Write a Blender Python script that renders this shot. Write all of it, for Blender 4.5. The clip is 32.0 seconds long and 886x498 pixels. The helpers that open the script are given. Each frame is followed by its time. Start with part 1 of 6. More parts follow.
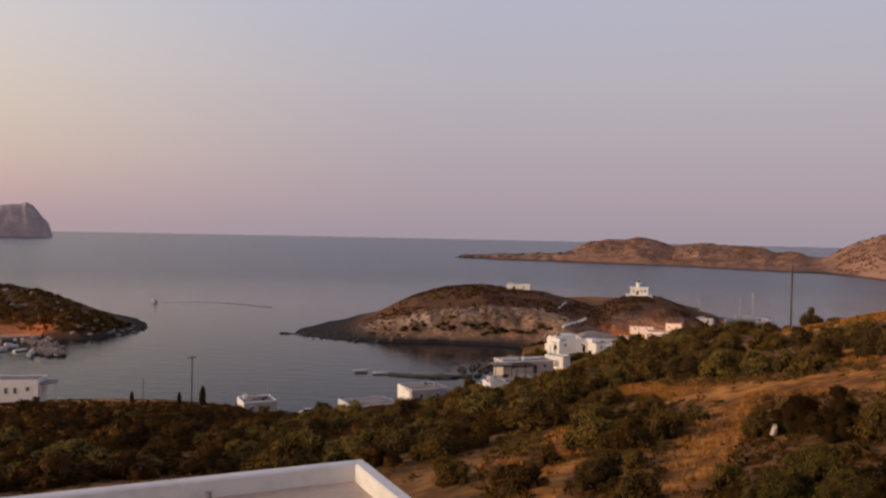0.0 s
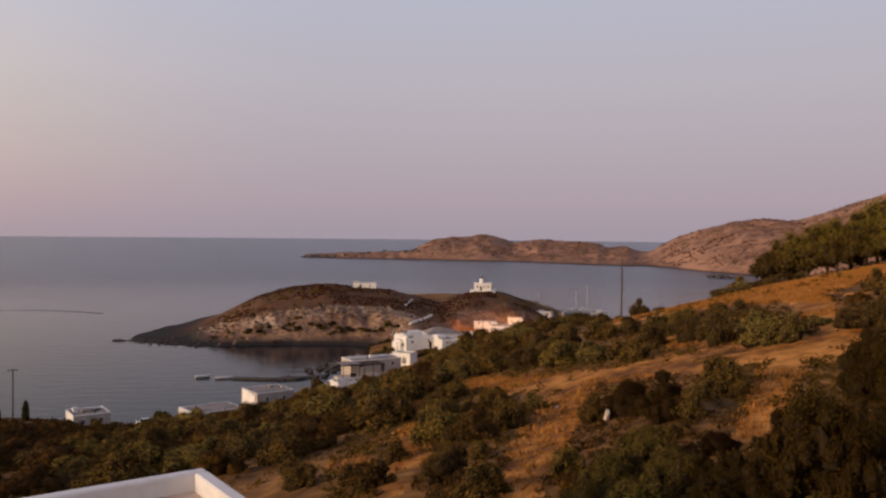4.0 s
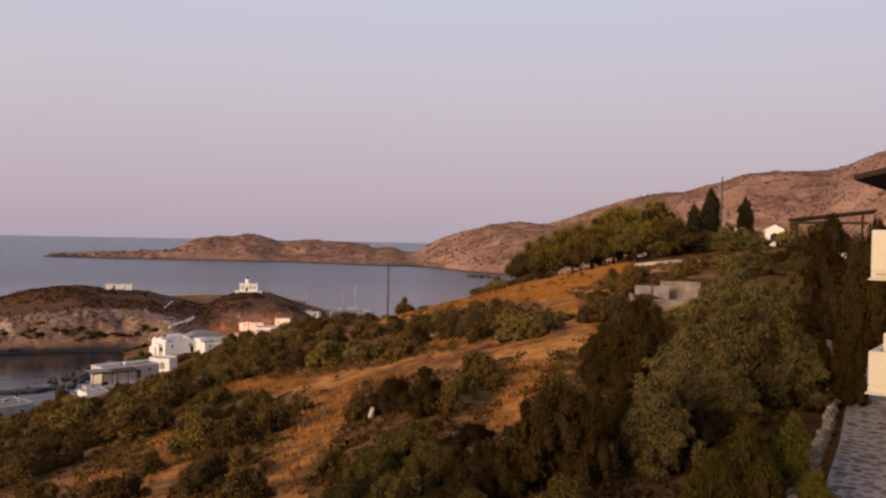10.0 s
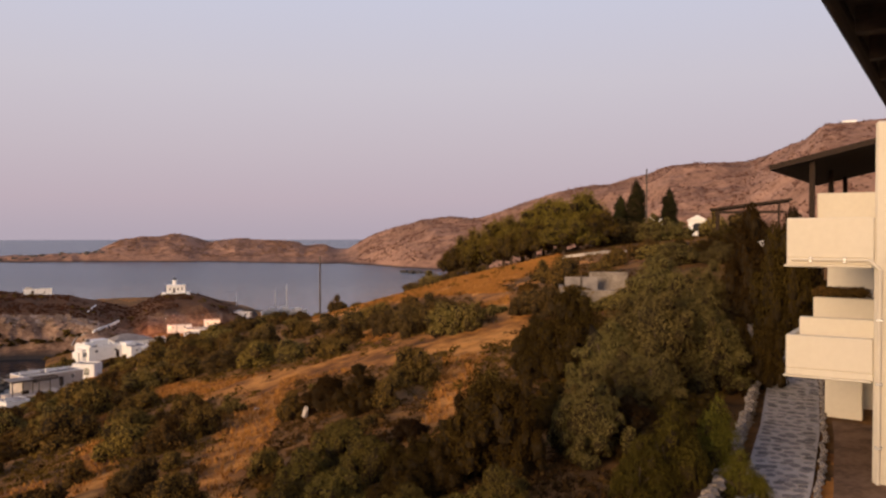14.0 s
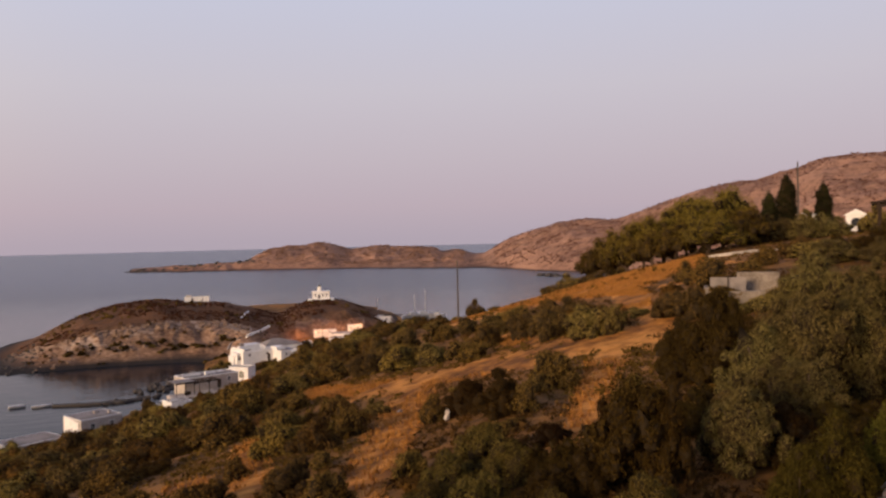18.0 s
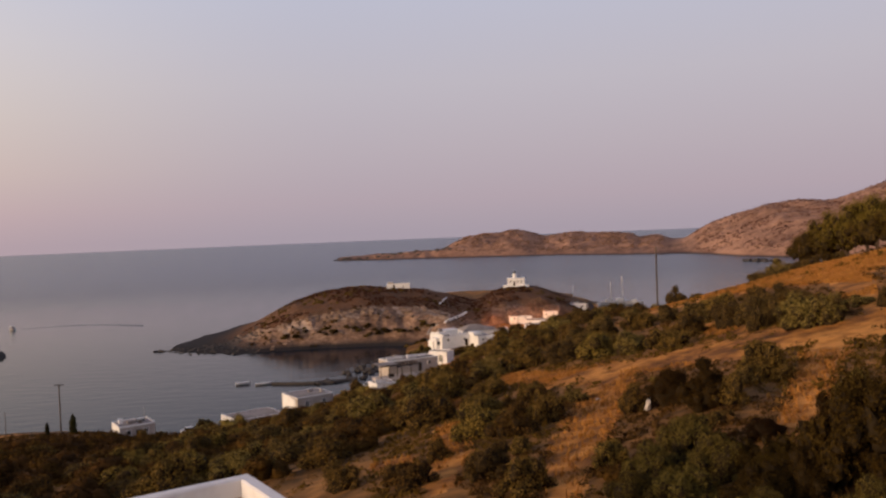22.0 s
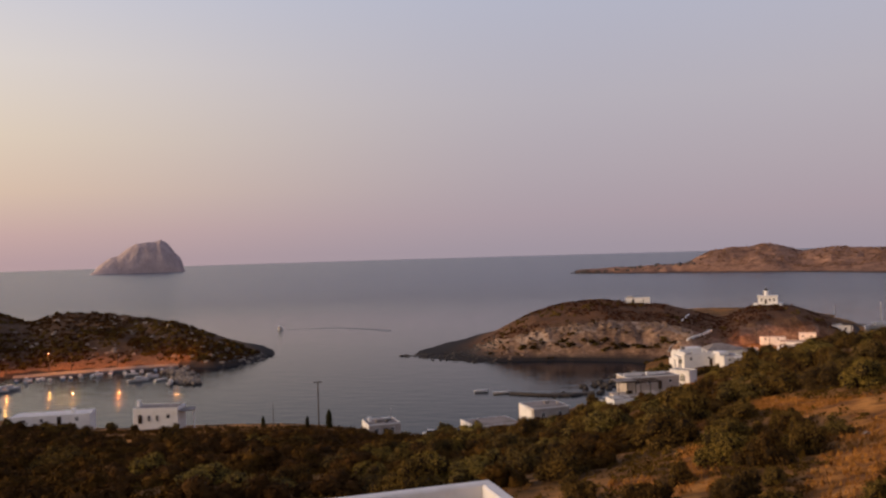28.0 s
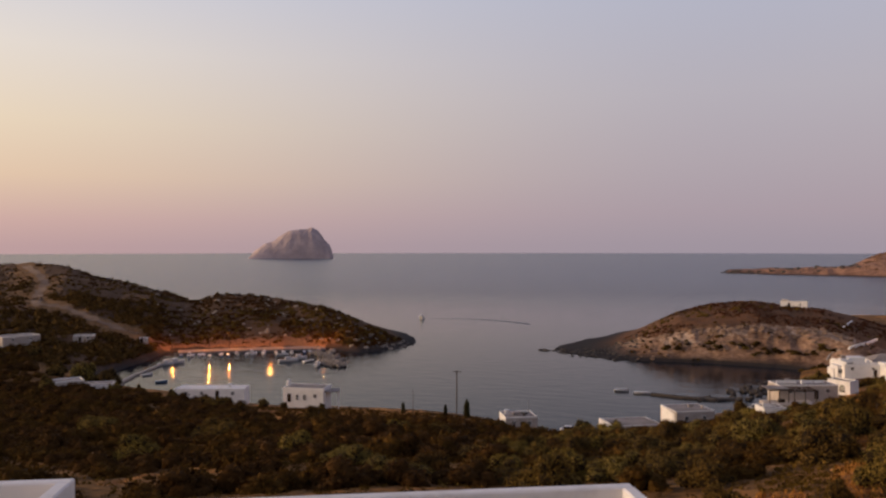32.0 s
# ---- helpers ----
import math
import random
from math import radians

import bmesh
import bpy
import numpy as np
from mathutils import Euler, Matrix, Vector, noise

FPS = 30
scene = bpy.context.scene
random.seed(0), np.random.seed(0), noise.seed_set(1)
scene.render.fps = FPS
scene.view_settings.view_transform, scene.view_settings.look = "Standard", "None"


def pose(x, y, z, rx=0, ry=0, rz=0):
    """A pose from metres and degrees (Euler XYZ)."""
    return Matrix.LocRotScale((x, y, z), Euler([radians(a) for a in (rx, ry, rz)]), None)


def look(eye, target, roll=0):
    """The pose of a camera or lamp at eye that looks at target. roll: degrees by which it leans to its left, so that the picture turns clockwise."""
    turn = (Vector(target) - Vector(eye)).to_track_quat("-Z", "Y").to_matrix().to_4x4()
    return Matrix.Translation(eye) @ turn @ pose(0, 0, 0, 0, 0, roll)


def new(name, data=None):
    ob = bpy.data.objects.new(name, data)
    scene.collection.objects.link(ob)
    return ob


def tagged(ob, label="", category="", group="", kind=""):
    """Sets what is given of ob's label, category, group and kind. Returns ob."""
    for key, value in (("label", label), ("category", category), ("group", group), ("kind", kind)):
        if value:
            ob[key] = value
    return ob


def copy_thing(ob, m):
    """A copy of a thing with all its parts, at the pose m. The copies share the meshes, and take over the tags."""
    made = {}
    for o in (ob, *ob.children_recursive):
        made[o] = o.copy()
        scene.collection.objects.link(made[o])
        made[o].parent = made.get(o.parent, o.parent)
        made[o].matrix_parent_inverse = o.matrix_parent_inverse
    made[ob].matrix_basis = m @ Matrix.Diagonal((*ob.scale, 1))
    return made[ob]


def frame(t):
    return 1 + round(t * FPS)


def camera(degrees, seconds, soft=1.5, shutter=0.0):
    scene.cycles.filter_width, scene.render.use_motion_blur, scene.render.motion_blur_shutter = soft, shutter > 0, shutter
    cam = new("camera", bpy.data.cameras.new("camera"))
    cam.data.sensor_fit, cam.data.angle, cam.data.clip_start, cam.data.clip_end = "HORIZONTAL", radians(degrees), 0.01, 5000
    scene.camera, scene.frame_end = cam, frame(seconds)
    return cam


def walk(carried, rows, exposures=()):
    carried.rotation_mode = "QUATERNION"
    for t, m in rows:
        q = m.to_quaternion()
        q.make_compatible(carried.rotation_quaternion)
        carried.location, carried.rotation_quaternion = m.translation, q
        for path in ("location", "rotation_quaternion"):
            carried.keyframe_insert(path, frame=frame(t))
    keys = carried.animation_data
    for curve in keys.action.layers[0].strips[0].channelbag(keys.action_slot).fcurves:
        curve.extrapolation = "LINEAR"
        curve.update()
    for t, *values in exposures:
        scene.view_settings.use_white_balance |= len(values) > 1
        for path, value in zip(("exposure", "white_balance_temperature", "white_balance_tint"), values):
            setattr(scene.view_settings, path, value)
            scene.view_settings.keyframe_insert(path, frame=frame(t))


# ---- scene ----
# ---------------------------------------------------------------- camera
EYE = 42.0          # eye above the sea
REACH = 0.3         # the phone is held out from the turning body
cam = camera(57.5, 32.0, soft=2.4)
ROWS = [
    (0.0, 0.00, -1.21, -1.21),
    (0.5, -1.89, -1.12, -1.27),
    (1.0, -3.07, -0.96, -1.20),
    (1.5, -5.34, -0.93, -1.16),
    (2.0, -6.63, -0.89, -1.65),
    (2.5, -7.92, -1.19, -1.34),
    (4.5, -11.87, -1.01, -0.73),
    (5.0, -13.04, -0.70, -1.05),
    (5.5, -14.44, -0.30, -1.31),
    (6.0, -15.88, -0.52, -1.32),
    (6.5, -17.02, -0.32, -1.28),
    (7.0, -18.62, -0.37, -1.17),
    (7.5, -20.22, -0.37, -0.89),
    (8.0, -21.72, -0.54, -1.23),
    (8.5, -22.89, -1.06, -1.03),
    (9.0, -25.23, -0.98, -1.27),
    (9.5, -26.26, -1.09, -1.33),
    (10.0, -27.21, -0.88, -1.20),
    (10.5, -28.54, -1.16, -1.00),
    (11.0, -29.75, -1.33, -0.94),
    (11.5, -31.09, -1.58, -0.92),
    (12.0, -31.81, -1.56, -0.58),
    (12.5, -32.21, -1.25, -0.79),
    (13.0, -32.65, -1.38, -0.58),
    (13.5, -32.26, -1.39, -0.37),
    (14.0, -32.05, -1.15, -0.06),
    (14.5, -30.90, -0.97, 0.26),
    (16.5, -26.97, -0.82, 1.09),
    (17.0, -25.30, -0.85, 1.37),
    (17.5, -23.71, -0.78, 1.63),
    (18.0, -22.44, -0.78, 1.32),
    (18.5, -20.35, -0.91, 1.55),
    (19.0, -18.34, -0.71, 1.31),
    (19.5, -16.46, -0.68, 1.43),
    (20.0, -14.77, -0.97, 1.79),
    (20.5, -13.31, -0.96, 2.01),
    (21.0, -11.70, -1.26, 2.21),
    (21.5, -9.92, -1.41, 2.47),
    (22.0, -8.73, -1.28, 2.27),
    (22.5, -7.51, -0.49, 2.21),
    (23.0, -6.20, -0.53, 2.16),
    (23.5, -3.99, -0.11, 2.31),
    (24.0, -2.25, -0.11, 2.18),
    (24.5, -1.24, -0.28, 2.33),
    (25.0, 0.39, -0.01, 2.35),
    (25.5, 1.63, 0.08, 2.23),
    (27.5, 6.84, -0.08, 2.06),
    (28.0, 8.04, 0.17, 1.67),
    (28.5, 9.03, 0.09, 1.37),
    (29.0, 10.25, 0.10, 1.32),
    (29.5, 11.44, -0.18, 1.43),
    (30.0, 12.98, -0.22, 1.29),
    (30.5, 14.25, -0.24, 1.59),
    (31.0, 15.47, -0.36, 1.44),
    (31.5, 16.63, -0.65, 1.12),
    (32.0, 18.07, -0.20, 0.03),
]
LIFT = {30.0: -0.03, 30.5: -0.03, 31.0: -0.02, 31.5: 0.0, 32.0: 0.045}     # the hand sinks a little, then rises at the end


def eye_pose(yaw, pitch, roll, lift=0.0):
    a = radians(yaw)
    return pose(-REACH * math.sin(a), REACH * math.cos(a), EYE + lift, 90 + pitch, roll, yaw)


walk(cam, [(t, eye_pose(yaw, pitch, roll, LIFT.get(t, 0.0))) for t, yaw, pitch, roll in ROWS],
     [(0.0, 0.02), (6.0, 0.09), (8.0, 0.16), (9.0, 0.28), (13.0, 0.37), (19.0, 0.3), (23.0, 0.11), (28.0, 0.0), (32.0, 0.0)])

# ---------------------------------------------------------------- world and light
world = bpy.data.worlds.new("dusk_sky")
scene.world = world
world.use_nodes = True
wt = world.node_tree
wt.nodes.clear()


def wnode(kind, **values):
    n = wt.nodes.new(kind)
    for key, value in values.items():
        n.inputs[key].default_value = value
    return n


def ramp_node(tree, stops, source, interp="EASE"):
    r = tree.nodes.new("ShaderNodeValToRGB")
    r.color_ramp.interpolation = interp
    while len(r.color_ramp.elements) < len(stops):
        r.color_ramp.elements.new(0.5)
    for e, (at, col) in zip(r.color_ramp.elements, stops):
        e.position, e.color = at, (*col, 1)
    tree.links.new(source, r.inputs[0])
    return r.outputs[0]


def srgb(r, g, b):
    return tuple(((c / 255 + 0.055) / 1.055) ** 2.4 if c > 10 else c / 255 / 12.92 for c in (r, g, b))


GLOW_AZ = -112.0     # where the sun has gone down
coord = wt.nodes.new("ShaderNodeTexCoord")
split = wt.nodes.new("ShaderNodeSeparateXYZ")
wt.links.new(coord.outputs["Generated"], split.inputs[0])
# the sky away from the glow and the sky over it, from the horizon to the zenith
cool = ramp_node(wt, [(0.0, srgb(160, 148, 159)), (0.04, srgb(170, 155, 164)), (0.1, srgb(176, 165, 173)), (0.18, srgb(181, 175, 184)), (0.3, srgb(179, 181, 198)), (0.5, srgb(138, 138, 164)), (1.0, srgb(104, 110, 142))], split.outputs[2], "LINEAR")
warm = ramp_node(wt, [(0.0, srgb(196, 160, 158)), (0.03, srgb(214, 175, 164)), (0.08, srgb(238, 206, 172)), (0.14, srgb(244, 222, 190)), (0.22, srgb(240, 228, 214)), (0.34, srgb(208, 212, 228)), (0.5, srgb(160, 160, 184)), (1.0, srgb(104, 110, 142))], split.outputs[2], "LINEAR")
side = wt.nodes.new("ShaderNodeVectorMath")
side.operation = "DOT_PRODUCT"
side.inputs[1].default_value = (math.sin(radians(GLOW_AZ)), math.cos(radians(GLOW_AZ)), 0)
wt.links.new(coord.outputs["Generated"], side.inputs[0])
spread = wt.nodes.new("ShaderNodeMapRange")
spread.interpolation_type = "SMOOTHSTEP"
spread.inputs["From Min"].default_value, spread.inputs["From Max"].default_value = -0.44, 0.78
wt.links.new(side.outputs["Value"], spread.inputs[0])
blend = wt.nodes.new("ShaderNodeMix")
blend.data_type = "RGBA"
wt.links.new(spread.outputs[0], blend.inputs["Factor"])
wt.links.new(cool, blend.inputs[6])
wt.links.new(warm, blend.inputs[7])
back = wnode("ShaderNodeBackground", Strength=1.0)
wt.links.new(blend.outputs[2], back.inputs[0])
out = wt.nodes.new("ShaderNodeOutputWorld")
wt.links.new(back.outputs[0], out.inputs[0])

sun = bpy.data.lights.new("sun", "SUN")
sun.energy, sun.angle, sun.color = 3.3, radians(22), (1.0, 0.68, 0.42)
a = radians(GLOW_AZ)
new("sun", sun).matrix_world = look((0, 0, 300), (-math.sin(a) * 100, -math.cos(a) * 100, 300 - 16))

# ---------------------------------------------------------------- materials


def mat(name, colours, scale=1.0, rough=0.85, bump=0.3, bump_scale=None, metal=0.0, stretch=(1, 1, 1), fine=6.0, vary=0.0, ior=None):
    """Noise at two scales over a ramp of colours, with relief. vary: brightness from piece to piece."""
    m = bpy.data.materials.new(name)
    m.use_nodes = True
    t = m.node_tree
    bsdf = t.nodes["Principled BSDF"]
    geo = t.nodes.new("ShaderNodeTexCoord")
    place = t.nodes.new("ShaderNodeMapping")
    place.inputs["Scale"].default_value = stretch
    t.links.new(geo.outputs["Object"], place.inputs[0])
    big = t.nodes.new("ShaderNodeTexNoise")
    big.inputs["Scale"].default_value, big.inputs["Detail"].default_value = scale, 5
    small = t.nodes.new("ShaderNodeTexNoise")
    small.inputs["Scale"].default_value, small.inputs["Detail"].default_value = scale * fine, 4
    for n in (big, small):
        t.links.new(place.outputs[0], n.inputs["Vector"])
    add = t.nodes.new("ShaderNodeMix")
    add.inputs[0].default_value = 0.42
    t.links.new(big.outputs[0], add.inputs[2])
    t.links.new(small.outputs[0], add.inputs[3])
    k = len(colours)
    stops = [(0.34 + 0.32 * i / max(1, k - 1), c) for i, c in enumerate(colours)]
    col = ramp_node(t, stops, add.outputs[0], "LINEAR")
    if vary:
        info = t.nodes.new("ShaderNodeObjectInfo")
        span = t.nodes.new("ShaderNodeMapRange")
        span.inputs["To Min"].default_value, span.inputs["To Max"].default_value = 1 - vary, 1 + vary
        t.links.new(info.outputs["Random"], span.inputs[0])
        hsv = t.nodes.new("ShaderNodeHueSaturation")
        t.links.new(span.outputs[0], hsv.inputs["Value"])
        t.links.new(col, hsv.inputs["Color"])
        col = hsv.outputs[0]
    t.links.new(col, bsdf.inputs["Base Color"])
    bsdf.inputs["Roughness"].default_value, bsdf.inputs["Metallic"].default_value = rough, metal
    if ior:
        bsdf.inputs["IOR"].default_value = ior
    if bump:
        b = t.nodes.new("ShaderNodeBump")
        b.inputs["Strength"].default_value, b.inputs["Distance"].default_value = bump, 0.5 / (bump_scale or scale * fine)
        if bump_scale:
            rel = t.nodes.new("ShaderNodeTexNoise")
            rel.inputs["Scale"].default_value, rel.inputs["Detail"].default_value = bump_scale, 5
            t.links.new(place.outputs[0], rel.inputs["Vector"])
            t.links.new(rel.outputs[0], b.inputs["Height"])
        else:
            t.links.new(add.outputs[0], b.inputs["Height"])
        t.links.new(b.outputs[0], bsdf.inputs["Normal"])
    return m


def foliage(name, dark, light, vary=0.4, hues=(0.475, 0.505)):
    """Leaves: colour from leaf to leaf and from plant to plant, a little light let through."""
    m = bpy.data.materials.new(name)
    m.use_nodes = True
    t = m.node_tree
    bsdf = t.nodes["Principled BSDF"]
    isl = t.nodes.new("ShaderNodeNewGeometry")
    col = ramp_node(t, [(0.0, tuple(0.6 * a + 0.14 * b for a, b in zip(dark, light))), (1.0, tuple(0.5 * a + 0.54 * b for a, b in zip(dark, light)))], isl.outputs["Random Per Island"], "LINEAR")
    info = t.nodes.new("ShaderNodeObjectInfo")
    span = t.nodes.new("ShaderNodeMapRange")
    span.inputs["To Min"].default_value, span.inputs["To Max"].default_value = 1 - vary, 1 + vary
    t.links.new(info.outputs["Random"], span.inputs[0])
    hue = t.nodes.new("ShaderNodeMapRange")
    hue.inputs["To Min"].default_value, hue.inputs["To Max"].default_value = hues
    t.links.new(info.outputs["Random"], hue.inputs[0])
    hsv = t.nodes.new("ShaderNodeHueSaturation")
    t.links.new(span.outputs[0], hsv.inputs["Value"])
    t.links.new(hue.outputs[0], hsv.inputs["Hue"])
    t.links.new(col, hsv.inputs["Color"])
    t.links.new(hsv.outputs[0], bsdf.inputs["Base Color"])
    bsdf.inputs["Roughness"].default_value = 0.85
    bsdf.inputs["Specular IOR Level"].default_value = 0.03
    return m


def glow(name, colour, strength):
    m = bpy.data.materials.new(name)
    m.use_nodes = True
    b = m.node_tree.nodes["Principled BSDF"]
    b.inputs["Emission Color"].default_value, b.inputs["Emission Strength"].default_value = (*colour, 1), strength
    return m


def land(name, flat_cols, steep_cols, scale, shore=None, steep=(0.72, 0.9), bump=0.5, strata=1.0):
    """Ground whose steep faces show rock; a dark band of wet rock at the water."""
    m = bpy.data.materials.new(name)
    m.use_nodes = True
    t = m.node_tree
    bsdf = t.nodes["Principled BSDF"]
    geo = t.nodes.new("ShaderNodeNewGeometry")
    big = t.nodes.new("ShaderNodeTexNoise")
    big.inputs["Scale"].default_value, big.inputs["Detail"].default_value = scale, 8
    big.inputs["Roughness"].default_value = 0.62
    small = t.nodes.new("ShaderNodeTexNoise")
    small.inputs["Scale"].default_value, small.inputs["Detail"].default_value = scale * 9, 6
    beds = t.nodes.new("ShaderNodeMapping")
    beds.inputs["Scale"].default_value = (1, 1, strata)
    t.links.new(geo.outputs["Position"], beds.inputs[0])
    for n in (big, small):
        t.links.new(beds.outputs[0], n.inputs["Vector"])
    add = t.nodes.new("ShaderNodeMix")
    add.inputs[0].default_value = 0.4
    t.links.new(big.outputs[0], add.inputs[2])
    t.links.new(small.outputs[0], add.inputs[3])

    def col(cols):
        return ramp_node(t, [(0.36 + 0.28 * i / max(1, len(cols) - 1), c) for i, c in enumerate(cols)], add.outputs[0], "LINEAR")

    nrm = t.nodes.new("ShaderNodeSeparateXYZ")
    t.links.new(geo.outputs["True Normal"], nrm.inputs[0])
    jit = t.nodes.new("ShaderNodeMath")
    jit.operation = "MULTIPLY_ADD"
    jit.inputs[1].default_value, jit.inputs[2].default_value = 0.3, -0.15
    t.links.new(big.outputs[0], jit.inputs[0])
    tot = t.nodes.new("ShaderNodeMath")
    t.links.new(nrm.outputs[2], tot.inputs[0])
    t.links.new(jit.outputs[0], tot.inputs[1])
    rng = t.nodes.new("ShaderNodeMapRange")
    rng.inputs["From Min"].default_value, rng.inputs["From Max"].default_value = steep
    t.links.new(tot.outputs[0], rng.inputs[0])
    mix = t.nodes.new("ShaderNodeMix")
    mix.data_type = "RGBA"
    t.links.new(rng.outputs[0], mix.inputs["Factor"])
    t.links.new(col(steep_cols), mix.inputs[6])
    t.links.new(col(flat_cols), mix.inputs[7])
    final = mix.outputs[2]
    if shore:
        pos = t.nodes.new("ShaderNodeSeparateXYZ")
        t.links.new(geo.outputs["Position"], pos.inputs[0])
        wet = t.nodes.new("ShaderNodeMapRange")
        wet.inputs["From Min"].default_value, wet.inputs["From Max"].default_value = shore[0], shore[1]
        t.links.new(pos.outputs[2], wet.inputs[0])
        mix2 = t.nodes.new("ShaderNodeMix")
        mix2.data_type = "RGBA"
        t.links.new(wet.outputs[0], mix2.inputs["Factor"])
        mix2.inputs[6].default_value = (0.028, 0.024, 0.022, 1)
        t.links.new(final, mix2.inputs[7])
        final = mix2.outputs[2]
    t.links.new(final, bsdf.inputs["Base Color"])
    bsdf.inputs["Roughness"].default_value = 0.95
    bsdf.inputs["Specular IOR Level"].default_value = 0.15
    b = t.nodes.new("ShaderNodeBump")
    b.inputs["Strength"].default_value, b.inputs["Distance"].default_value = bump, 0.6 / scale / 9
    t.links.new(add.outputs[0], b.inputs["Height"])
    t.links.new(b.outputs[0], bsdf.inputs["Normal"])
    return m


STRAW = [(0.08, 0.036, 0.01), (0.2, 0.08, 0.019), (0.42, 0.175, 0.037), (0.66, 0.295, 0.067), (0.4, 0.165, 0.036)]
M_GROUND = land("dry_hillside", STRAW, [(0.12, 0.08, 0.05), (0.22, 0.15, 0.1)], 0.11, steep=(0.5, 0.75), bump=0.6)
M_HEATH = land("brown_heath_ground", [(0.06, 0.032, 0.01), (0.13, 0.065, 0.019), (0.25, 0.118, 0.032), (0.38, 0.18, 0.05)], [(0.08, 0.05, 0.03), (0.16, 0.11, 0.07)], 0.13, steep=(0.5, 0.75), bump=0.6)
M_HEAD = land("scrub_headland", [(0.06, 0.032, 0.015), (0.15, 0.07, 0.03), (0.1, 0.05, 0.024)], [(0.07, 0.04, 0.022), (0.17, 0.095, 0.052), (0.26, 0.155, 0.09)], 0.07, shore=(0.5, 2.3), steep=(0.8, 0.97))
M_HEAD_DARK = land("dark_scrub_headland", [(0.055, 0.032, 0.018), (0.115, 0.065, 0.034), (0.085, 0.05, 0.027)], [(0.09, 0.06, 0.04), (0.21, 0.14, 0.095)], 0.07, shore=(0.5, 2.3), steep=(0.7, 0.9))
M_CLIFF = land("pale_cliff", [(0.1, 0.052, 0.03), (0.22, 0.125, 0.072), (0.38, 0.235, 0.145)], [(0.055, 0.032, 0.02), (0.24, 0.148, 0.092), (0.46, 0.31, 0.205)], 0.075, shore=(0.8, 2.8), steep=(0.7, 0.95), bump=1.0, strata=2.6)
M_LEDGE = land("pale_ledge", [(0.16, 0.1, 0.062), (0.34, 0.23, 0.15), (0.5, 0.36, 0.25)], [(0.14, 0.085, 0.054), (0.4, 0.28, 0.19), (0.62, 0.46, 0.33)], 0.09, shore=(0.8, 2.8), bump=1.0, strata=3.0)
M_TRACKSIDE = land("worn_trackside", [(0.1, 0.056, 0.022), (0.2, 0.11, 0.045), (0.3, 0.165, 0.07)], [(0.09, 0.06, 0.04), (0.21, 0.14, 0.095)], 0.09, shore=(0.5, 2.3), steep=(0.5, 0.75))
M_FAR = land("far_hills", [(0.095, 0.05, 0.034), (0.2, 0.105, 0.066), (0.34, 0.19, 0.12), (0.2, 0.105, 0.066)], [(0.18, 0.1, 0.066), (0.5, 0.29, 0.19)], 0.014, shore=(0.2, 2.4), steep=(0.8, 0.97))
# the islet's rock is painted paler to stand for sea haze
M_ISLET_HAZED = land("hazed_islet", [(0.38, 0.3, 0.285), (0.5, 0.395, 0.375)], [(0.33, 0.26, 0.25), (0.52, 0.41, 0.385)], 0.03, steep=(0.6, 0.9))
M_WHITE = mat("whitewash", [(0.66, 0.64, 0.6), (0.8, 0.78, 0.74), (0.82, 0.8, 0.77)], 0.6, 0.9, 0.08, vary=0.05)
# dulled plaster; on house fronts it puts their shade into the colour
M_DIM_PLASTER = mat("grey_plaster", [(0.36, 0.31, 0.265), (0.46, 0.4, 0.345), (0.52, 0.46, 0.4)], 0.6, 0.9, 0.1, vary=0.08)
M_CREAM = mat("cream_plaster", [(0.615, 0.55, 0.425), (0.645, 0.58, 0.45), (0.665, 0.6, 0.47)], 0.5, 0.9, 0.1, fine=14)
M_SCREED = mat("roof_screed", [(0.42, 0.33, 0.25), (0.55, 0.44, 0.34), (0.6, 0.49, 0.39)], 0.8, 0.9, 0.15)
M_GREYROOF = mat("grey_roof", [(0.15, 0.13, 0.115), (0.26, 0.225, 0.2), (0.33, 0.29, 0.255)], 0.35, 0.9, 0.2)
M_WOOD = mat("dark_timber", [(0.012, 0.0065, 0.003), (0.026, 0.014, 0.007), (0.04, 0.021, 0.011)], 2.0, 0.95, 0.3, stretch=(1, 8, 8))
M_POLE = mat("weathered_pole", [(0.05, 0.038, 0.03), (0.09, 0.07, 0.055)], 2.0, 0.85, 0.3, stretch=(8, 8, 1))
M_BARK = mat("bark", [(0.05, 0.035, 0.024), (0.12, 0.085, 0.06)], 3.0, 0.9, 0.6, stretch=(3, 3, 1))
M_STONE = mat("field_stone", [(0.14, 0.115, 0.09), (0.27, 0.225, 0.18), (0.36, 0.31, 0.255)], 1.3, 0.92, 0.5, vary=0.25)
M_PALE_ROCK = mat("pale_rock", [(0.4, 0.35, 0.29), (0.56, 0.5, 0.43)], 2.0, 0.92, 0.5, vary=0.15)
M_CLIFFSTONE = mat("cliff_stone", [(0.15, 0.095, 0.062), (0.23, 0.152, 0.1), (0.31, 0.215, 0.148)], 1.0, 0.92, 0.5, vary=0.25)
M_PAVER = mat("slate_paving", [(0.12, 0.11, 0.1), (0.22, 0.2, 0.185), (0.3, 0.275, 0.25)], 1.5, 0.95, 0.3, vary=0.3)
M_MORTAR = mat("pale_mortar", [(0.36, 0.32, 0.275), (0.48, 0.43, 0.375)], 2.0, 0.95, 0.3)
M_SOIL = mat("bare_soil", [(0.1, 0.06, 0.034), (0.19, 0.115, 0.066), (0.25, 0.155, 0.09)], 1.2, 0.95, 0.5)
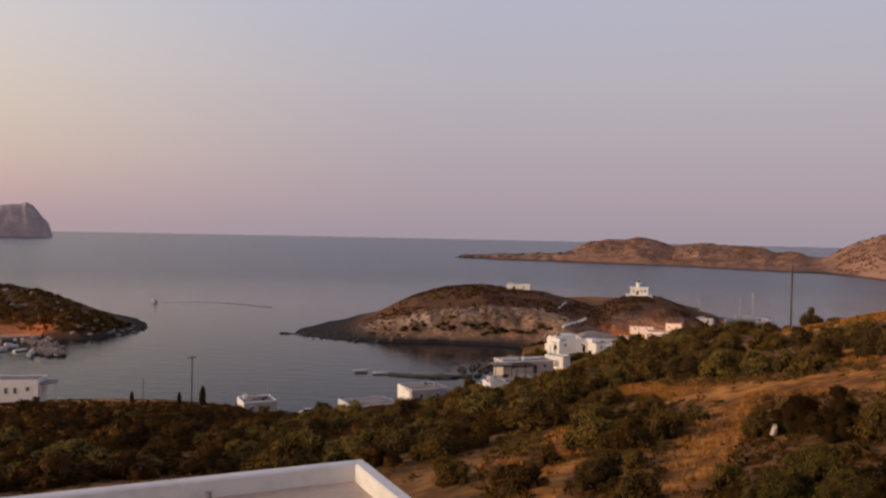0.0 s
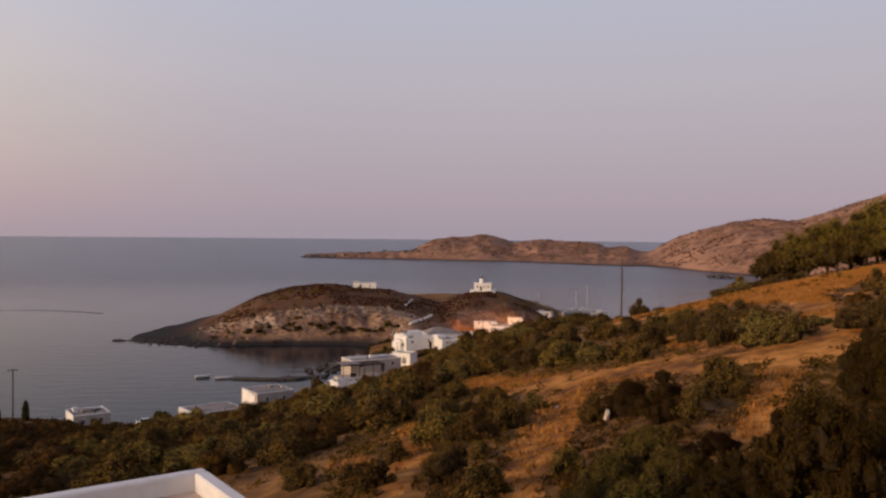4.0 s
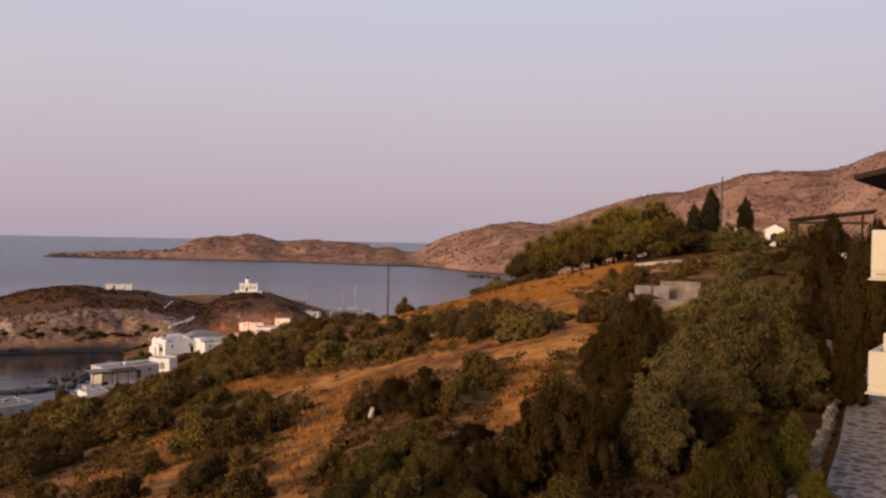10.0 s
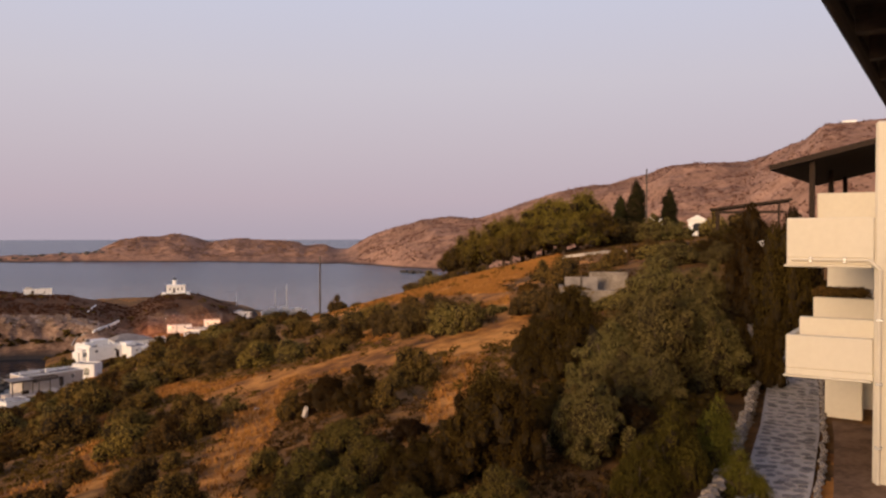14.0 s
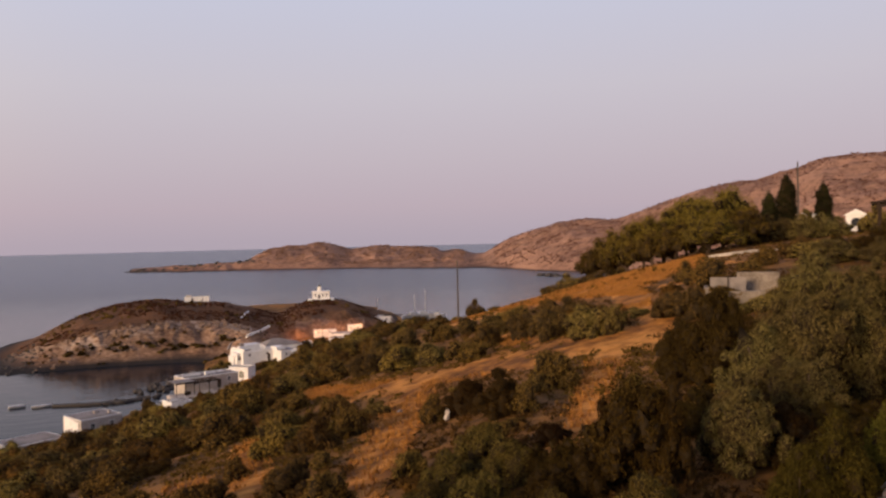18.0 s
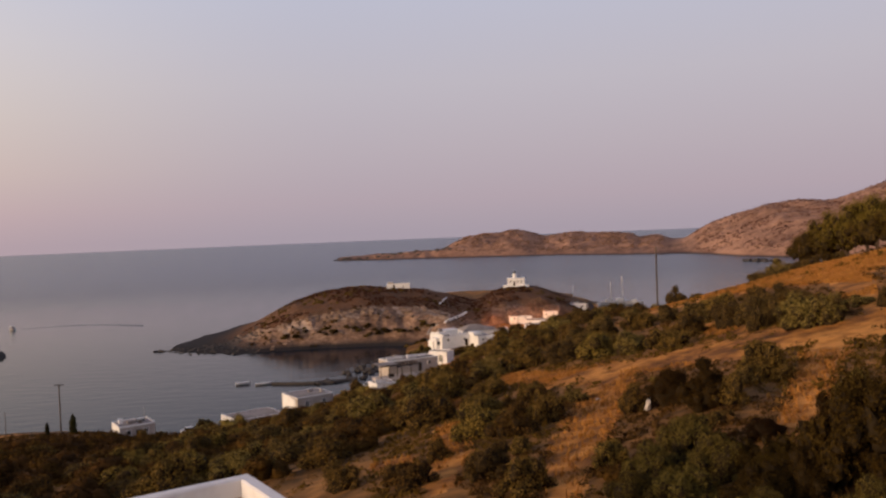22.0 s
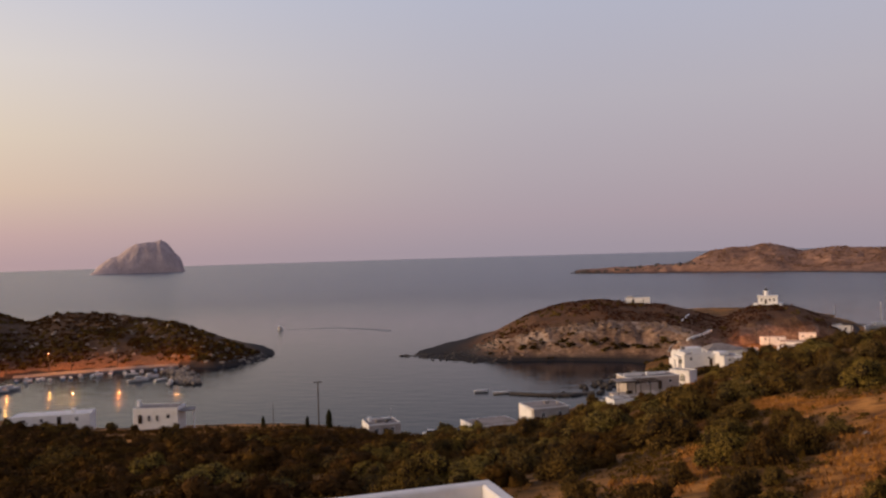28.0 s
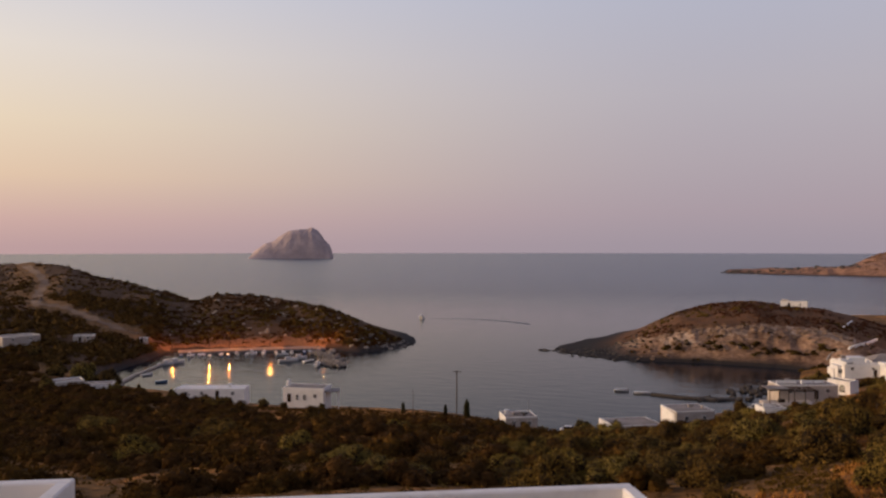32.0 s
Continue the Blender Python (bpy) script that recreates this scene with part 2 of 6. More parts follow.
M_GLASS = mat("dark_pane", [(0.02, 0.022, 0.026), (0.04, 0.042, 0.048)], 1.0, 0.12, 0.0)
M_METAL = mat("galvanised_metal", [(0.28, 0.28, 0.28), (0.42, 0.42, 0.42)], 3.0, 0.45, 0.1, metal=0.8)
M_HULL = mat("white_hull", [(0.5, 0.48, 0.46), (0.68, 0.66, 0.63)], 1.0, 0.35, 0.03, vary=0.1)
M_HULL_BLUE = mat("blue_hull", [(0.06, 0.11, 0.2), (0.1, 0.17, 0.28)], 1.0, 0.4, 0.03, vary=0.1)
M_DECK = mat("boat_deck", [(0.3, 0.22, 0.15), (0.42, 0.32, 0.22)], 2.0, 0.7, 0.1)
M_CONCRETE = mat("quay_concrete", [(0.13, 0.115, 0.1), (0.22, 0.195, 0.17)], 0.4, 0.9, 0.2)
M_ROAD = mat("dirt_track", [(0.16, 0.098, 0.056), (0.28, 0.178, 0.105)], 0.3, 0.95, 0.3)
M_TYRE = mat("rubber", [(0.015, 0.015, 0.015), (0.03, 0.03, 0.03)], 3.0, 0.8, 0.1)
M_PLANT = foliage("scrub_leaves", (0.03, 0.021, 0.005), (0.355, 0.235, 0.052))
M_GARRIGUE = foliage("garrigue_leaves", (0.03, 0.019, 0.005), (0.215, 0.132, 0.032))
M_RUST = foliage("rust_heath", (0.05, 0.026, 0.011), (0.17, 0.08, 0.03))
# lightened close to M_FAR, so haze over the distance is in the colour
M_FARSCRUB_HAZED = foliage("far_scrub_hazed", (0.13, 0.074, 0.048), (0.27, 0.155, 0.1))
# scrub leaves in a darker copy, with the near bushes' shade in the colour
M_PLANT_SHADED = foliage("scrub_leaves_shaded", (0.012, 0.008, 0.002), (0.085, 0.056, 0.011))
# darker copies of M_OLIVE: shade on the near olives goes into the colour
M_OLIVE_SHADED = foliage("olive_tree_leaves_shaded", (0.024, 0.02, 0.006), (0.3, 0.238, 0.07))
M_OLIVE_LOW_SHADED = foliage("low_olive_leaves_shaded", (0.02, 0.016, 0.004), (0.25, 0.19, 0.042))
M_OLIVE = foliage("olive_leaves", (0.038, 0.028, 0.007), (0.39, 0.282, 0.072))
# browned leaves, darker than M_HEATHER: dimness of the near shrubs is painted in
M_BROWN_SHADED = foliage("browned_leaves_shaded", (0.012, 0.008, 0.002), (0.085, 0.05, 0.01))
M_HEATHER = foliage("heather_leaves", (0.028, 0.017, 0.004), (0.17, 0.095, 0.019))
M_PINE = foliage("pine_needles", (0.03, 0.023, 0.005), (0.3, 0.222, 0.036))
M_BROOM = foliage("broom_leaves", (0.018, 0.016, 0.003), (0.17, 0.145, 0.022))
M_CYPRESS = foliage("cypress_leaves", (0.016, 0.017, 0.006), (0.06, 0.058, 0.018))
M_GRASS = foliage("dry_grass", (0.28, 0.125, 0.03), (0.5, 0.23, 0.056), 0.0, (0.5, 0.5))
# near-black bush cores: the shade between the leaves is put into this colour
M_CORE_SHADE = mat("shaded_core", [(0.02, 0.014, 0.007), (0.04, 0.028, 0.014)], 4.0, 0.95, 0.4)
for m_ in (M_CORE_SHADE, M_PAVER, M_SOIL, M_MORTAR, M_BARK, M_STONE):
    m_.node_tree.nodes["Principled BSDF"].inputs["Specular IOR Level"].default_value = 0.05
M_DARKROCK = mat("dark_wet_rock", [(0.03, 0.025, 0.021), (0.075, 0.062, 0.05)], 0.8, 0.8, 0.6, vary=0.2)
M_LAMP = glow("sodium_lamp", (1.0, 0.28, 0.045), 2200.0)
M_LAMP_PALE = glow("pale_sodium_lamp", (1.0, 0.4, 0.13), 2000.0)

# the sea: dark water, fine chop, smoother lanes
M_SEA = bpy.data.materials.new("sea_water")
M_SEA.use_nodes = True
st = M_SEA.node_tree
sb = st.nodes["Principled BSDF"]
sg = st.nodes.new("ShaderNodeNewGeometry")
lane = st.nodes.new("ShaderNodeMapping")
lane.inputs["Scale"].default_value = (0.004, 0.02, 1)
st.links.new(sg.outputs["Position"], lane.inputs[0])
ln = st.nodes.new("ShaderNodeTexNoise")
ln.inputs["Scale"].default_value, ln.inputs["Detail"].default_value = 1.0, 3
st.links.new(lane.outputs[0], ln.inputs["Vector"])
# sheltered water in the coves lies smooth, the open sea is ruffled
dist = st.nodes.new("ShaderNodeVectorMath")
dist.operation = "LENGTH"
st.links.new(sg.outputs["Position"], dist.inputs[0])


def by_distance(near, far, lo, hi):
    n = st.nodes.new("ShaderNodeMapRange")
    n.interpolation_type = "SMOOTHSTEP"
    n.inputs["From Min"].default_value, n.inputs["From Max"].default_value = near, far
    n.inputs["To Min"].default_value, n.inputs["To Max"].default_value = lo, hi
    st.links.new(dist.outputs["Value"], n.inputs[0])
    return n.outputs[0]


# base colour runs bluer with distance, standing in for the reflected sky
sea_tint = st.nodes.new("ShaderNodeMix")
sea_tint.data_type = "RGBA"
st.links.new(by_distance(300, 1200, 0, 1), sea_tint.inputs["Factor"])
st.links.new(ramp_node(st, [(0.3, (0.011, 0.015, 0.021)), (0.7, (0.016, 0.021, 0.028))], ln.outputs[0], "LINEAR"), sea_tint.inputs[6])
st.links.new(ramp_node(st, [(0.3, (0.016, 0.031, 0.068)), (0.7, (0.026, 0.046, 0.09))], ln.outputs[0], "LINEAR"), sea_tint.inputs[7])
st.links.new(sea_tint.outputs[2], sb.inputs["Base Color"])
st.links.new(by_distance(330, 800, 0.05, 0.24), sb.inputs["Roughness"])
# index and tint dim the sky's reflection, most of all near the house
st.links.new(by_distance(260, 900, 1.15, 1.25), sb.inputs["IOR"])
sb.inputs["Specular Tint"].default_value = (0.76, 0.82, 0.95, 1)
chop = st.nodes.new("ShaderNodeTexNoise")
chop.inputs["Scale"].default_value, chop.inputs["Detail"].default_value = 0.35, 4
crest = st.nodes.new("ShaderNodeMapping")     # crests are stretched across the view, to draw lamp reflections out into streaks
crest.inputs["Scale"].default_value = (0.3, 1.0, 1.0)
st.links.new(sg.outputs["Position"], crest.inputs[0])
st.links.new(crest.outputs[0], chop.inputs["Vector"])
cb = st.nodes.new("ShaderNodeBump")
cb.inputs["Distance"].default_value = 0.9
st.links.new(by_distance(330, 900, 0.17, 1.0), cb.inputs["Strength"])
st.links.new(chop.outputs[0], cb.inputs["Height"])
st.links.new(cb.outputs[0], sb.inputs["Normal"])
M_WAKE = mat("wake_water", [(0.02, 0.028, 0.042), (0.035, 0.045, 0.06)], 0.3, 0.4, 1.0, bump_scale=0.8, ior=1.33)

# ---------------------------------------------------------------- building helpers


def bm_mesh(name, bm, material, smooth=False):
    me = bpy.data.meshes.new(name)
    bm.to_mesh(me)
    bm.free()
    for m in material if isinstance(material, (list, tuple)) else [material]:
        me.materials.append(m)
    if smooth:
        me.polygons.foreach_set("use_smooth", [True] * len(me.polygons))
    return me


def part(name, bm, material, parent, label="", smooth=False):
    ob = new(name, bm_mesh(name, bm, material, smooth))
    ob.parent = parent
    return tagged(ob, label)


def thing(name, m, label, category, group="", kind=""):
    ob = new(name)
    ob.matrix_world = m
    return tagged(ob, label, category, group, kind)


def raw_mesh(name, verts, faces, material, smooth=False, cores=0, core_material=None):
    """A mesh from arrays: verts (n, 3), faces (m, 3 or 4)."""
    me = bpy.data.meshes.new(name)
    k = faces.shape[1]
    me.vertices.add(len(verts))
    me.vertices.foreach_set("co", np.ascontiguousarray(verts, dtype=np.float32).ravel())
    me.loops.add(faces.size)
    me.loops.foreach_set("vertex_index", np.ascontiguousarray(faces, dtype=np.int32).ravel())
    me.polygons.add(len(faces))
    me.polygons.foreach_set("loop_start", np.arange(0, faces.size, k, dtype=np.int32))
    me.polygons.foreach_set("loop_total", np.full(len(faces), k, dtype=np.int32))
    if smooth:
        me.polygons.foreach_set("use_smooth", np.ones(len(faces), dtype=bool))
    me.update(calc_edges=True)
    me.materials.append(material)
    if cores:
        me.materials.append(core_material)
        me.polygons.foreach_set("material_index", (np.arange(len(faces)) >= len(faces) - cores).astype(np.int32))
    return me


def add_box(bm, cx, cy, cz, sx, sy, sz, rz=0.0, bevel=0.0):
    """A box with its middle at cx, cy, cz."""
    m = Matrix.Translation((cx, cy, cz)) @ Matrix.Rotation(radians(rz), 4, "Z") @ Matrix.Diagonal((sx, sy, sz, 1))
    made = bmesh.ops.create_cube(bm, size=1, matrix=m)
    if bevel:
        edges = list({e for v in made["verts"] for e in v.link_edges})
        bmesh.ops.bevel(bm, geom=edges, offset=bevel, segments=1, affect="EDGES")
    return bm


def box(cx, cy, cz, sx, sy, sz, rz=0.0, bevel=0.0):
    return add_box(bmesh.new(), cx, cy, cz, sx, sy, sz, rz, bevel)


def add_rod(bm, a, b, r1, r2=None, seg=8):
    a, b = Vector(a), Vector(b)
    turn = (b - a).to_track_quat("Z", "Y").to_matrix().to_4x4()
    bmesh.ops.create_cone(bm, cap_ends=True, segments=seg, radius1=r1, radius2=r1 if r2 is None else r2, depth=(b - a).length, matrix=Matrix.Translation((a + b) / 2) @ turn)
    return bm


def rod(a, b, r1, r2=None, seg=8):
    return add_rod(bmesh.new(), a, b, r1, r2, seg)


def polar(az, r, z=0.0):
    a = radians(az)
    return Vector((r * math.sin(a), r * math.cos(a), z))


# ---------------------------------------------------------------- relief


def hash2(ix, iy, seed):
    n = (ix.astype(np.int64) * 374761393 + iy.astype(np.int64) * 668265263 + seed * 1442695041) & 0x7FFFFFFF
    n = ((n ^ (n >> 13)) * 1274126177) & 0x7FFFFFFF
    return ((n ^ (n >> 16)) & 0xFFFF) / 65535.0


def value_noise(x, y, seed=0):
    ix, iy = np.floor(x), np.floor(y)
    fx, fy = x - ix, y - iy
    fx, fy = fx * fx * (3 - 2 * fx), fy * fy * (3 - 2 * fy)
    a, b = hash2(ix, iy, seed), hash2(ix + 1, iy, seed)
    c, d = hash2(ix, iy + 1, seed), hash2(ix + 1, iy + 1, seed)
    return (a * (1 - fx) + b * fx) * (1 - fy) + (c * (1 - fx) + d * fx) * fy


def fbm(x, y, octaves=4, seed=0):
    x, y = np.asarray(x, float), np.asarray(y, float)
    total, amp = 0, 0.5
    for i in range(octaves):
        total = total + amp * (value_noise(x * 2 ** i + 17.3 * i, y * 2 ** i - 9.1 * i, seed + i) - 0.5)
        amp *= 0.5
    return total


# heights of the home hillside along bearings from the house, at these distances
DIST = [0, 15, 35, 60, 90, 125, 160, 195, 230, 270, 330, 420, 700]
SLOPES = []


def slope(bearing, *heights):
    SLOPES.append((bearing, heights))


slope(-180, 39, 42, 46, 52, 60, 68, 76, 84, 90, 96, 104, 112, 120)
slope(-110, 38, 38, 40, 43, 46, 48, 50, 50, 48, 46, 44, 40, 40)
slope(-60, 36, 34, 31, 27, 23, 18, 14, 11, 8, 7, 7, 10, 20)
slope(-46, 36, 34, 31, 26.5, 22, 17, 13, 9.5, 6.5, 5, 5.5, 9, 10)
slope(-40, 36, 34, 31, 26, 21, 16, 12, 8, 3, -1, -3, -3, -3)
slope(-30, 36, 34, 31, 26, 20.5, 15, 9.2, 3.8, -2, -3, -3, -3, -3)
slope(-17, 36, 34, 31, 26, 20, 13.5, 7, 1.0, -3, -3, -3, -3, -3)
slope(-10, 36, 34, 31, 26, 20, 12, 4.2, -2.2, -3, -3, -3, -3, -3)
slope(-3, 36, 34, 31.5, 26.5, 21, 13, 5.5, -1.0, -3, -3, -3, -3, -3)
slope(4, 36, 34.5, 32.5, 28.5, 23, 16, 8.5, 4.5, -0.5, -3, -3, -3, -3)
slope(8, 36, 35, 33, 30, 26, 19.5, 12, 7, 4.5, 3.5, 3, 3, -3)
slope(12, 36, 35, 33.5, 31, 28.5, 24, 18, 11, 6, 4, 3, 3, -3)
slope(17.6, 36, 35.3, 34, 32.5, 30.5, 27.3, 23, 16, 10, 4, 2.5, 1.5, -3)
slope(23.6, 36, 35.7, 35, 34, 32.5, 28.8, 21, 14, 6, 1, -3, -3, -3)
slope(29, 36.5, 36.2, 36, 35.6, 34.8, 31.8, 25, 17, 8, 1, -3, -3, -3)
slope(35, 37, 36.6, 36.6, 36.9, 37.6, 36.5, 31, 22, 12, 4, -3, -3, -3)
slope(40, 37, 36.6, 37, 38.1, 39.2, 39.6, 37, 30, 20, 10, 0, -3, -3)
slope(46, 37, 36.4, 37.3, 39.2, 40, 40.5, 40.5, 39, 35, 28, 15, 5, 5)
slope(54, 36.8, 36.2, 36.9, 39.6, 41, 42, 43, 43, 42, 40, 35, 30, 40)
slope(65, 36.5, 36.2, 36.8, 39, 42, 44, 45, 46, 46, 46, 46, 50, 70)
slope(110, 38, 38, 40, 44, 48, 54, 60, 66, 72, 80, 90, 100, 110)
slope(180, 39, 42, 46, 52, 60, 68, 76, 84, 90, 96, 104, 112, 120)

GRID_A, GRID_R = np.arange(-180, 180.5, 0.5), np.arange(0, 701, 2.5)


def blur(grid, axis, width):
    k = np.exp(-0.5 * (np.arange(-3 * width, 3 * width + 1) / width) ** 2)
    pad = [(3 * width, 3 * width) if i == axis else (0, 0) for i in range(2)]
    return np.apply_along_axis(lambda v: np.convolve(v, k / k.sum(), "valid"), axis, np.pad(grid, pad, "edge"))


by_bearing = np.array([np.interp(GRID_R, DIST, h) for _, h in SLOPES])
GRID = np.array([np.interp(GRID_A, [b for b, _ in SLOPES], by_bearing[:, j]) for j in range(len(GRID_R))]).T
GRID = blur(blur(GRID, 0, 3), 1, 3)


def height(x, y):
    """The home hillside's height at x, y (numbers or arrays)."""
    x, y = np.asarray(x, float), np.asarray(y, float)
    az, r = np.degrees(np.arctan2(x, y)), np.hypot(x, y)
    u, v = (az + 180) / 0.5, np.minimum(r, 699) / 2.5
    i, j = np.clip(u.astype(int), 0, len(GRID_A) - 2), np.clip(v.astype(int), 0, len(GRID_R) - 2)
    fu, fv = u - i, v - j
    z = (GRID[i, j] * (1 - fu) + GRID[i + 1, j] * fu) * (1 - fv) + (GRID[i, j + 1] * (1 - fu) + GRID[i + 1, j + 1] * fu) * fv
    rough = np.clip((r - 22) / 20, 0, 1) * np.clip((z + 1) / 4, 0.1, 1)
    return z + rough * (1.8 * fbm(x / 22, y / 22, 4, 3) + 0.25 * fbm(x / 1.6, y / 1.6, 3, 8))


def ground_at(az, r):
    p = polar(az, r)
    p.z = float(height(p.x, p.y))
    return p


def grid_faces(rows, cols):
    i, j = np.meshgrid(np.arange(rows - 1), np.arange(cols - 1), indexing="ij")
    a = (i * cols + j).ravel()
    return np.stack([a, a + 1, a + cols + 1, a + cols], 1)


def face_up(verts, faces):
    """Quads turned so that the first looks up."""
    p = verts[faces[len(faces) // 2]]
    return faces if np.cross(p[1] - p[0], p[2] - p[0])[2] > 0 else faces[:, ::-1]


# open lanes of dry grass between the scrub: bearing, height angle from the house, half width, in degrees
LANES = (
    ((38.1, -6.04, 0.36), (35.7, -6.82, 0.48), (32.9, -7.39, 0.4), (29.9, -7.57, 0.36), (26.8, -7.41, 0.32)),
    ((32.6, -7.62, 0.4), (29.1, -8.42, 0.56), (26.2, -8.93, 0.64), (24.4, -9.31, 0.48)),
    ((34.0, -8.1, 1.04), (33.1, -9.82, 1.04), (32.3, -11.91, 1.04), (31.3, -13.25, 0.72)),
    ((24.4, -9.31, 0.4), (22.0, -9.8, 0.56), (18.7, -10.37, 0.52), (15.5, -10.6, 0.44), (12.9, -10.51, 0.36)),
    ((21.6, -9.95, 0.56), (19.9, -11.6, 1.04), (18.7, -13.49, 1.36), (17.4, -15.36, 1.44), (16.0, -17.43, 1.28)),
    ((8.9, -14.64, 1.12), (8.8, -15.72, 1.04), (7.6, -16.99, 0.88)),
    ((23.1, -5.64, 0.32), (26.2, -4.89, 0.4), (30.0, -4.06, 0.48), (33.8, -3.5, 0.72), (37.1, -2.57, 0.64), (39.9, -1.78, 0.36)),
    ((34.1, -3.7, 0.56), (35.8, -4.66, 0.88), (36.3, -5.61, 0.64)),
    ((8.5, -12.22, 0.28), (9.7, -12.21, 0.32), (11.5, -11.61, 0.24)),
    ((8.7, -9.66, 0.4), (9.0, -9.41, 0.32)),
    ((3.4, -16.13, 0.32), (5.0, -15.98, 0.36), (5.9, -15.69, 0.28)),
    ((-30.8, -11.21, 0.32), (-27.8, -11.69, 0.28), (-23.5, -11.68, 0.36), (-19.5, -11.86, 0.28)),
    ((9.3, -11.85, 0.32), (8.3, -11.73, 0.32)))


def near_line(az, el, line):
    """How far inside a line of (bearing, height angle, half width) a place lies: 1 on it, 0 at its edge, below 0 outside."""
    best = np.full(np.shape(az), -9.0)
    for (a0, e0, w0), (a1, e1, w1) in zip(line[:-1], line[1:]):
        t = np.clip(((az - a0) * (a1 - a0) + (el - e0) * (e1 - e0)) / ((a1 - a0) ** 2 + (e1 - e0) ** 2), 0, 1)
        best = np.maximum(best, 1 - np.hypot(az - a0 - t * (a1 - a0), el - e0 - t * (e1 - e0)) / (w0 + t * (w1 - w0)))
    return best


def in_lane(x, y):
    x, y = np.asarray(x, float), np.asarray(y, float)
    az, el = np.degrees(np.arctan2(x, y)), np.degrees(np.arctan2(height(x, y) - EYE, np.hypot(x, y)))
    return np.max([near_line(az, el, lane) for lane in LANES], axis=0)


azs = np.concatenate([np.arange(-180, -64, 4.0), np.arange(-64, 68, 0.3), np.arange(68, 181, 4.0)])
rs = np.concatenate([np.linspace(0.3, 18, 12), 18 * (700 / 18) ** np.linspace(0.01, 1, 230)])
A, R = np.meshgrid(np.radians(azs), rs, indexing="ij")
X, Y = R * np.sin(A), R * np.cos(A)
V = np.stack([X, Y, height(X, Y)], -1).reshape(-1, 3)
ground = new("ground", raw_mesh("ground", V, face_up(V, grid_faces(len(azs), len(rs))), M_GROUND, True))
ground.data.materials.append(M_HEATH)
A, R = np.meshgrid((azs[:-1] + azs[1:]) / 2, (rs[:-1] + rs[1:]) / 2, indexing="ij")
X, Y = R * np.sin(np.radians(A)), R * np.cos(np.radians(A))
heath = (in_lane(X, Y) + 0.3 + 1.5 * fbm(X / 2.2, Y / 2.2, 4, 55) < 0) & (fbm(X / 9, Y / 9, 4, 57) < 0.17)
ground.data.polygons.foreach_set("material_index", heath.astype(np.int32).ravel())
tagged(ground, "dry straw-coloured hillside with bare earth between the scrub", "hillside", kind="structure")

# the sea, out to the horizon
sa, sr = np.radians(np.arange(-180, 181, 3.0)), np.array([1, 60, 150, 300, 600, 1200, 2400, 4950.0])
A, R = np.meshgrid(sa, sr, indexing="ij")
V = np.stack([R * np.sin(A), R * np.cos(A), 0 * R], -1).reshape(-1, 3)
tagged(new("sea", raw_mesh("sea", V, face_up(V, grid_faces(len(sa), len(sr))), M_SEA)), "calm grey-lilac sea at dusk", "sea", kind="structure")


HILLS = {}


def hill(name, material, rows, power, back, rough, cell, label, category, da=0.15, steps=60, ease=0.4, cliff=0.0, other=None, where=None):
    """A hill over the water. rows: bearing, distance of its foot, distance and height of its crest."""
    b, foot, crest, top = (np.array(c, float) for c in zip(*rows))
    az = np.arange(b[0], b[-1] + da / 2, da)

    def soft(values):
        fine = np.interp(az, b, values)
        k = max(1, int(ease / da))
        return np.convolve(np.pad(fine, k, "edge"), np.ones(2 * k + 1) / (2 * k + 1), "valid")

    HILLS[name] = (az, soft(foot), soft(crest), soft(top), power, back, rough, cell, cliff)
    u = np.concatenate([np.linspace(0, 1, steps), np.linspace(1.05, 2, steps // 3)])
    Ag, U = np.meshgrid(az, u, indexing="ij")
    Z, Rg = hill_shape(name, Ag, U)
    a = np.radians(Ag)
    V = np.stack([Rg * np.sin(a), Rg * np.cos(a), Z], -1).reshape(-1, 3)
    ob = new(name, raw_mesh(name, V, face_up(V, grid_faces(len(az), len(u))), material, True))
    if other:    # a second ground where the rule says so
        for m in other:
            ob.data.materials.append(m)
        mid = V[grid_faces(len(az), len(u))].mean(1)
        el = np.degrees(np.arctan2(mid[:, 2] - EYE, np.hypot(mid[:, 0], mid[:, 1])))
        ob.data.polygons.foreach_set("material_index", where(np.degrees(np.arctan2(mid[:, 0], mid[:, 1])), el, mid).astype(np.int32))
    return tagged(ob, label, category, kind="structure")


def hill_shape(name, az, u):
    """Height and distance on a hill at a bearing and a share of the way: 0 at the foot, 1 on the crest, 2 at the back."""
    b, foot, crest, top, power, back, rough, cell, cliff = HILLS[name]
    f, c, t = (np.interp(az, b, v) for v in (foot, crest, top))
    front, rear = np.clip(u, 0, 1), np.clip(u - 1, 0, 1)
    r = f + (c - f) * front + back * rear
    a = np.radians(az)
    x, y = r * np.sin(a), r * np.cos(a)
    s = 1 - (1 - front) ** power
    if cliff:   # a steep face first, then a gentle top
        s = cliff * (1 - (1 - np.clip(front / 0.26, 0, 1)) ** 1.3) + (1 - cliff) * (1 - (1 - front) ** 1.7)
    ridge = 1 - 2 * np.abs(fbm(x / cell, y / cell, 5, 21))
    lump = rough * (2.2 * fbm(x / cell / 2, y / cell / 2, 5, 5) + 1.2 * (ridge - 0.8)) * np.clip(4 * front * (1.15 - front), 0.12, 1) * np.clip(t / 8, 0.25, 1) * (np.where(front < 0.3, 1.5, 0.4) if cliff else 1.0)
    return (t + 1.5) * s * (1 - rear ** 1.5 * 1.3) - 1.5 + lump, r


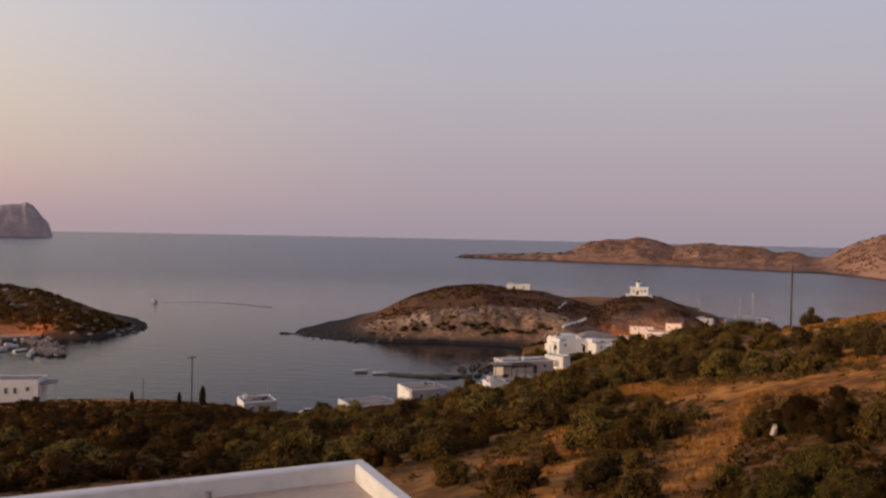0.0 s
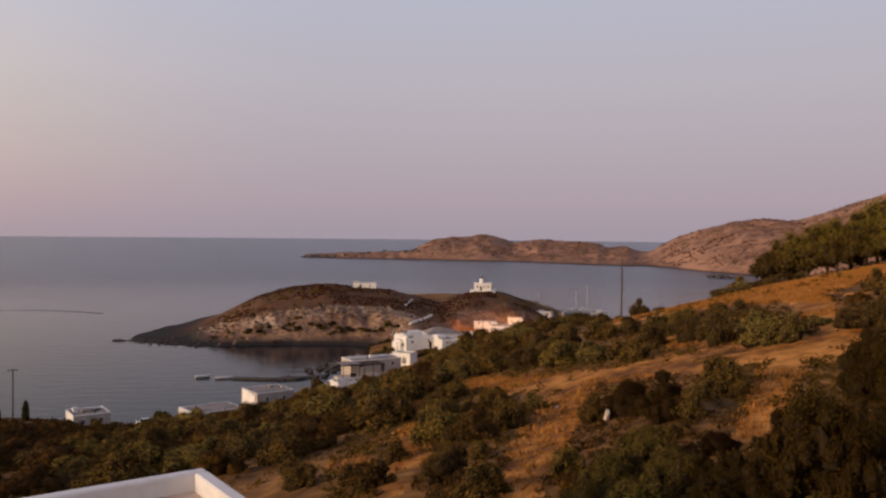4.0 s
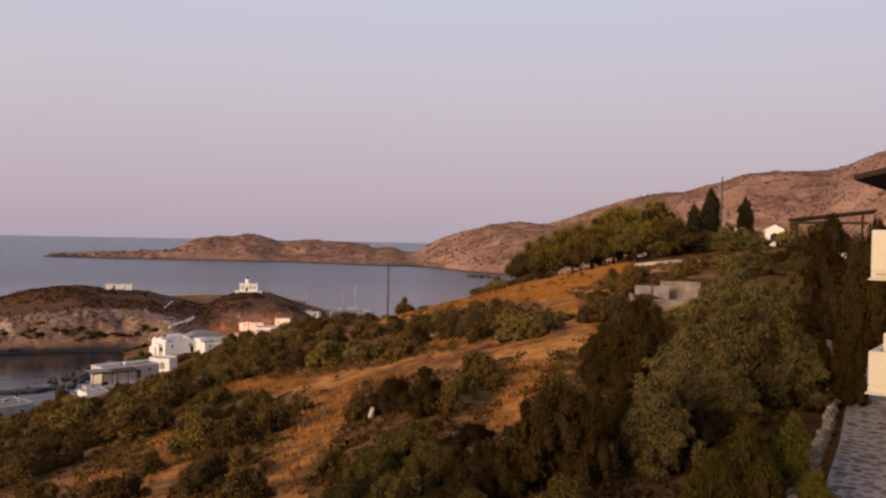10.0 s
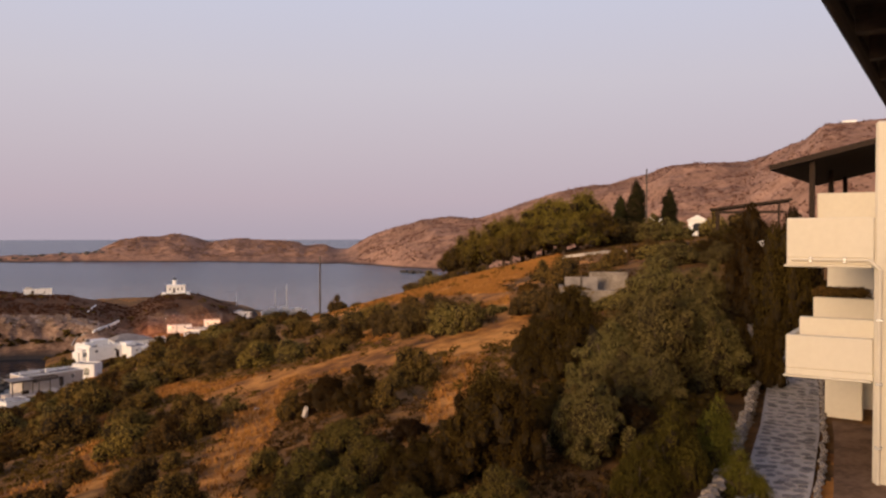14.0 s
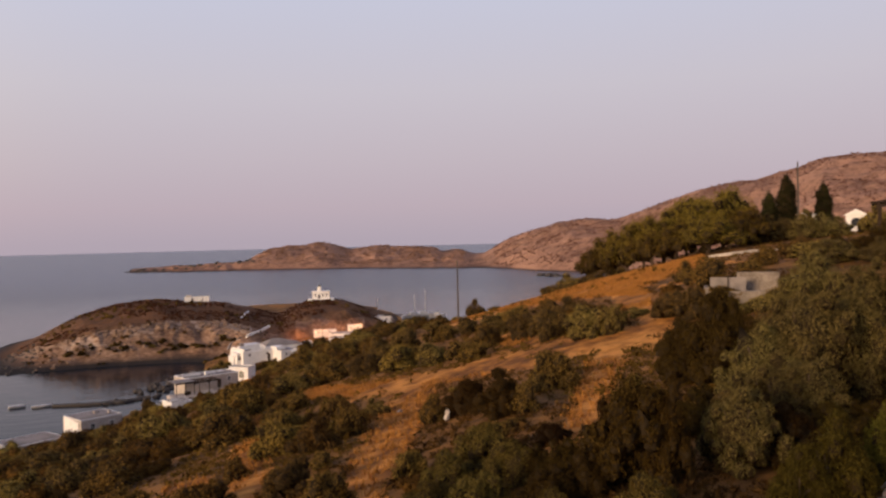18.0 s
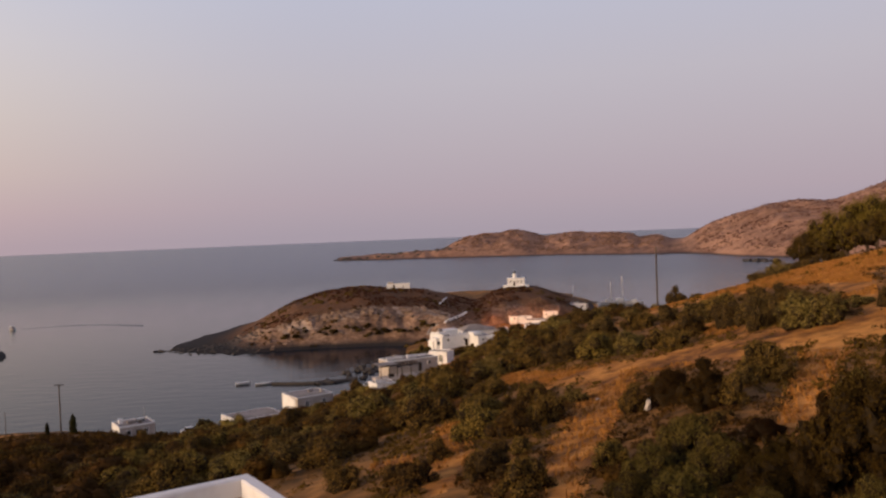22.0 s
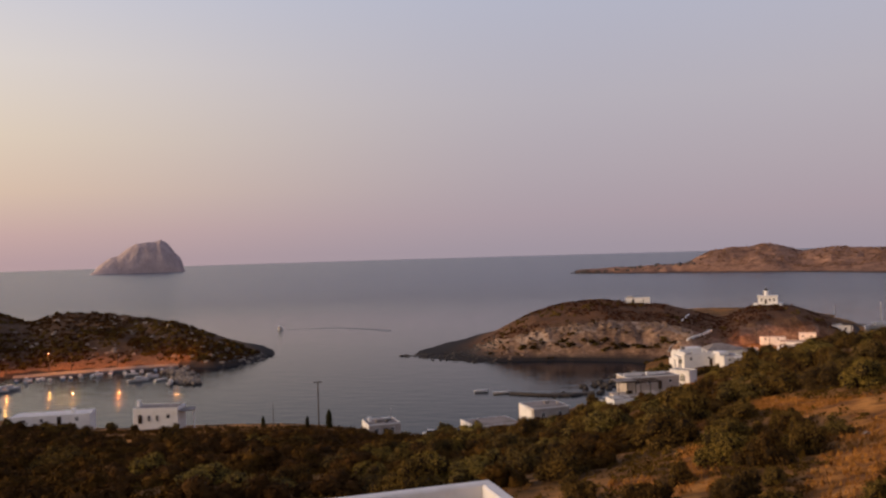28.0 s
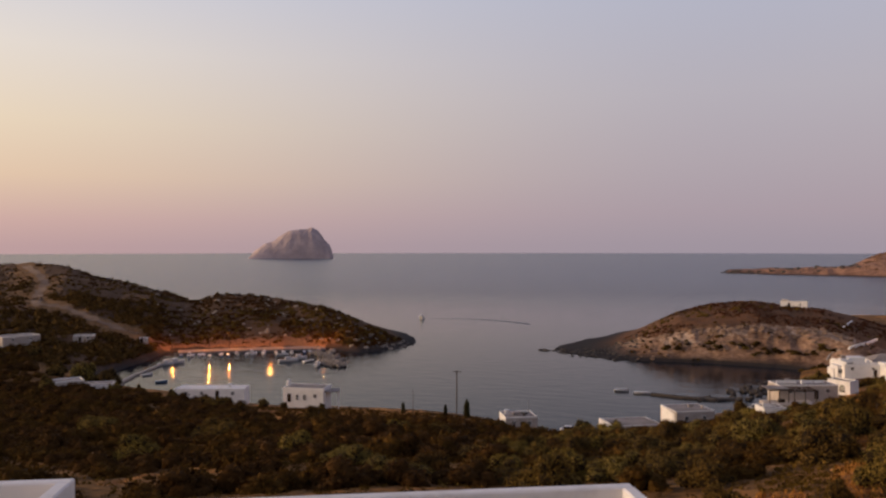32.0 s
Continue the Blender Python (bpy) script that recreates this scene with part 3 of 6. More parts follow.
def hill_z(name, p):
    """A hill's height under a point."""
    b, foot, crest = HILLS[name][:3]
    az, r = math.degrees(math.atan2(p.x, p.y)), math.hypot(p.x, p.y)
    f, c = np.interp(az, b, foot), np.interp(az, b, crest)
    return float(hill_shape(name, np.array(az), np.array((r - f) / (c - f)))[0])


def on_hill_el(name, az, el):
    """The point of a hill's seaward face that shows from the house at that height angle."""
    for u in np.linspace(0.02, 1, 200):
        z, r = hill_shape(name, np.array(float(az)), np.array(float(u)))
        if math.degrees(math.atan2(float(z) - EYE, float(r))) >= el:
            break
    return polar(az, float(r), float(z))


# the cliff's upper edge, and the dirt track down the harbour hill: bearing and height angle from the house
SEAM = ((-8.73, -7.4), (-7.43, -7.23), (-5.76, -6.65), (-4.06, -6.22), (-1.24, -5.77), (1.31, -5.35), (3.16, -5.21), (6.97, -5.3), (9.28, -5.91), (10.84, -6.52), (12.42, -6.89))
TRACK = ((-45.4, -1.25), (-44.6, -1.85), (-44.3, -2.4), (-44.7, -3.1), (-44.8, -3.7), (-43.2, -3.9), (-41.7, -4.65), (-40.2, -5.35), (-38.7, -5.8))


def seam_el(az):
    return np.interp(az, [a for a, _ in SEAM], [e for _, e in SEAM])


def cliff_below(az, el, mid):
    under = seam_el(az) + 0.4 * fbm(az / 0.5, el / 0.3, 4, 14) - el
    ledge = (under < 0.42 + 1.6 * fbm(az / 0.8, el / 0.5, 4, 19)) & (az > -6.5) & (az < 9)
    lane = (az > 12.0) & (az < 16.8) & (el < -5.5 + 0.5 * fbm(az / 0.6, el / 0.3, 4, 23))
    return np.where(lane, 1, np.where((under < 0) | (az > 12.0), 0, np.where(ledge, 2, 1)))


def bare_by_track(az, el, mid):
    worn = near_line(az, el, [(a, e, 0.5) for a, e in TRACK])
    patch = 1 - np.hypot((az + 45.0) / 1.6, (el + 2.6) / 1.0)
    return np.maximum(worn, patch) + 1.6 * fbm(mid[:, 0] / 14, mid[:, 1] / 14, 4, 71) > 0


hill("headland_east", M_HEAD, [
    (-11.4, 327, 333, -1), (-10.9, 322, 332, -0.4), (-9.7, 310, 332, 0.2), (-8.7, 304, 333, 0.4), (-7.4, 298, 338, 0.8), (-6.4, 296, 345, 1.3), (-5.75, 296, 350, 2.1), (-4.9, 298, 356, 3.7), (-4.1, 300, 360, 6.0), (-3.4, 301, 364, 8.6), (-1.7, 302, 375, 13.1), (0.3, 302, 385, 16.1),
    (3.1, 300, 390, 17.3), (4.7, 298, 390, 15.8), (7.1, 292, 390, 14.2), (9, 285, 390, 11.3), (10.9, 285, 388, 8.2), (12.4, 325, 398, 12.4), (13.7, 340, 402, 13.6),
    (15.2, 346, 402, 12.7), (17.5, 362, 400, 7.4), (18.6, 370, 395, 2.6), (19.6, 385, 395, -1)],
    1.9, 90, 2.2, 8, "brown scrub headland with pale rock cliffs over the cove", "headland", 0.08, 90, cliff=0.5, other=(M_CLIFF, M_LEDGE), where=cliff_below)
hill("headland_west", M_HEAD_DARK, [
    (-70, 250, 640, 36), (-47, 250, 620, 29.5), (-45.3, 262, 600, 31.3), (-43.3, 270, 560, 30), (-41, 272, 520, 23.9), (-38.6, 300, 480, 20.4), (-36.8, 332, 460, 17.4), (-35, 335, 430, 13.6),
    (-33.7, 335, 430, 17.7), (-30.8, 335, 415, 17.3), (-28.5, 335, 400, 14.7), (-26.2, 330, 385, 12.9), (-24.2, 315, 365, 8.5), (-22.8, 318, 356, 5.6), (-21.97, 321, 352, 3.4), (-21.2, 325, 350, 1.5), (-20.4, 331, 350, 0.5), (-19.8, 338, 350, -0.1), (-19.4, 345, 350, -1.2)],
    1.25, 90, 2.0, 12, "dark scrub-covered rocky headland round the small harbour", "headland", 0.1, 80, other=(M_TRACKSIDE,), where=bare_by_track)
hill("far_coast", M_FAR, [
    (0.9, 1318, 1325, -2), (1.5, 1295, 1335, 2.5), (3.2, 1268, 1330, 4.3), (4.0, 1255, 1330, 7.4), (5.1, 1243, 1330, 7), (6.3, 1243, 1330, 9.5), (7.8, 1250, 1335, 9), (8.6, 1250, 1340, 12), (9.4, 1245, 1350, 20), (10.2, 1240, 1380, 29), (11.4, 1225, 1420, 34),
    (12.6, 1210, 1420, 35.5), (13.6, 1200, 1420, 40), (14.6, 1190, 1420, 37), (15.8, 1180, 1420, 27.5), (17.4, 1160, 1430, 30), (19, 1140, 1430, 30.5), (21.8, 1105, 1440, 29), (22.3, 1100, 1440, 20.5), (23.7, 1085, 1440, 22), (24.5, 1075, 1440, 13),
    (25.3, 1065, 1400, 15), (26.9, 1050, 1300, 36), (28.9, 972, 1250, 47.8), (30.8, 930, 1250, 59), (32.7, 900, 1250, 64), (35, 850, 1250, 66.4),
    (40, 750, 1200, 99), (45, 650, 1200, 120), (47.7, 600, 1150, 135.5), (52.8, 550, 1100, 131.5), (55.9, 500, 1000, 143.4), (57.2, 500, 950, 155.6), (80, 480, 950, 160)],
    1.5, 300, 7.0, 45, "bare reddish-brown hills along the far shore of the bay", "coast", 0.1, 70, 0.2)
hill("islet", M_ISLET_HAZED, [
    (-31.75, 2810, 2840, -3), (-31.5, 2800, 2870, 8), (-31.23, 2798, 2890, 25), (-30.9, 2798, 2890, 38), (-30.46, 2798, 2900, 53), (-30.0, 2798, 2900, 60), (-29.5, 2798, 2900, 78), (-28.85, 2798, 2900, 95), (-28.15, 2798, 2900, 102), (-27.6, 2798, 2900, 101),
    (-27.3, 2798, 2900, 106), (-26.85, 2798, 2900, 94), (-26.5, 2798, 2890, 72), (-26.3, 2798, 2890, 56), (-26.05, 2798, 2880, 46), (-25.9, 2800, 2870, 22), (-25.78, 2810, 2840, -3)],
    2.4, 200, 6.0, 30, "steep bare rock islet out at sea", "islet", 0.04, 60, 0.06)

# ---------------------------------------------------------------- plants


def leaf_cloud(rng, lobes, count, leaf, slim=0.45, droop=0.3, inner=0.55):
    """Leaves as slim triangles over the skins of lobes (x, y, z, rx, ry, rz), with lumpy cores inside."""
    lobes = np.array(lobes, float)
    weight = lobes[:, 3] * lobes[:, 4] + lobes[:, 4] * lobes[:, 5]
    pick = rng.choice(len(lobes), count, p=weight / weight.sum())
    d = rng.normal(size=(count, 3))
    d /= np.linalg.norm(d, axis=1)[:, None]
    d[:, 2] = np.where(d[:, 2] < -0.35, -d[:, 2], d[:, 2])
    depth = 1 - np.abs(rng.normal(0, 0.2, count)) + rng.normal(0, 0.06, count)
    c = lobes[pick, :3] + d * lobes[pick, 3:] * depth[:, None]
    face = d + rng.normal(0, 0.38, (count, 3))
    axis = np.cross(face, rng.normal(size=(count, 3)))
    axis /= np.linalg.norm(axis, axis=1)[:, None] + 1e-6
    axis = axis + 0.45 * d + rng.normal(0, 0.2, (count, 3))
    axis[:, 2] -= droop * rng.random(count)
    axis /= np.linalg.norm(axis, axis=1)[:, None]
    side = np.cross(axis, face)
    side /= np.linalg.norm(side, axis=1)[:, None] + 1e-6
    size = leaf * rng.uniform(0.6, 1.5, count)[:, None]
    v = np.stack([c - side * size * slim, c + side * size * slim, c + axis * size * 1.6], 1).reshape(-1, 3)
    f = np.arange(count * 3).reshape(-1, 3)
    vs, fs, base = [v], [f], len(v)
    bm = bmesh.new()
    bmesh.ops.create_icosphere(bm, subdivisions=2, radius=1)
    bm.verts.ensure_lookup_table()
    sv = np.array([x.co for x in bm.verts])
    sf = np.array([[x.index for x in q.verts] for q in bm.faces])
    bm.free()
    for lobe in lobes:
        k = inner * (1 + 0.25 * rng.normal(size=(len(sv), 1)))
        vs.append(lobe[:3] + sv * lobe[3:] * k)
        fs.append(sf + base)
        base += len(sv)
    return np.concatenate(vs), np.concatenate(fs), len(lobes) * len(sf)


def dome_lobes(rng, n, spread, h, size):
    """Lobes heaped into an uneven mound of about unit radius."""
    out = [(rng.normal(0, 0.05), rng.normal(0, 0.05), h * 0.3, 0.82 * spread, 0.78 * spread, h * 0.62)]
    for i in range(n):
        a, q = rng.uniform(0, 2 * math.pi), math.sqrt(rng.random()) * spread
        s = size * rng.uniform(0.65, 1.25)
        z = h * (1 - 0.7 * (q / spread) ** 2) * rng.uniform(0.2, 1.0)
        out.append((q * math.cos(a), q * math.sin(a), z, s, s * rng.uniform(0.8, 1.2), s * rng.uniform(0.7, 1.0)))
    return out


def limbs(bm, rng, top, n, spread, r):
    for i in range(n):
        a = 2 * math.pi * i / n + rng.uniform(-0.4, 0.4)
        q = spread * rng.uniform(0.5, 1.0)
        add_rod(bm, (0, 0, top * rng.uniform(0.05, 0.5)), (q * math.cos(a), q * math.sin(a), top * rng.uniform(0.8, 1.25)), r, r * 0.35, 6)
    return bm


PLANTS = {}


def plant_kind(key, name, seeds, leaves, leaf, material, label, lobes, stem, category="bush", slim=0.45, inner=0.55, droop=0.3):
    """Masters of one kind of plant, about a metre in radius, built below the sea bed of the far side and copied from there."""
    for s in range(seeds):
        rng = np.random.default_rng(hash_name(key) + s)
        ob = thing(name, pose(0, 0, 0), label, category)
        stem_bm = stem(rng)
        part("stem" if category == "bush" else "trunk", stem_bm, M_BARK, ob)
        v, f, k = leaf_cloud(rng, lobes(rng), leaves, leaf, slim, droop, inner)
        crown = new("crown", raw_mesh("crown", v, f, material, cores=k, core_material=M_CORE_SHADE))
        crown.parent = ob
        PLANTS.setdefault(key, []).append(ob)


def hash_name(s):
    return sum((i + 1) * ord(c) for i, c in enumerate(s))


def bush_stem(rng):
    return limbs(bmesh.new(), rng, 0.5, 5, 0.5, 0.06)


def tree_stem(rng):
    bm = rod((0, 0, -0.3), (0.05, 0.03, 0.7), 0.11, 0.08)
    return limbs(bm, rng, 0.9, 6, 0.6, 0.05)


def pine_stem(rng):
    bm = rod((0, 0, -0.2), (0.14, 0.05, 0.8), 0.042, 0.03)
    return limbs(bm, rng, 0.8, 8, 0.6, 0.03)


SCRUB = "dark evergreen shrub on the dry slope"
plant_kind("scrub", "shrub", 4, 4200, 0.04, M_PLANT, SCRUB, lambda g: dome_lobes(g, 18, 0.8, 0.8, 0.26), bush_stem, inner=0.68)
plant_kind("scrub_near", "shrub", 3, 15000, 0.03, M_PLANT_SHADED, "dense dark evergreen shrub beside the path", lambda g: dome_lobes(g, 34, 0.85, 1.15, 0.21), bush_stem, inner=0.72)
plant_kind("brown", "shrub", 2, 15000, 0.03, M_BROWN_SHADED, "rounded shrub with browned foliage on the slope", lambda g: dome_lobes(g, 30, 0.8, 1.3, 0.23), bush_stem, inner=0.72)
plant_kind("olive", "olive_shrub", 3, 5200, 0.038, M_OLIVE, "grey-green wild olive shrub on the slope", lambda g: dome_lobes(g, 20, 0.8, 0.85, 0.25), bush_stem, slim=0.3, inner=0.68)
plant_kind("olive_low", "olive_shrub", 2, 12000, 0.032, M_OLIVE_LOW_SHADED, "grey-green wild olive shrub below the terrace", lambda g: dome_lobes(g, 24, 0.8, 0.9, 0.23), bush_stem, slim=0.3, inner=0.7)
plant_kind("olive_near", "olive_tree", 3, 20000, 0.034, M_OLIVE_SHADED, "grey-green olive tree with an uneven crown", lambda g: dome_lobes(g, 46, 0.92, 1.45, 0.19), tree_stem, "tree", slim=0.22, inner=0.7)
plant_kind("pine", "pine_tree", 3, 9000, 0.03, M_PINE, "broad umbrella pine with a green crown and bare trunk", lambda g: [(x, y, 0.3 + 0.8 * z, a, b, c * 0.9) for x, y, z, a, b, c in dome_lobes(g, 46, 1.0, 0.95, 0.23)], pine_stem, "tree", slim=0.25, inner=0.5)
plant_kind("cypress", "cypress_tree", 2, 5000, 0.028, M_CYPRESS, "tall narrow dark cypress tree", lambda g: [(g.normal(0, 0.02), g.normal(0, 0.02), 0.14 + 0.85 * i / 11, w, w, 0.13) for i, w in ((k, 0.15 * (1 - (k / 11.6) ** 5) + 0.015) for k in range(12))], lambda g: rod((0, 0, -0.1), (0, 0, 0.9), 0.03, 0.01), "tree", slim=0.3, inner=0.75)
plant_kind("broom", "broom_shrub", 2, 9000, 0.05, M_BROOM, "feathery yellow-green shrub beside the stone path", lambda g: dome_lobes(g, 16, 0.75, 0.95, 0.32), bush_stem, slim=0.14, inner=0.4, droop=1.0)
MASTERS = [ob for obs in PLANTS.values() for ob in obs]
BUSHES = []
pr = random.Random(7)


def plant(key, p, size, tall=1.0, group="scrub on the hillside"):
    """A copy of one of a kind's masters, standing a little sunk in the ground at p."""
    src = pr.choice(PLANTS[key])
    ob = copy_thing(src, Matrix.Translation((p.x, p.y, p.z - 0.06 * size)) @ Matrix.Rotation(pr.uniform(0, 6.28), 4, "Z") @ Matrix.Diagonal((size, size, size * tall, 1)))
    tagged(ob, group=group)
    BUSHES.append((p.x, p.y, size))
    return ob


def plant_rows(key, rows, tall=1.0, group="scrub on the hillside"):
    """rows: bearing, distance, radius and, where it differs from its like, how tall it is drawn out."""
    for az, r, size, *own in rows:
        plant(key, ground_at(az, r), size * (1.06 if own else 1.0), own[0] if own else tall * pr.uniform(0.9, 1.15), group)


# gaps in the scrub; several only keep houses and a car in view
OPEN_SPOTS = ((-9.7, 163, 1.4, 14), (-11.8, 157, 2.6, 11), (8.7, 206, 0.9, 9), (-4.5, 166, 1.6, 5), (4.0, 182, 1.1, 7), (-20, 58, 3, 8), (-25, 50, 2.5, 5), (-15, 110, 2, 8), (-30, 120, 2.5, 10))


def CLEAR(az, r):
    return any(((az - a) / da) ** 2 + ((r - d) / dr) ** 2 < 1 for a, d, da, dr in OPEN_SPOTS)


def CYPRESS(p, h):
    return plant("cypress", p, h, 1.0, "cypresses")


plant_rows("olive", [(27.9, 55.8, 1.47, 1.35), (30.0, 52.0, 1.61, 1.32), (32.3, 47.6, 1.48, 1.32), (34.0, 47.0, 1.08, 1.63), (25.8, 65.6, 1.62, 1.1), (24.0, 74.5, 1.47, 1.18), (35.8, 51.7, 1.02, 0.65), (21.5, 54.1, 1.6, 1.0), (16.6, 59.8, 1.97, 0.94), (12.2, 62.8, 2.07, 1.02), (19.6, 75.1, 1.98, 1.08), (28.6, 33.3, 0.66, 1.31), (17.5, 40.0, 0.72, 1.31), (6.8, 50.5, 1.84, 1.07), (11.5, 25.9, 1.04, 1.24), (39.2, 46.9, 1.53, 1.26), (37.6, 48.3, 0.95, 1.64), (34.5, 123.9, 2.68, 0.89), (-5.8, 45.8, 1.84, 0.98), (1.1, 57.0, 2.09, 0.89)])
plant_rows("olive", [(3.3, 63.9, 2.33, 1.07), (-21.6, 50.3, 2.51, 0.65), (-24.7, 60.2, 2.41, 0.72), (-15.2, 65.7, 2.42, 0.75), (-13.3, 45.8, 1.69, 0.71)])
plant_rows("scrub", [(24.0, 51.7, 1.53, 1.07), (19.1, 56.1, 1.84, 1.05), (14.4, 62.9, 1.87, 1.07), (10.0, 64.5, 1.92, 1.21), (22.0, 73.9, 1.7, 1.2), (17.2, 78.1, 2.06, 1.16), (14.8, 81.4, 2.41, 1.07), (12.4, 83.7, 2.48, 1.07), (29.9, 34.2, 1.12, 1.51), (31.3, 32.6, 0.56, 1.45), (27.9, 29.1, 0.68, 1.8), (21.4, 33.1, 0.71, 1.77), (15.7, 35.2, 1.01, 1.61), (14.7, 43.5, 0.87, 1.19), (10.7, 34.7, 1.32, 1.13), (13.2, 33.1, 1.16, 1.24), (8.6, 55.2, 1.74, 1.24), (10.7, 48.9, 1.3, 0.94), (19.5, 24.5, 0.73, 1.34), (13.8, 23.2, 0.94, 1.23)])
plant_rows("scrub", [(7.8, 31.2, 0.63, 1.4), (5.6, 27.4, 1.11, 1.05), (40.5, 59.1, 2.01, 1.16), (39.1, 70.3, 1.38, 1.26), (44.1, 70.0, 1.38, 1.4), (46.2, 87.2, 2.27, 0.89), (-8.8, 71.7, 2.17, 1.03), (-0.1, 41.7, 1.54, 0.99), (-2.6, 84.0, 2.53, 1.03), (0.9, 31.5, 1.07, 1.13), (8.2, 58.4, 2.5, 1.03), (10.7, 43.9, 1.6, 0.92), (-19.2, 54.4, 1.83, 0.92), (-28.2, 73.2, 2.69, 0.84), (-33.4, 99.8, 3.6, 0.76), (-27.0, 138.7, 2.79, 1.05), (-21.2, 105.2, 3.16, 0.7), (-18.4, 105.9, 2.49, 0.9), (-32.3, 155.0, 3.6, 0.75)])
plant_rows("scrub", [(-34.1, 174.3, 3.49, 0.98), (-41.3, 111.2, 3.6, 0.76), (-38.7, 78.4, 3.13, 0.84), (-12.4, 82.9, 1.95, 1.02), (-10.1, 46.3, 1.56, 0.84)])
plant_rows("brown", [(24.0, 32.8, 1.03, 1.12), (26.2, 29.8, 1.13, 1.1), (29.8, 23.2, 0.62, 0.77), (35.4, 18.3, 1.2, 1.58), (33.4, 18.4, 0.56, 2.33), (37.6, 18.1, 0.61, 2.6)])
plant_rows("olive_low", [(25.1, 22.4, 1.04, 1.42), (22.7, 20.9, 0.91, 1.29), (27.0, 20.1, 0.81, 1.53), (21.3, 19.2, 0.91, 1.23), (24.8, 18.1, 0.97, 1.31), (36.3, 15.3, 0.77, 1.27), (33.1, 15.3, 0.62, 1.11), (38.6, 14.4, 0.63, 1.17), (29.5, 16.4, 0.72, 1.03)])
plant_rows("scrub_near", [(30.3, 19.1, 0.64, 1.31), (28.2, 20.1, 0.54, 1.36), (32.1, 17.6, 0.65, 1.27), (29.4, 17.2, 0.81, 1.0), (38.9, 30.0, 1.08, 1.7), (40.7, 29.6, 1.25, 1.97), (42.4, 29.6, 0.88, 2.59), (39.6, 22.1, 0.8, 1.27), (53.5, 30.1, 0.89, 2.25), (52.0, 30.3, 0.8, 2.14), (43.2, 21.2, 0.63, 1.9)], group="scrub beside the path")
plant_rows("olive_near", [(43.6, 27.0, 1.3, 1.2), (45.2, 28.5, 1.5, 1.4), (46.9, 27.5, 1.6, 1.45), (48.6, 29.0, 1.6, 1.5), (50.2, 28.8, 1.4, 1.3), (44.4, 23.0, 1.0, 1.3), (46.4, 23.5, 1.1, 1.2), (42.3, 19.5, 0.95, 1.45), (46.0, 36.0, 1.5, 1.1), (49.0, 37.0, 1.7, 1.15), (47.0, 44.7, 1.9, 1.1), (50.0, 45.6, 1.8, 1.0), (52.0, 44.1, 1.1, 0.9), (48.1, 65.4, 2.12, 0.6), (51.0, 64.1, 1.6, 0.7)], group="olive trees beside the path")
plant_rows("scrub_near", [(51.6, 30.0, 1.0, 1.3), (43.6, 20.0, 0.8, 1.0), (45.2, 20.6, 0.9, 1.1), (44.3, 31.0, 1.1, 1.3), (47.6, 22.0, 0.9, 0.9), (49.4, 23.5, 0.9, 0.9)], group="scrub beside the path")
plant_rows("broom", [(47.8, 17.9, 1.0, 1.75), (50.7, 19.4, 0.77, 2.19), (45.5, 16.9, 0.63, 1.91), (52.1, 18.0, 0.55, 1.75)])
plant_rows("olive", [(41.2, 46.5, 1.1, 0.9), (42.0, 48.2, 0.9, 0.65), (42.6, 46.5, 0.8, 0.8), (43.4, 48.4, 0.9, 0.6), (44.3, 47, 1.2, 1.0), (45.4, 49, 1.3, 1.1)])
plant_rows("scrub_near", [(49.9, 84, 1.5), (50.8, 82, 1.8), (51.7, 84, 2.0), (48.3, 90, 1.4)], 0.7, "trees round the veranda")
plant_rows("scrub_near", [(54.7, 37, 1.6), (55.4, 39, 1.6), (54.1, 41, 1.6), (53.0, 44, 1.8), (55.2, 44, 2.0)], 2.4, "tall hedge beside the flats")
plant_rows("olive", [(31.4, 112, 2.6), (30.2, 116, 2.2), (33.0, 108, 2.4), (24.4, 129, 2.2), (22.2, 112, 1.7), (19.9, 118, 2.6), (16.7, 94, 2.6), (18.2, 104, 2.4), (46.8, 70, 2.0)], 0.9)
plant_rows("olive_near", [(43.3, 118, 2.2, 1.1), (44.3, 117, 2.4, 1.1), (45.4, 118, 2.0, 1.1), (46.6, 116, 2.2, 1.2), (47.5, 117, 2.0, 1.1), (48.4, 118, 2.0, 0.9)], group="trees below the cypresses")
for az, r, size, top in ((33.0, 112, 2.6, 41.2), (34.0, 113, 3.2, 43.0), (35.2, 112, 3.6, 44.6), (36.3, 113, 3.4, 45.5), (37.6, 112, 4.6, 46.5), (39.2, 114, 4.4, 47.3), (40.3, 114, 5.0, 48.8), (41.5, 116, 4.8, 49.1), (42.6, 113, 3.6, 46.5), (40.6, 109, 4.4, 45.2), (38.4, 109, 4.2, 44.2), (36.8, 109, 3.4, 43.2), (41.9, 110, 3.0, 43.6)):
    p = ground_at(az, r)
    plant("pine", p, size, (top - p.z) / (1.3 * size), "pines on the ridge")
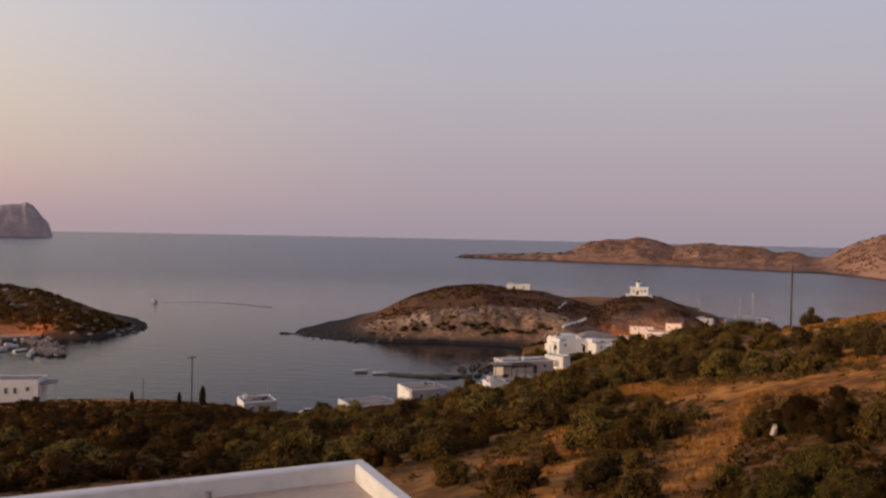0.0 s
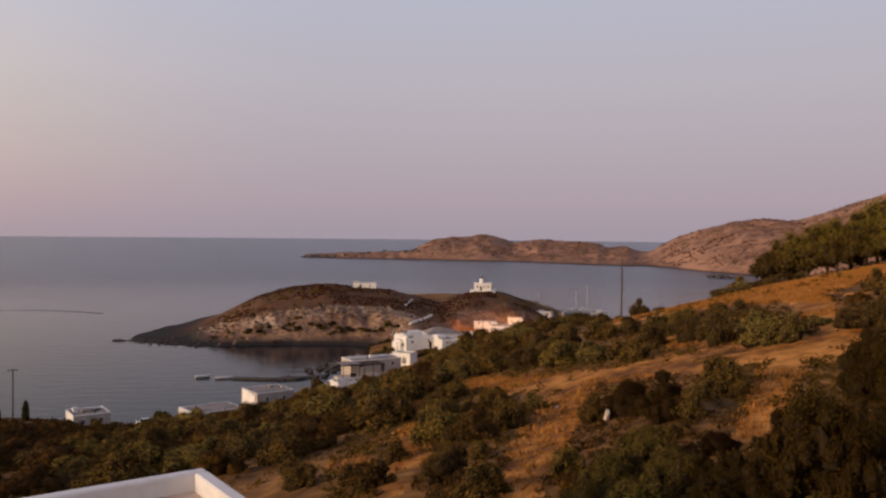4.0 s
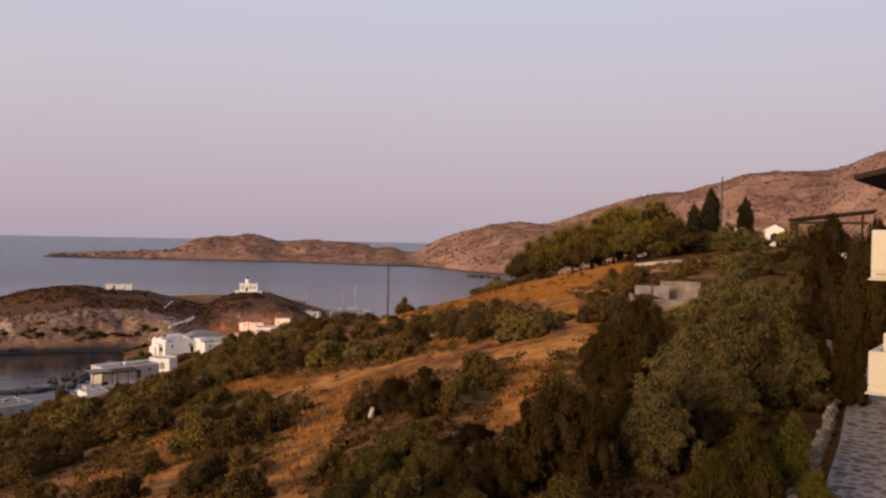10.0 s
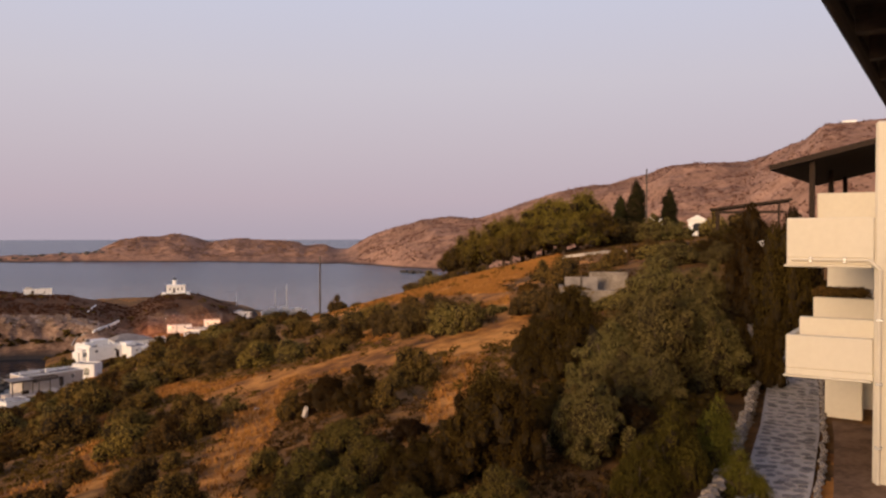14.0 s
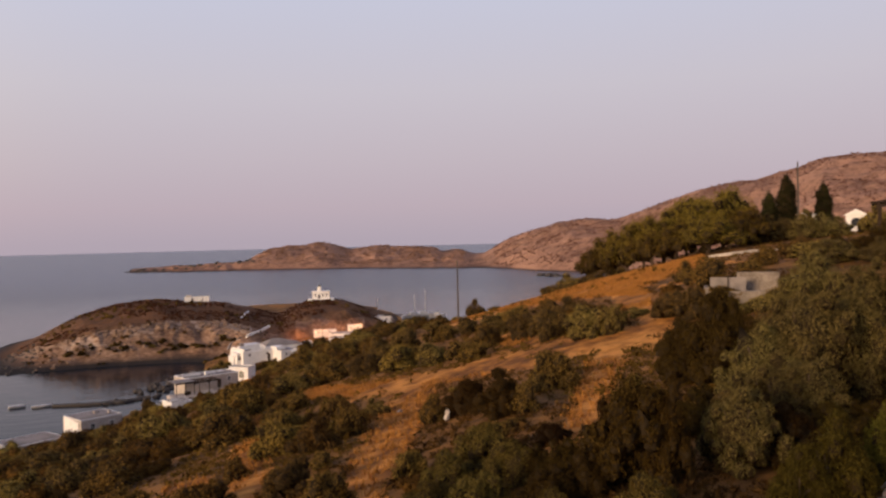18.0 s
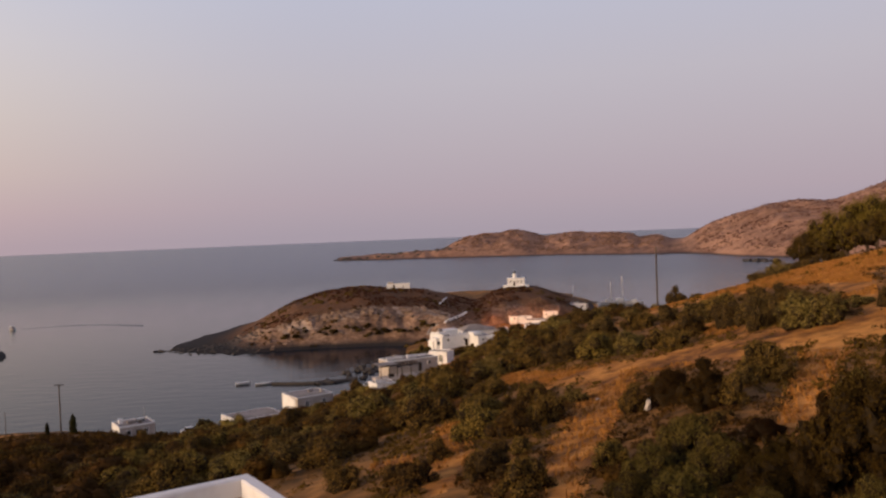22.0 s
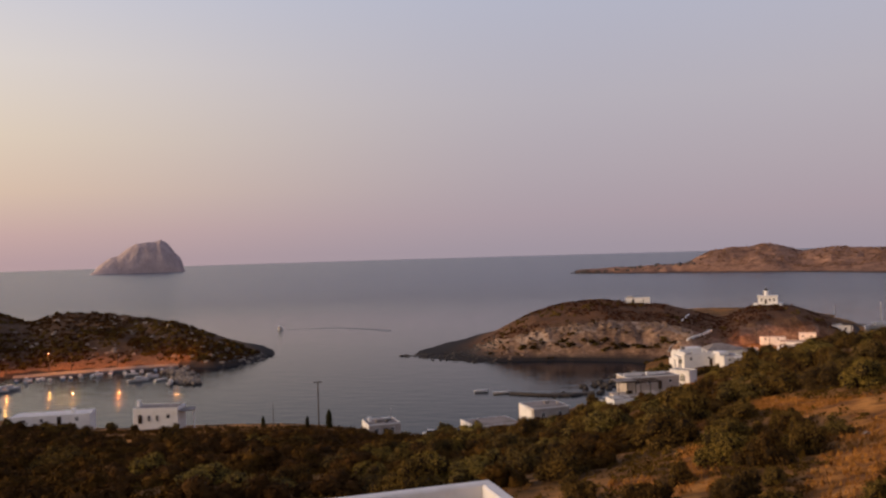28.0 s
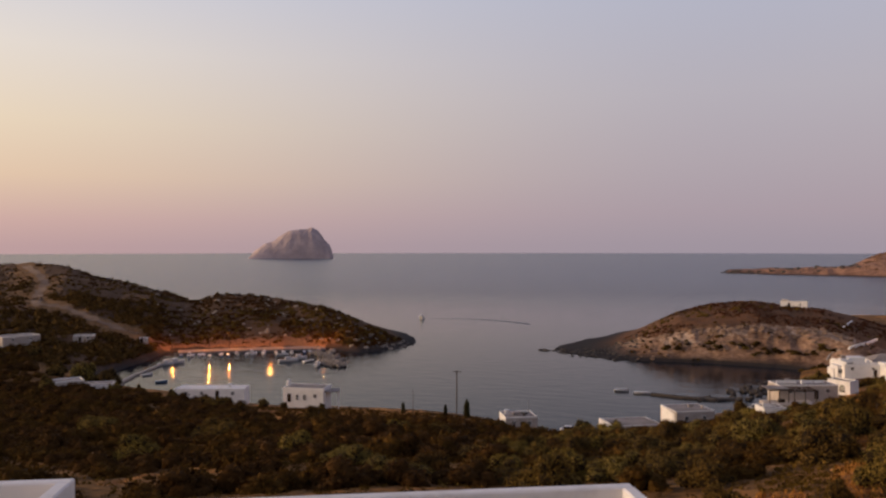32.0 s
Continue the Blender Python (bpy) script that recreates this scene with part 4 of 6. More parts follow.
plant_rows("olive", [(-8.3, 173, 2.5), (6.4, 246, 3.8), (6.9, 252, 3.9), (-42.0, 268, 5.0), (-40.6, 262, 4.0), (-43.6, 270, 3.4), (-41.5, 322, 3.0), (-42.8, 320, 2.6), (-38.0, 322, 2.4), (-44.9, 312, 3.2), (-39.4, 318, 3.0), (-44.2, 214, 2.6), (-42.0, 217, 2.2), (-40.2, 222, 2.4), (-38.6, 224, 2.2), (-36.6, 208, 1.8), (-30.6, 200, 1.7), (-36.0, 211, 1.5), (-34.5, 211, 1.4), (-33.0, 211, 1.5), (-29.2, 196, 1.2), (-26.6, 195, 1.2), (-5.76, 186, 1.9), (-3.3, 180, 1.4), (-10.9, 168, 1.3), (2.2, 205, 2.6), (12.7, 282, 3.4), (13.6, 284, 3.8), (14.3, 286, 3.2), (12.0, 276, 2.6), (16.6, 300, 3.2), (18.6, 300, 3.0), (24.6, 124, 2.2), (52.4, 130, 3.0), (50.6, 122, 2.6)], 1.45, "trees among the houses")


# random cover where the slope is thick with scrub: the nearer ones singly, the rest as one mass a kind
FAR_SPOTS = {"scrub": [], "olive": [], "brown": []}
COVER = []
for i in range(11000):
    az, r = pr.uniform(-62, 31), 26 + 172 * math.sqrt(pr.random())
    if i < 650:
        az, r = pr.uniform(4, 44), pr.uniform(17, 62)
    if i > 9000:
        az, r = pr.uniform(-62, -37.5), pr.uniform(185, 330)
    p = ground_at(az, r)
    dens = 0.72 + 2.0 * float(fbm(p.x / 26, p.y / 26, 3, 40))
    if az < 3 and r < 42:
        continue
    if az > 4 and r < 110:
        dens *= 0.3
    if p.z < (1.6 if az > -37 else 4) or pr.random() > dens or CLEAR(az, r) or in_lane(p.x, p.y) > -0.8 or (r > 172 and -33 < az < -2) or (r > 135 and -33 < az < -12 and i % 4):
        continue
    COVER.append((r, az, p, pr.uniform(0.35, 0.9) if az > 3 and r < 45 else (pr.triangular(0.7, 2.5, 1.3) if az > 4 else pr.triangular(0.9, 3.0, 1.7)) * (0.85 + r / 500)))
COVER.sort(key=lambda c: c[0])
CELLS = {}


def crowded(p, size):
    """Whether a plant of that size would stand mostly inside another."""
    i, j = int(p.x // 6), int(p.y // 6)
    return any((p.x - x) ** 2 + (p.y - y) ** 2 < (0.52 * (size + s)) ** 2 for a in (i - 1, i, i + 1) for b in (j - 1, j, j + 1) for x, y, s in CELLS.get((a, b), ()))


for x, y, s in BUSHES:
    CELLS.setdefault((int(x // 6), int(y // 6)), []).append((x, y, s))
singles = 0
for r, az, p, size in COVER:
    if crowded(p, size):
        continue
    CELLS.setdefault((int(p.x // 6), int(p.y // 6)), []).append((p.x, p.y, size))
    key = pr.choice(["scrub", "scrub", "brown", "brown", "brown", "scrub" if az < -12 else "olive"] if az < 4 else ["scrub", "scrub", "scrub", "olive", "brown"])
    if singles < 300 and key != "brown" and az > -14:
        singles += 1
        plant(key, p, size, pr.uniform(0.75, 1.1))
    else:
        FAR_SPOTS[key].append((p.x, p.y, p.z, size))


def joined_scrub(name, spots, material, label, leaves, leaf, seed):
    """Many plants nobody could count, as one mesh."""
    rng = np.random.default_rng(seed)
    moulds = [leaf_cloud(rng, dome_lobes(rng, 8, 0.72, 0.7, 0.38), leaves, leaf, inner=0.7) for k in range(5)]
    vs, fs, base = [], [], 0
    for i, (x, y, z, size) in enumerate(spots):
        v, f, _ = moulds[i % 5]
        c, s = math.cos(i * 1.7), math.sin(i * 1.7)
        k = rng.uniform(0.75, 1.05)
        vs.append(np.stack([x + size * (c * v[:, 0] - s * v[:, 1]), y + size * (s * v[:, 0] + c * v[:, 1]), z - 0.06 * size + size * k * v[:, 2]], 1))
        fs.append(f + base)
        base += len(v)
    return tagged(new(name, raw_mesh(name, np.concatenate(vs), np.concatenate(fs), material)), label, "scrub", kind="stuff")


joined_scrub("slope_scrub", FAR_SPOTS["scrub"], M_GARRIGUE, "thick dark scrub over the lower slope", 900, 0.075, 61)
joined_scrub("slope_olive_scrub", FAR_SPOTS["olive"], M_OLIVE, "grey-green bushes over the lower slope", 900, 0.075, 62)
joined_scrub("slope_brown_scrub", FAR_SPOTS["brown"], M_HEATHER, "browned low bushes over the slope", 900, 0.075, 63)


def low_clumps(name, spots, leaf, per, material, label, seed):
    """Low growth nobody could count, as one mesh. spots: x, y, z, size."""
    rng = np.random.default_rng(seed)
    n = len(spots)
    s = np.repeat(np.array(spots, float), per, 0)
    d = rng.normal(size=(n * per, 3))
    d /= np.linalg.norm(d, axis=1)[:, None]
    d[:, 2] = np.abs(d[:, 2])
    c = s[:, :3] + d * s[:, 3:4] * rng.uniform(0.4, 1.0, (n * per, 1)) * np.array([1, 1, 0.75])
    side = np.cross(d, rng.normal(size=(n * per, 3)))
    up = 0.5 * d + np.cross(d, side) + rng.normal(0, 0.3, (n * per, 3))
    w = (leaf * s[:, 3] * rng.uniform(0.6, 1.4, n * per))[:, None]
    v = np.stack([c - side * w * 0.5, c + side * w * 0.5, c + up * w], 1).reshape(-1, 3)
    ob = new(name, raw_mesh(name, v, np.arange(len(v)).reshape(-1, 3), material))
    return tagged(ob, label, "scrub", kind="stuff")


def hill_spots(name, n, az0, az1, u0, u1, s0, s1, seed, lump=0.0):
    rng = np.random.default_rng(seed)
    az, u = rng.uniform(az0, az1, n), rng.uniform(u0, u1, n)
    z, r = hill_shape(name, az, u)
    a = np.radians(az)
    x, y = r * np.sin(a), r * np.cos(a)
    el = np.degrees(np.arctan2(z - EYE, r))
    for (a0, e0), (a1, e1) in zip(TRACK[:-1], TRACK[1:]):
        t = np.clip(((az - a0) * (a1 - a0) + (el - e0) * (e1 - e0)) / ((a1 - a0) ** 2 + (e1 - e0) ** 2), 0, 1)
        z = np.where((name == "headland_west") & (np.hypot(az - a0 - t * (a1 - a0), el - e0 - t * (e1 - e0)) < 0.4), -9, z)
    keep = (z > 1.5) & (fbm(x / 18, y / 18, 3, seed) > lump)
    if name == "headland_east" and u0 > 0.3:
        keep &= cliff_below(az, el, None) == 0
    size = rng.uniform(s0, s1, n)
    return np.stack([x, y, z, size], 1)[keep]


low_clumps("headland_scrub", hill_spots("headland_east", 700, -6, 18, 0.5, 1.0, 0.3, 0.8, 5, 0.0), 0.5, 26, M_GARRIGUE, "low dark scrub over the headland", 1)
low_clumps("headland_heath", hill_spots("headland_east", 3600, -6, 18, 0.34, 1.0, 0.3, 0.6, 6, -0.1), 0.5, 18, M_RUST, "low rust-brown heath over the headland", 2)
low_clumps("cliff_scrub", hill_spots("headland_east", 130, -5, 10, 0.08, 0.35, 0.5, 1.1, 9, 0.03), 0.35, 60, M_GARRIGUE, "dark bushes growing between the pale cliff rocks", 3)
low_clumps("harbour_hill_scrub", hill_spots("headland_west", 2000, -52, -20.5, 0.12, 1.02, 0.6, 1.6, 11, -0.05), 0.28, 44, M_GARRIGUE, "dark scrub covering the harbour hill", 4)
low_clumps("valley_scrub", hill_spots("headland_west", 2600, -54, -37.5, 0.0, 0.62, 1.2, 3.0, 17, -0.12), 0.2, 70, M_GARRIGUE, "thick dark scrub over the foot of the harbour hill", 6)
low_clumps("harbour_hill_heath", hill_spots("headland_west", 4200, -52, -20.5, 0.1, 1.02, 0.5, 1.3, 13, -0.1), 0.28, 40, M_HEATHER, "brown heath covering the harbour hill", 5)

low_clumps("far_hill_scrub", hill_spots("far_coast", 9000, 26, 60, 0.1, 1.0, 0.8, 1.9, 25, -0.06), 0.4, 12, M_FARSCRUB_HAZED, "low brown scrub over the hills across the bay", 7)
low_clumps("far_isle_scrub", hill_spots("far_coast", 2600, 9.5, 24, 0.2, 1.0, 1.0, 2.2, 27, -0.06), 0.4, 12, M_FARSCRUB_HAZED, "low brown scrub over the long far headland", 8)

# low dry herbs between the bushes of the home slope
hr_ = np.random.default_rng(77)
ha, hd = np.radians(hr_.uniform(-58, 52, 15000)), 18 + 110 * np.sqrt(hr_.random(15000))
hx, hy = hd * np.sin(ha), hd * np.cos(ha)
na, nd = np.radians(hr_.uniform(3, 46, 9000)), hr_.uniform(16, 60, 9000)
hx, hy = np.concatenate([hx, nd * np.sin(na)]), np.concatenate([hy, nd * np.cos(na)])
patch = fbm(hx / 12, hy / 12, 3, 90)
hz_ = height(hx, hy)
hs = np.concatenate([hr_.uniform(0.15, 0.5, 15000), hr_.uniform(0.1, 0.32, 9000)])
bare = in_lane(hx, hy)
spots = np.stack([hx, hy, hz_ - 0.03, hs], 1)
low_clumps("dry_herbs", spots[(patch > 0.0) & ((bare < 0.1) | (hs > 0.42))], 0.2, 26, M_HEATHER, "low browned herbs in patches over the slope", 21)
low_clumps("low_scrub", spots[(patch < -0.03) & (bare < 0)], 0.2, 26, M_GARRIGUE, "low dark heath in patches over the slope", 22)
ha, hd = np.radians(hr_.uniform(-60, 4, 9000)), 45 + 150 * np.sqrt(hr_.random(9000))
hx, hy = hd * np.sin(ha), hd * np.cos(ha)
low_clumps("slope_heath", np.stack([hx, hy, height(hx, hy) - 0.05, hr_.uniform(0.3, 0.8, 9000)], 1), 0.3, 16, M_HEATHER, "low brown heath between the bushes of the lower slope", 23)

# dry grass on the open slope near the house
gr = np.random.default_rng(12)
ga, gd = np.radians(gr.uniform(2, 53, 90000)), 18 + 95 * np.sqrt(gr.random(90000))
gx, gy = gd * np.sin(ga), gd * np.cos(ga)
keep = (fbm(gx / 9, gy / 9, 3, 31) > -0.12) & (in_lane(gx, gy) > -0.15)
gx, gy = gx[keep], gy[keep]
gz = height(gx, gy)
gs = gr.uniform(0.1, 0.24, len(gx))
per = 5
c = np.repeat(np.stack([gx, gy, gz - 0.03], 1), per, 0) + gr.normal(0, 0.12, (len(gx) * per, 3)) * np.array([1, 1, 0.1])
s = np.repeat(gs, per)[:, None]
side = gr.normal(size=c.shape) * np.array([1, 1, 0])
tip = c + (gr.normal(0, 0.35, c.shape) * np.array([1, 1, 0]) + np.array([0, 0, 1])) * s
v = np.stack([c - side * 0.03, c + side * 0.03, tip], 1).reshape(-1, 3)
tagged(new("dry_grass", raw_mesh("dry_grass", v, np.arange(len(v)).reshape(-1, 3), M_GRASS)), "dry straw-coloured grass on the open slope", "grass", kind="stuff")

# ---------------------------------------------------------------- houses of the village


def arch_bm(w, h, depth, seg=10):
    """A round-headed slab, standing on z = 0, its face towards -y."""
    bm = bmesh.new()
    pts = [(-w / 2, 0), (w / 2, 0)] + [(w / 2 * math.cos(math.pi * i / seg), h - w / 2 + w / 2 * math.sin(math.pi * i / seg)) for i in range(seg + 1)]
    f = bm.faces.new([bm.verts.new((x, 0, z)) for x, z in pts])
    ext = bmesh.ops.extrude_face_region(bm, geom=[f])
    bmesh.ops.translate(bm, verts=[g for g in ext["geom"] if isinstance(g, bmesh.types.BMVert)], vec=(0, depth, 0))
    bmesh.ops.recalc_face_normals(bm, faces=bm.faces[:])
    return bm


def window_part(parent, x, y, z, w, h, face=0.0, shutter=None):
    """A framed window set in a wall that looks to -y (face turns it round the house's middle)."""
    turn = Matrix.Rotation(radians(face), 4, "Z")
    bm = bmesh.new()
    t = 0.09
    for cx, cz, sx, sz in ((0, h / 2 - t / 2, w, t), (0, t / 2 - h / 2, w, t), (w / 2 - t / 2, 0, t, h), (t / 2 - w / 2, 0, t, h), (0, 0, 0.05, h)):
        add_box(bm, cx, 0, cz, sx, 0.1, sz)
    win = part("window", bm, shutter or M_WHITE, parent)
    win.matrix_local = turn @ Matrix.Translation((x, y - 0.03, z))
    part("pane", box(0, 0.02, 0, w - t, 0.06, h - t), M_GLASS, win)
    return win


def door_part(parent, x, y, z, w=0.95, h=2.05, face=0.0, material=None):
    turn = Matrix.Rotation(radians(face), 4, "Z")
    bm = box(0, 0, h / 2, w, 0.1, h, bevel=0.01)
    for k in (0.3, 0.7):
        add_box(bm, 0, -0.06, h * k, w * 0.7, 0.03, h * 0.3)
    d = part("door", bm, material or M_WOOD, parent)
    d.matrix_local = turn @ Matrix.Translation((x, y - 0.03, z))
    part("handle", rod((w * 0.36, -0.12, 1.0), (w * 0.36, -0.05, 1.0), 0.03), M_METAL, d)
    return d


def house(name, az, r, z0, w, d, h, label, turn=0.0, windows=(), doors=(), arches=(), chimney=None, roof=None, rim=0.35, sink=4.0, group="houses of the village", category="house", wall=None):
    """A flat-roofed cube house; its front looks to the home hillside. windows: x, z, w, h, face."""
    p = polar(az, r, z0)
    ob = thing(name, pose(p.x, p.y, p.z, 0, 0, -az + turn), label, category, group)
    part("wall", box(0, d / 2, (h - sink) / 2, w, d, h + sink, bevel=0.06), wall or M_WHITE, ob)
    bm = bmesh.new()
    for cx, cy, sx, sy in ((0, 0.12, w, 0.24), (0, d - 0.12, w, 0.24), (w / 2 - 0.12, d / 2, 0.24, d - 0.48), (0.12 - w / 2, d / 2, 0.24, d - 0.48)):
        add_box(bm, cx, cy, h + rim / 2 + 0.003, sx, sy, rim, bevel=0.04)
    part("parapet", bm, M_WHITE, ob)
    part("roof", box(0, d / 2, h + 0.05, w - 0.5, d - 0.5, 0.1), roof or M_GREYROOF, ob)
    for x, z, ww, hh, face in windows:
        y = {0: 0, 90: -w / 2, -90: -w / 2}[face]
        win = window_part(ob, x, y, z, ww, hh, face)
        if face:
            win.matrix_local = Matrix.Translation((0, d / 2, 0)) @ win.matrix_local
    for x, face in doors:
        dr = door_part(ob, x, -w / 2 if face else 0, 0, face=face)
        if face:
            dr.matrix_local = Matrix.Translation((0, d / 2, 0)) @ dr.matrix_local
    for x, ww, hh, face in arches:
        # no opening is cut: a dark slab stands in for the arch's shade
        ar = part("archway", arch_bm(ww, hh, 0.3), M_GLASS, ob, "dark slab for the shade in a round arch")
        ar.matrix_local = (Matrix.Translation((0, d / 2, 0)) if face else Matrix()) @ Matrix.Rotation(radians(face), 4, "Z") @ Matrix.Translation((x, (-w / 2 if face else 0) - 0.04, 0))
    if chimney:
        x, y, ch = chimney
        c = part("chimney", box(x, y, h + ch / 2, 0.7, 0.7, ch, bevel=0.04), M_WHITE, ob)
        part("cap", box(x, y, h + ch + 0.06, 0.9, 0.9, 0.12, bevel=0.02), M_WHITE, c)
    return ob


def pergola(parent, x, y, z, w, d, h, cover=None):
    for sx in (-1, 0, 1):
        part("post", box(x + sx * (w / 2 - 0.15), y - d / 2 + 0.15, z + h / 2 - 1, 0.18, 0.18, h + 2, bevel=0.02), M_POLE, parent)
    bm = bmesh.new()
    add_box(bm, x, y - d / 2 + 0.15, z + h + 0.1, w + 0.3, 0.2, 0.2)
    for i in range(9):
        add_box(bm, x - w / 2 + i * w / 8, y, z + h + 0.28, 0.12, d + 0.4, 0.16)
    part("canopy", bm, M_WOOD, parent, "dark timber pergola canopy")
    if cover:
        part("cover", box(x, y, z + h + 0.41, w + 0.2, d + 0.3, 0.08), cover, parent, "reed cover")


def house_on(left, right, *args, **kw):
    """A house whose front runs from one ground point (bearing, distance) to another."""
    a, b = polar(*left), polar(*right)
    m = (a + b) / 2
    az = math.degrees(math.atan2(m.x, m.y))
    return house("house", az, m.length, args[0], (b - a).length, *args[1:], turn=math.degrees(math.atan2(b.y - a.y, b.x - a.x)) + az, **kw)


def roof_clutter(ob, spots):
    """Small things that stand on a flat roof: x, y, z, width, depth, height, name, material."""
    for x, y, z, w, d, h, name, m in spots:
        part(name, box(x, y, z + h / 2, w, d, h, bevel=0.03), m, ob)


def wedge(parent, name, x0, x1, y, t, z, h0, h1, material):
    """An upright wall whose top slopes from h0 to h1."""
    bm = bmesh.new()
    vs = [bm.verts.new(q) for yy in (y, y + t) for q in ((x0, yy, z), (x1, yy, z), (x1, yy, z + h1), (x0, yy, z + h0))]
    for f in ((0, 1, 2, 3), (7, 6, 5, 4), (0, 4, 5, 1), (1, 5, 6, 2), (2, 6, 7, 3), (3, 7, 4, 0)):
        bm.faces.new([vs[i] for i in f])
    return part(name, bm, material, parent)


# the small house with a cluttered roof and a low terrace wall
# dull front and white end wall: side light is painted into the walls
a_ = house_on((-13.65, 165), (-11.4, 166.5), 4.2, 6.5, 2.75, "small white house with a grey plastered front above the shore", windows=[(-1.6, 1.7, 0.9, 1.1, 0), (1.6, 1.7, 0.9, 1.1, 0), (0.3, 1.7, 0.8, 1.0, -90)], doors=[(0.2, 0)], chimney=(-2.2, 4.2, 0.8), rim=0.25, wall=M_DIM_PLASTER)
part("side_wall", box(-3.3, 3.25, 0.4, 0.08, 6.5, 5.2, bevel=0.02), M_WHITE, a_, "whitewashed end wall")
roof_clutter(a_, [(-0.4, 3.0, 2.85, 1.6, 1.2, 0.5, "water_tank", M_GREYROOF), (1.5, 4.0, 2.85, 1.4, 1.6, 0.35, "solar_panel", M_GLASS), (0.9, 1.6, 2.85, 0.5, 0.5, 0.7, "vent", M_POLE)])
part("aerial", rod((2.6, 5, 2.8), (2.6, 5, 5.4), 0.04, 0.03), M_METAL, a_)
part("terrace_wall", box(0.9, -4.0, 0.0, 7.5, 0.3, 2.6, bevel=0.04), M_DIM_PLASTER, a_, "low grey terrace wall")
# the long low house whose roof is seen from above
# front wall in the shaded tone, end wall in the lit one
b_ = house_on((-6.01, 171), (-2.9, 175.5), 2.4, 8, 2.2, "long low house with a worn brownish flat roof", windows=[(-3, 1.4, 1.0, 0.9, 0), (2.6, 1.4, 1.0, 0.9, 0)], doors=[(0, 0)], rim=0.1, roof=M_GREYROOF, wall=M_DIM_PLASTER)
part("side_wall", box(-5.4, 4, 0.9, 0.3, 8.1, 3.2, bevel=0.03), M_WHITE, b_, "whitewashed end wall")
# the house with the arched gable
# again the front is toned down for shade, the gable left white
c = house("house", -0.72, 178, 3.9, 8.6, 8, 3.3, "white house with an arched gable and grey flat roof", 26, [(-2, 1.9, 1.0, 1.2, 0), (2, 1.9, 1.0, 1.2, 0)], [], [(-1.5, 2.2, 2.4, -90)], rim=0.12, wall=M_DIM_PLASTER)
gw = wedge(c, "gable_wall", -3.2, 3.2, -0.14, 0.3, -2.4, 6.0, 5.2, M_WHITE)
gw.matrix_local = Matrix.Translation((-4.36, 4, 0)) @ Matrix.Rotation(radians(-90), 4, "Z")
roof_clutter(c, [(1.2, 5, 3.4, 1.1, 0.9, 0.45, "water_tank", M_GREYROOF), (3.0, 3, 3.4, 0.5, 0.5, 0.6, "vent", M_DIM_PLASTER)])
# the long house behind two pergolas
# this front, too, carries its shade in the plaster's colour
d = house_on((4.5, 206), (8.0, 212), 6.0, 6.5, 3.1, "long white house with pergola terraces above the cove", windows=[(-4.2, 1.9, 1.1, 1.2, 0), (-1, 1.9, 1.1, 1.2, 0), (4.5, 1.9, 1.0, 1.1, 0)], doors=[(1.8, 0)], roof=M_GREYROOF, rim=0.2, wall=M_DIM_PLASTER)
part("upper_parapet", box(-4.1, 3.0, 3.5, 4.8, 0.3, 0.8, bevel=0.04), M_WHITE, d)
roof_clutter(d, [(-3.2, 4.2, 3.2, 1.2, 0.9, 0.9, "water_tank", M_GREYROOF), (1.2, 3.0, 3.2, 2.4, 0.25, 0.55, "roof_wall", M_WHITE), (-0.6, 2.2, 3.2, 0.6, 0.6, 0.9, "chimney", M_WHITE), (4.0, 3.6, 3.2, 2.0, 0.25, 0.4, "roof_wall", M_WHITE)])
pergola(d, -8.7, -1.8, -0.2, 4.7, 4.6, 2.9, M_GREYROOF)
pergola(d, -3.2, -3.0, -0.2, 5.3, 4.6, 2.9)
part("terrace", box(-5.8, -2.4, -2.2, 11.5, 5.6, 4.0, bevel=0.06), M_DIM_PLASTER, d, "plastered terrace base")
part("table", box(-7.6, -2.6, 0.15, 1.4, 0.8, 0.75, bevel=0.02), M_WOOD, d)
# the tiny house with the sloping white parapet
e = house_on((3.6, 189), (4.95, 191), 3.9, 5.0, 2.8, "small white house with a sloping stair parapet", windows=[(-0.9, 1.6, 0.7, 1.1, 0), (0.2, 1.6, 0.5, 1.2, -90)], doors=[(0.9, 0)], rim=0.15)
wedge(e, "stair_parapet", -2.2, 0.6, 1.2, 0.3, 2.8, 1.15, 0.25, M_WHITE)
# the arcade below the big house
house_on((7.36, 229), (8.66, 226), 5.2, 4.0, 2.6, "white arcaded house with round archways", windows=[], doors=[], arches=[(-1.3, 1.5, 1.9, 0), (0.9, 1.5, 1.9, 0)], rim=0.35)
# the big stepped house and its neighbour
g = house_on((8.35, 259), (10.35, 263), 4.6, 10.4, 3.2, "large white two-storey house with stepped roof terraces", windows=[(-2.8, 2.2, 0.9, 1.0, 0), (3.0, 2.2, 0.9, 1.0, 0), (-3.4, 1.0, 0.9, 1.2, -90), (0.4, 1.0, 0.9, 1.2, -90)], doors=[(3.6, 0)], rim=0.3, roof=M_GREYROOF)
part("upper_block", box(1.2, 8.2, 3.9, 5.0, 4.0, 1.5, bevel=0.06), M_WHITE, g)
part("upper_block", box(-2.6, 6.6, 3.7, 2.2, 3.0, 1.0, bevel=0.06), M_WHITE, g)
wedge(g, "stair_wall", -4.6, 0.6, 4.2, 0.3, 3.2, 1.1, 0.4, M_WHITE)
wedge(g, "stair_wall", -1.6, 4.3, 1.8, 0.3, 3.2, 0.9, 0.4, M_WHITE)
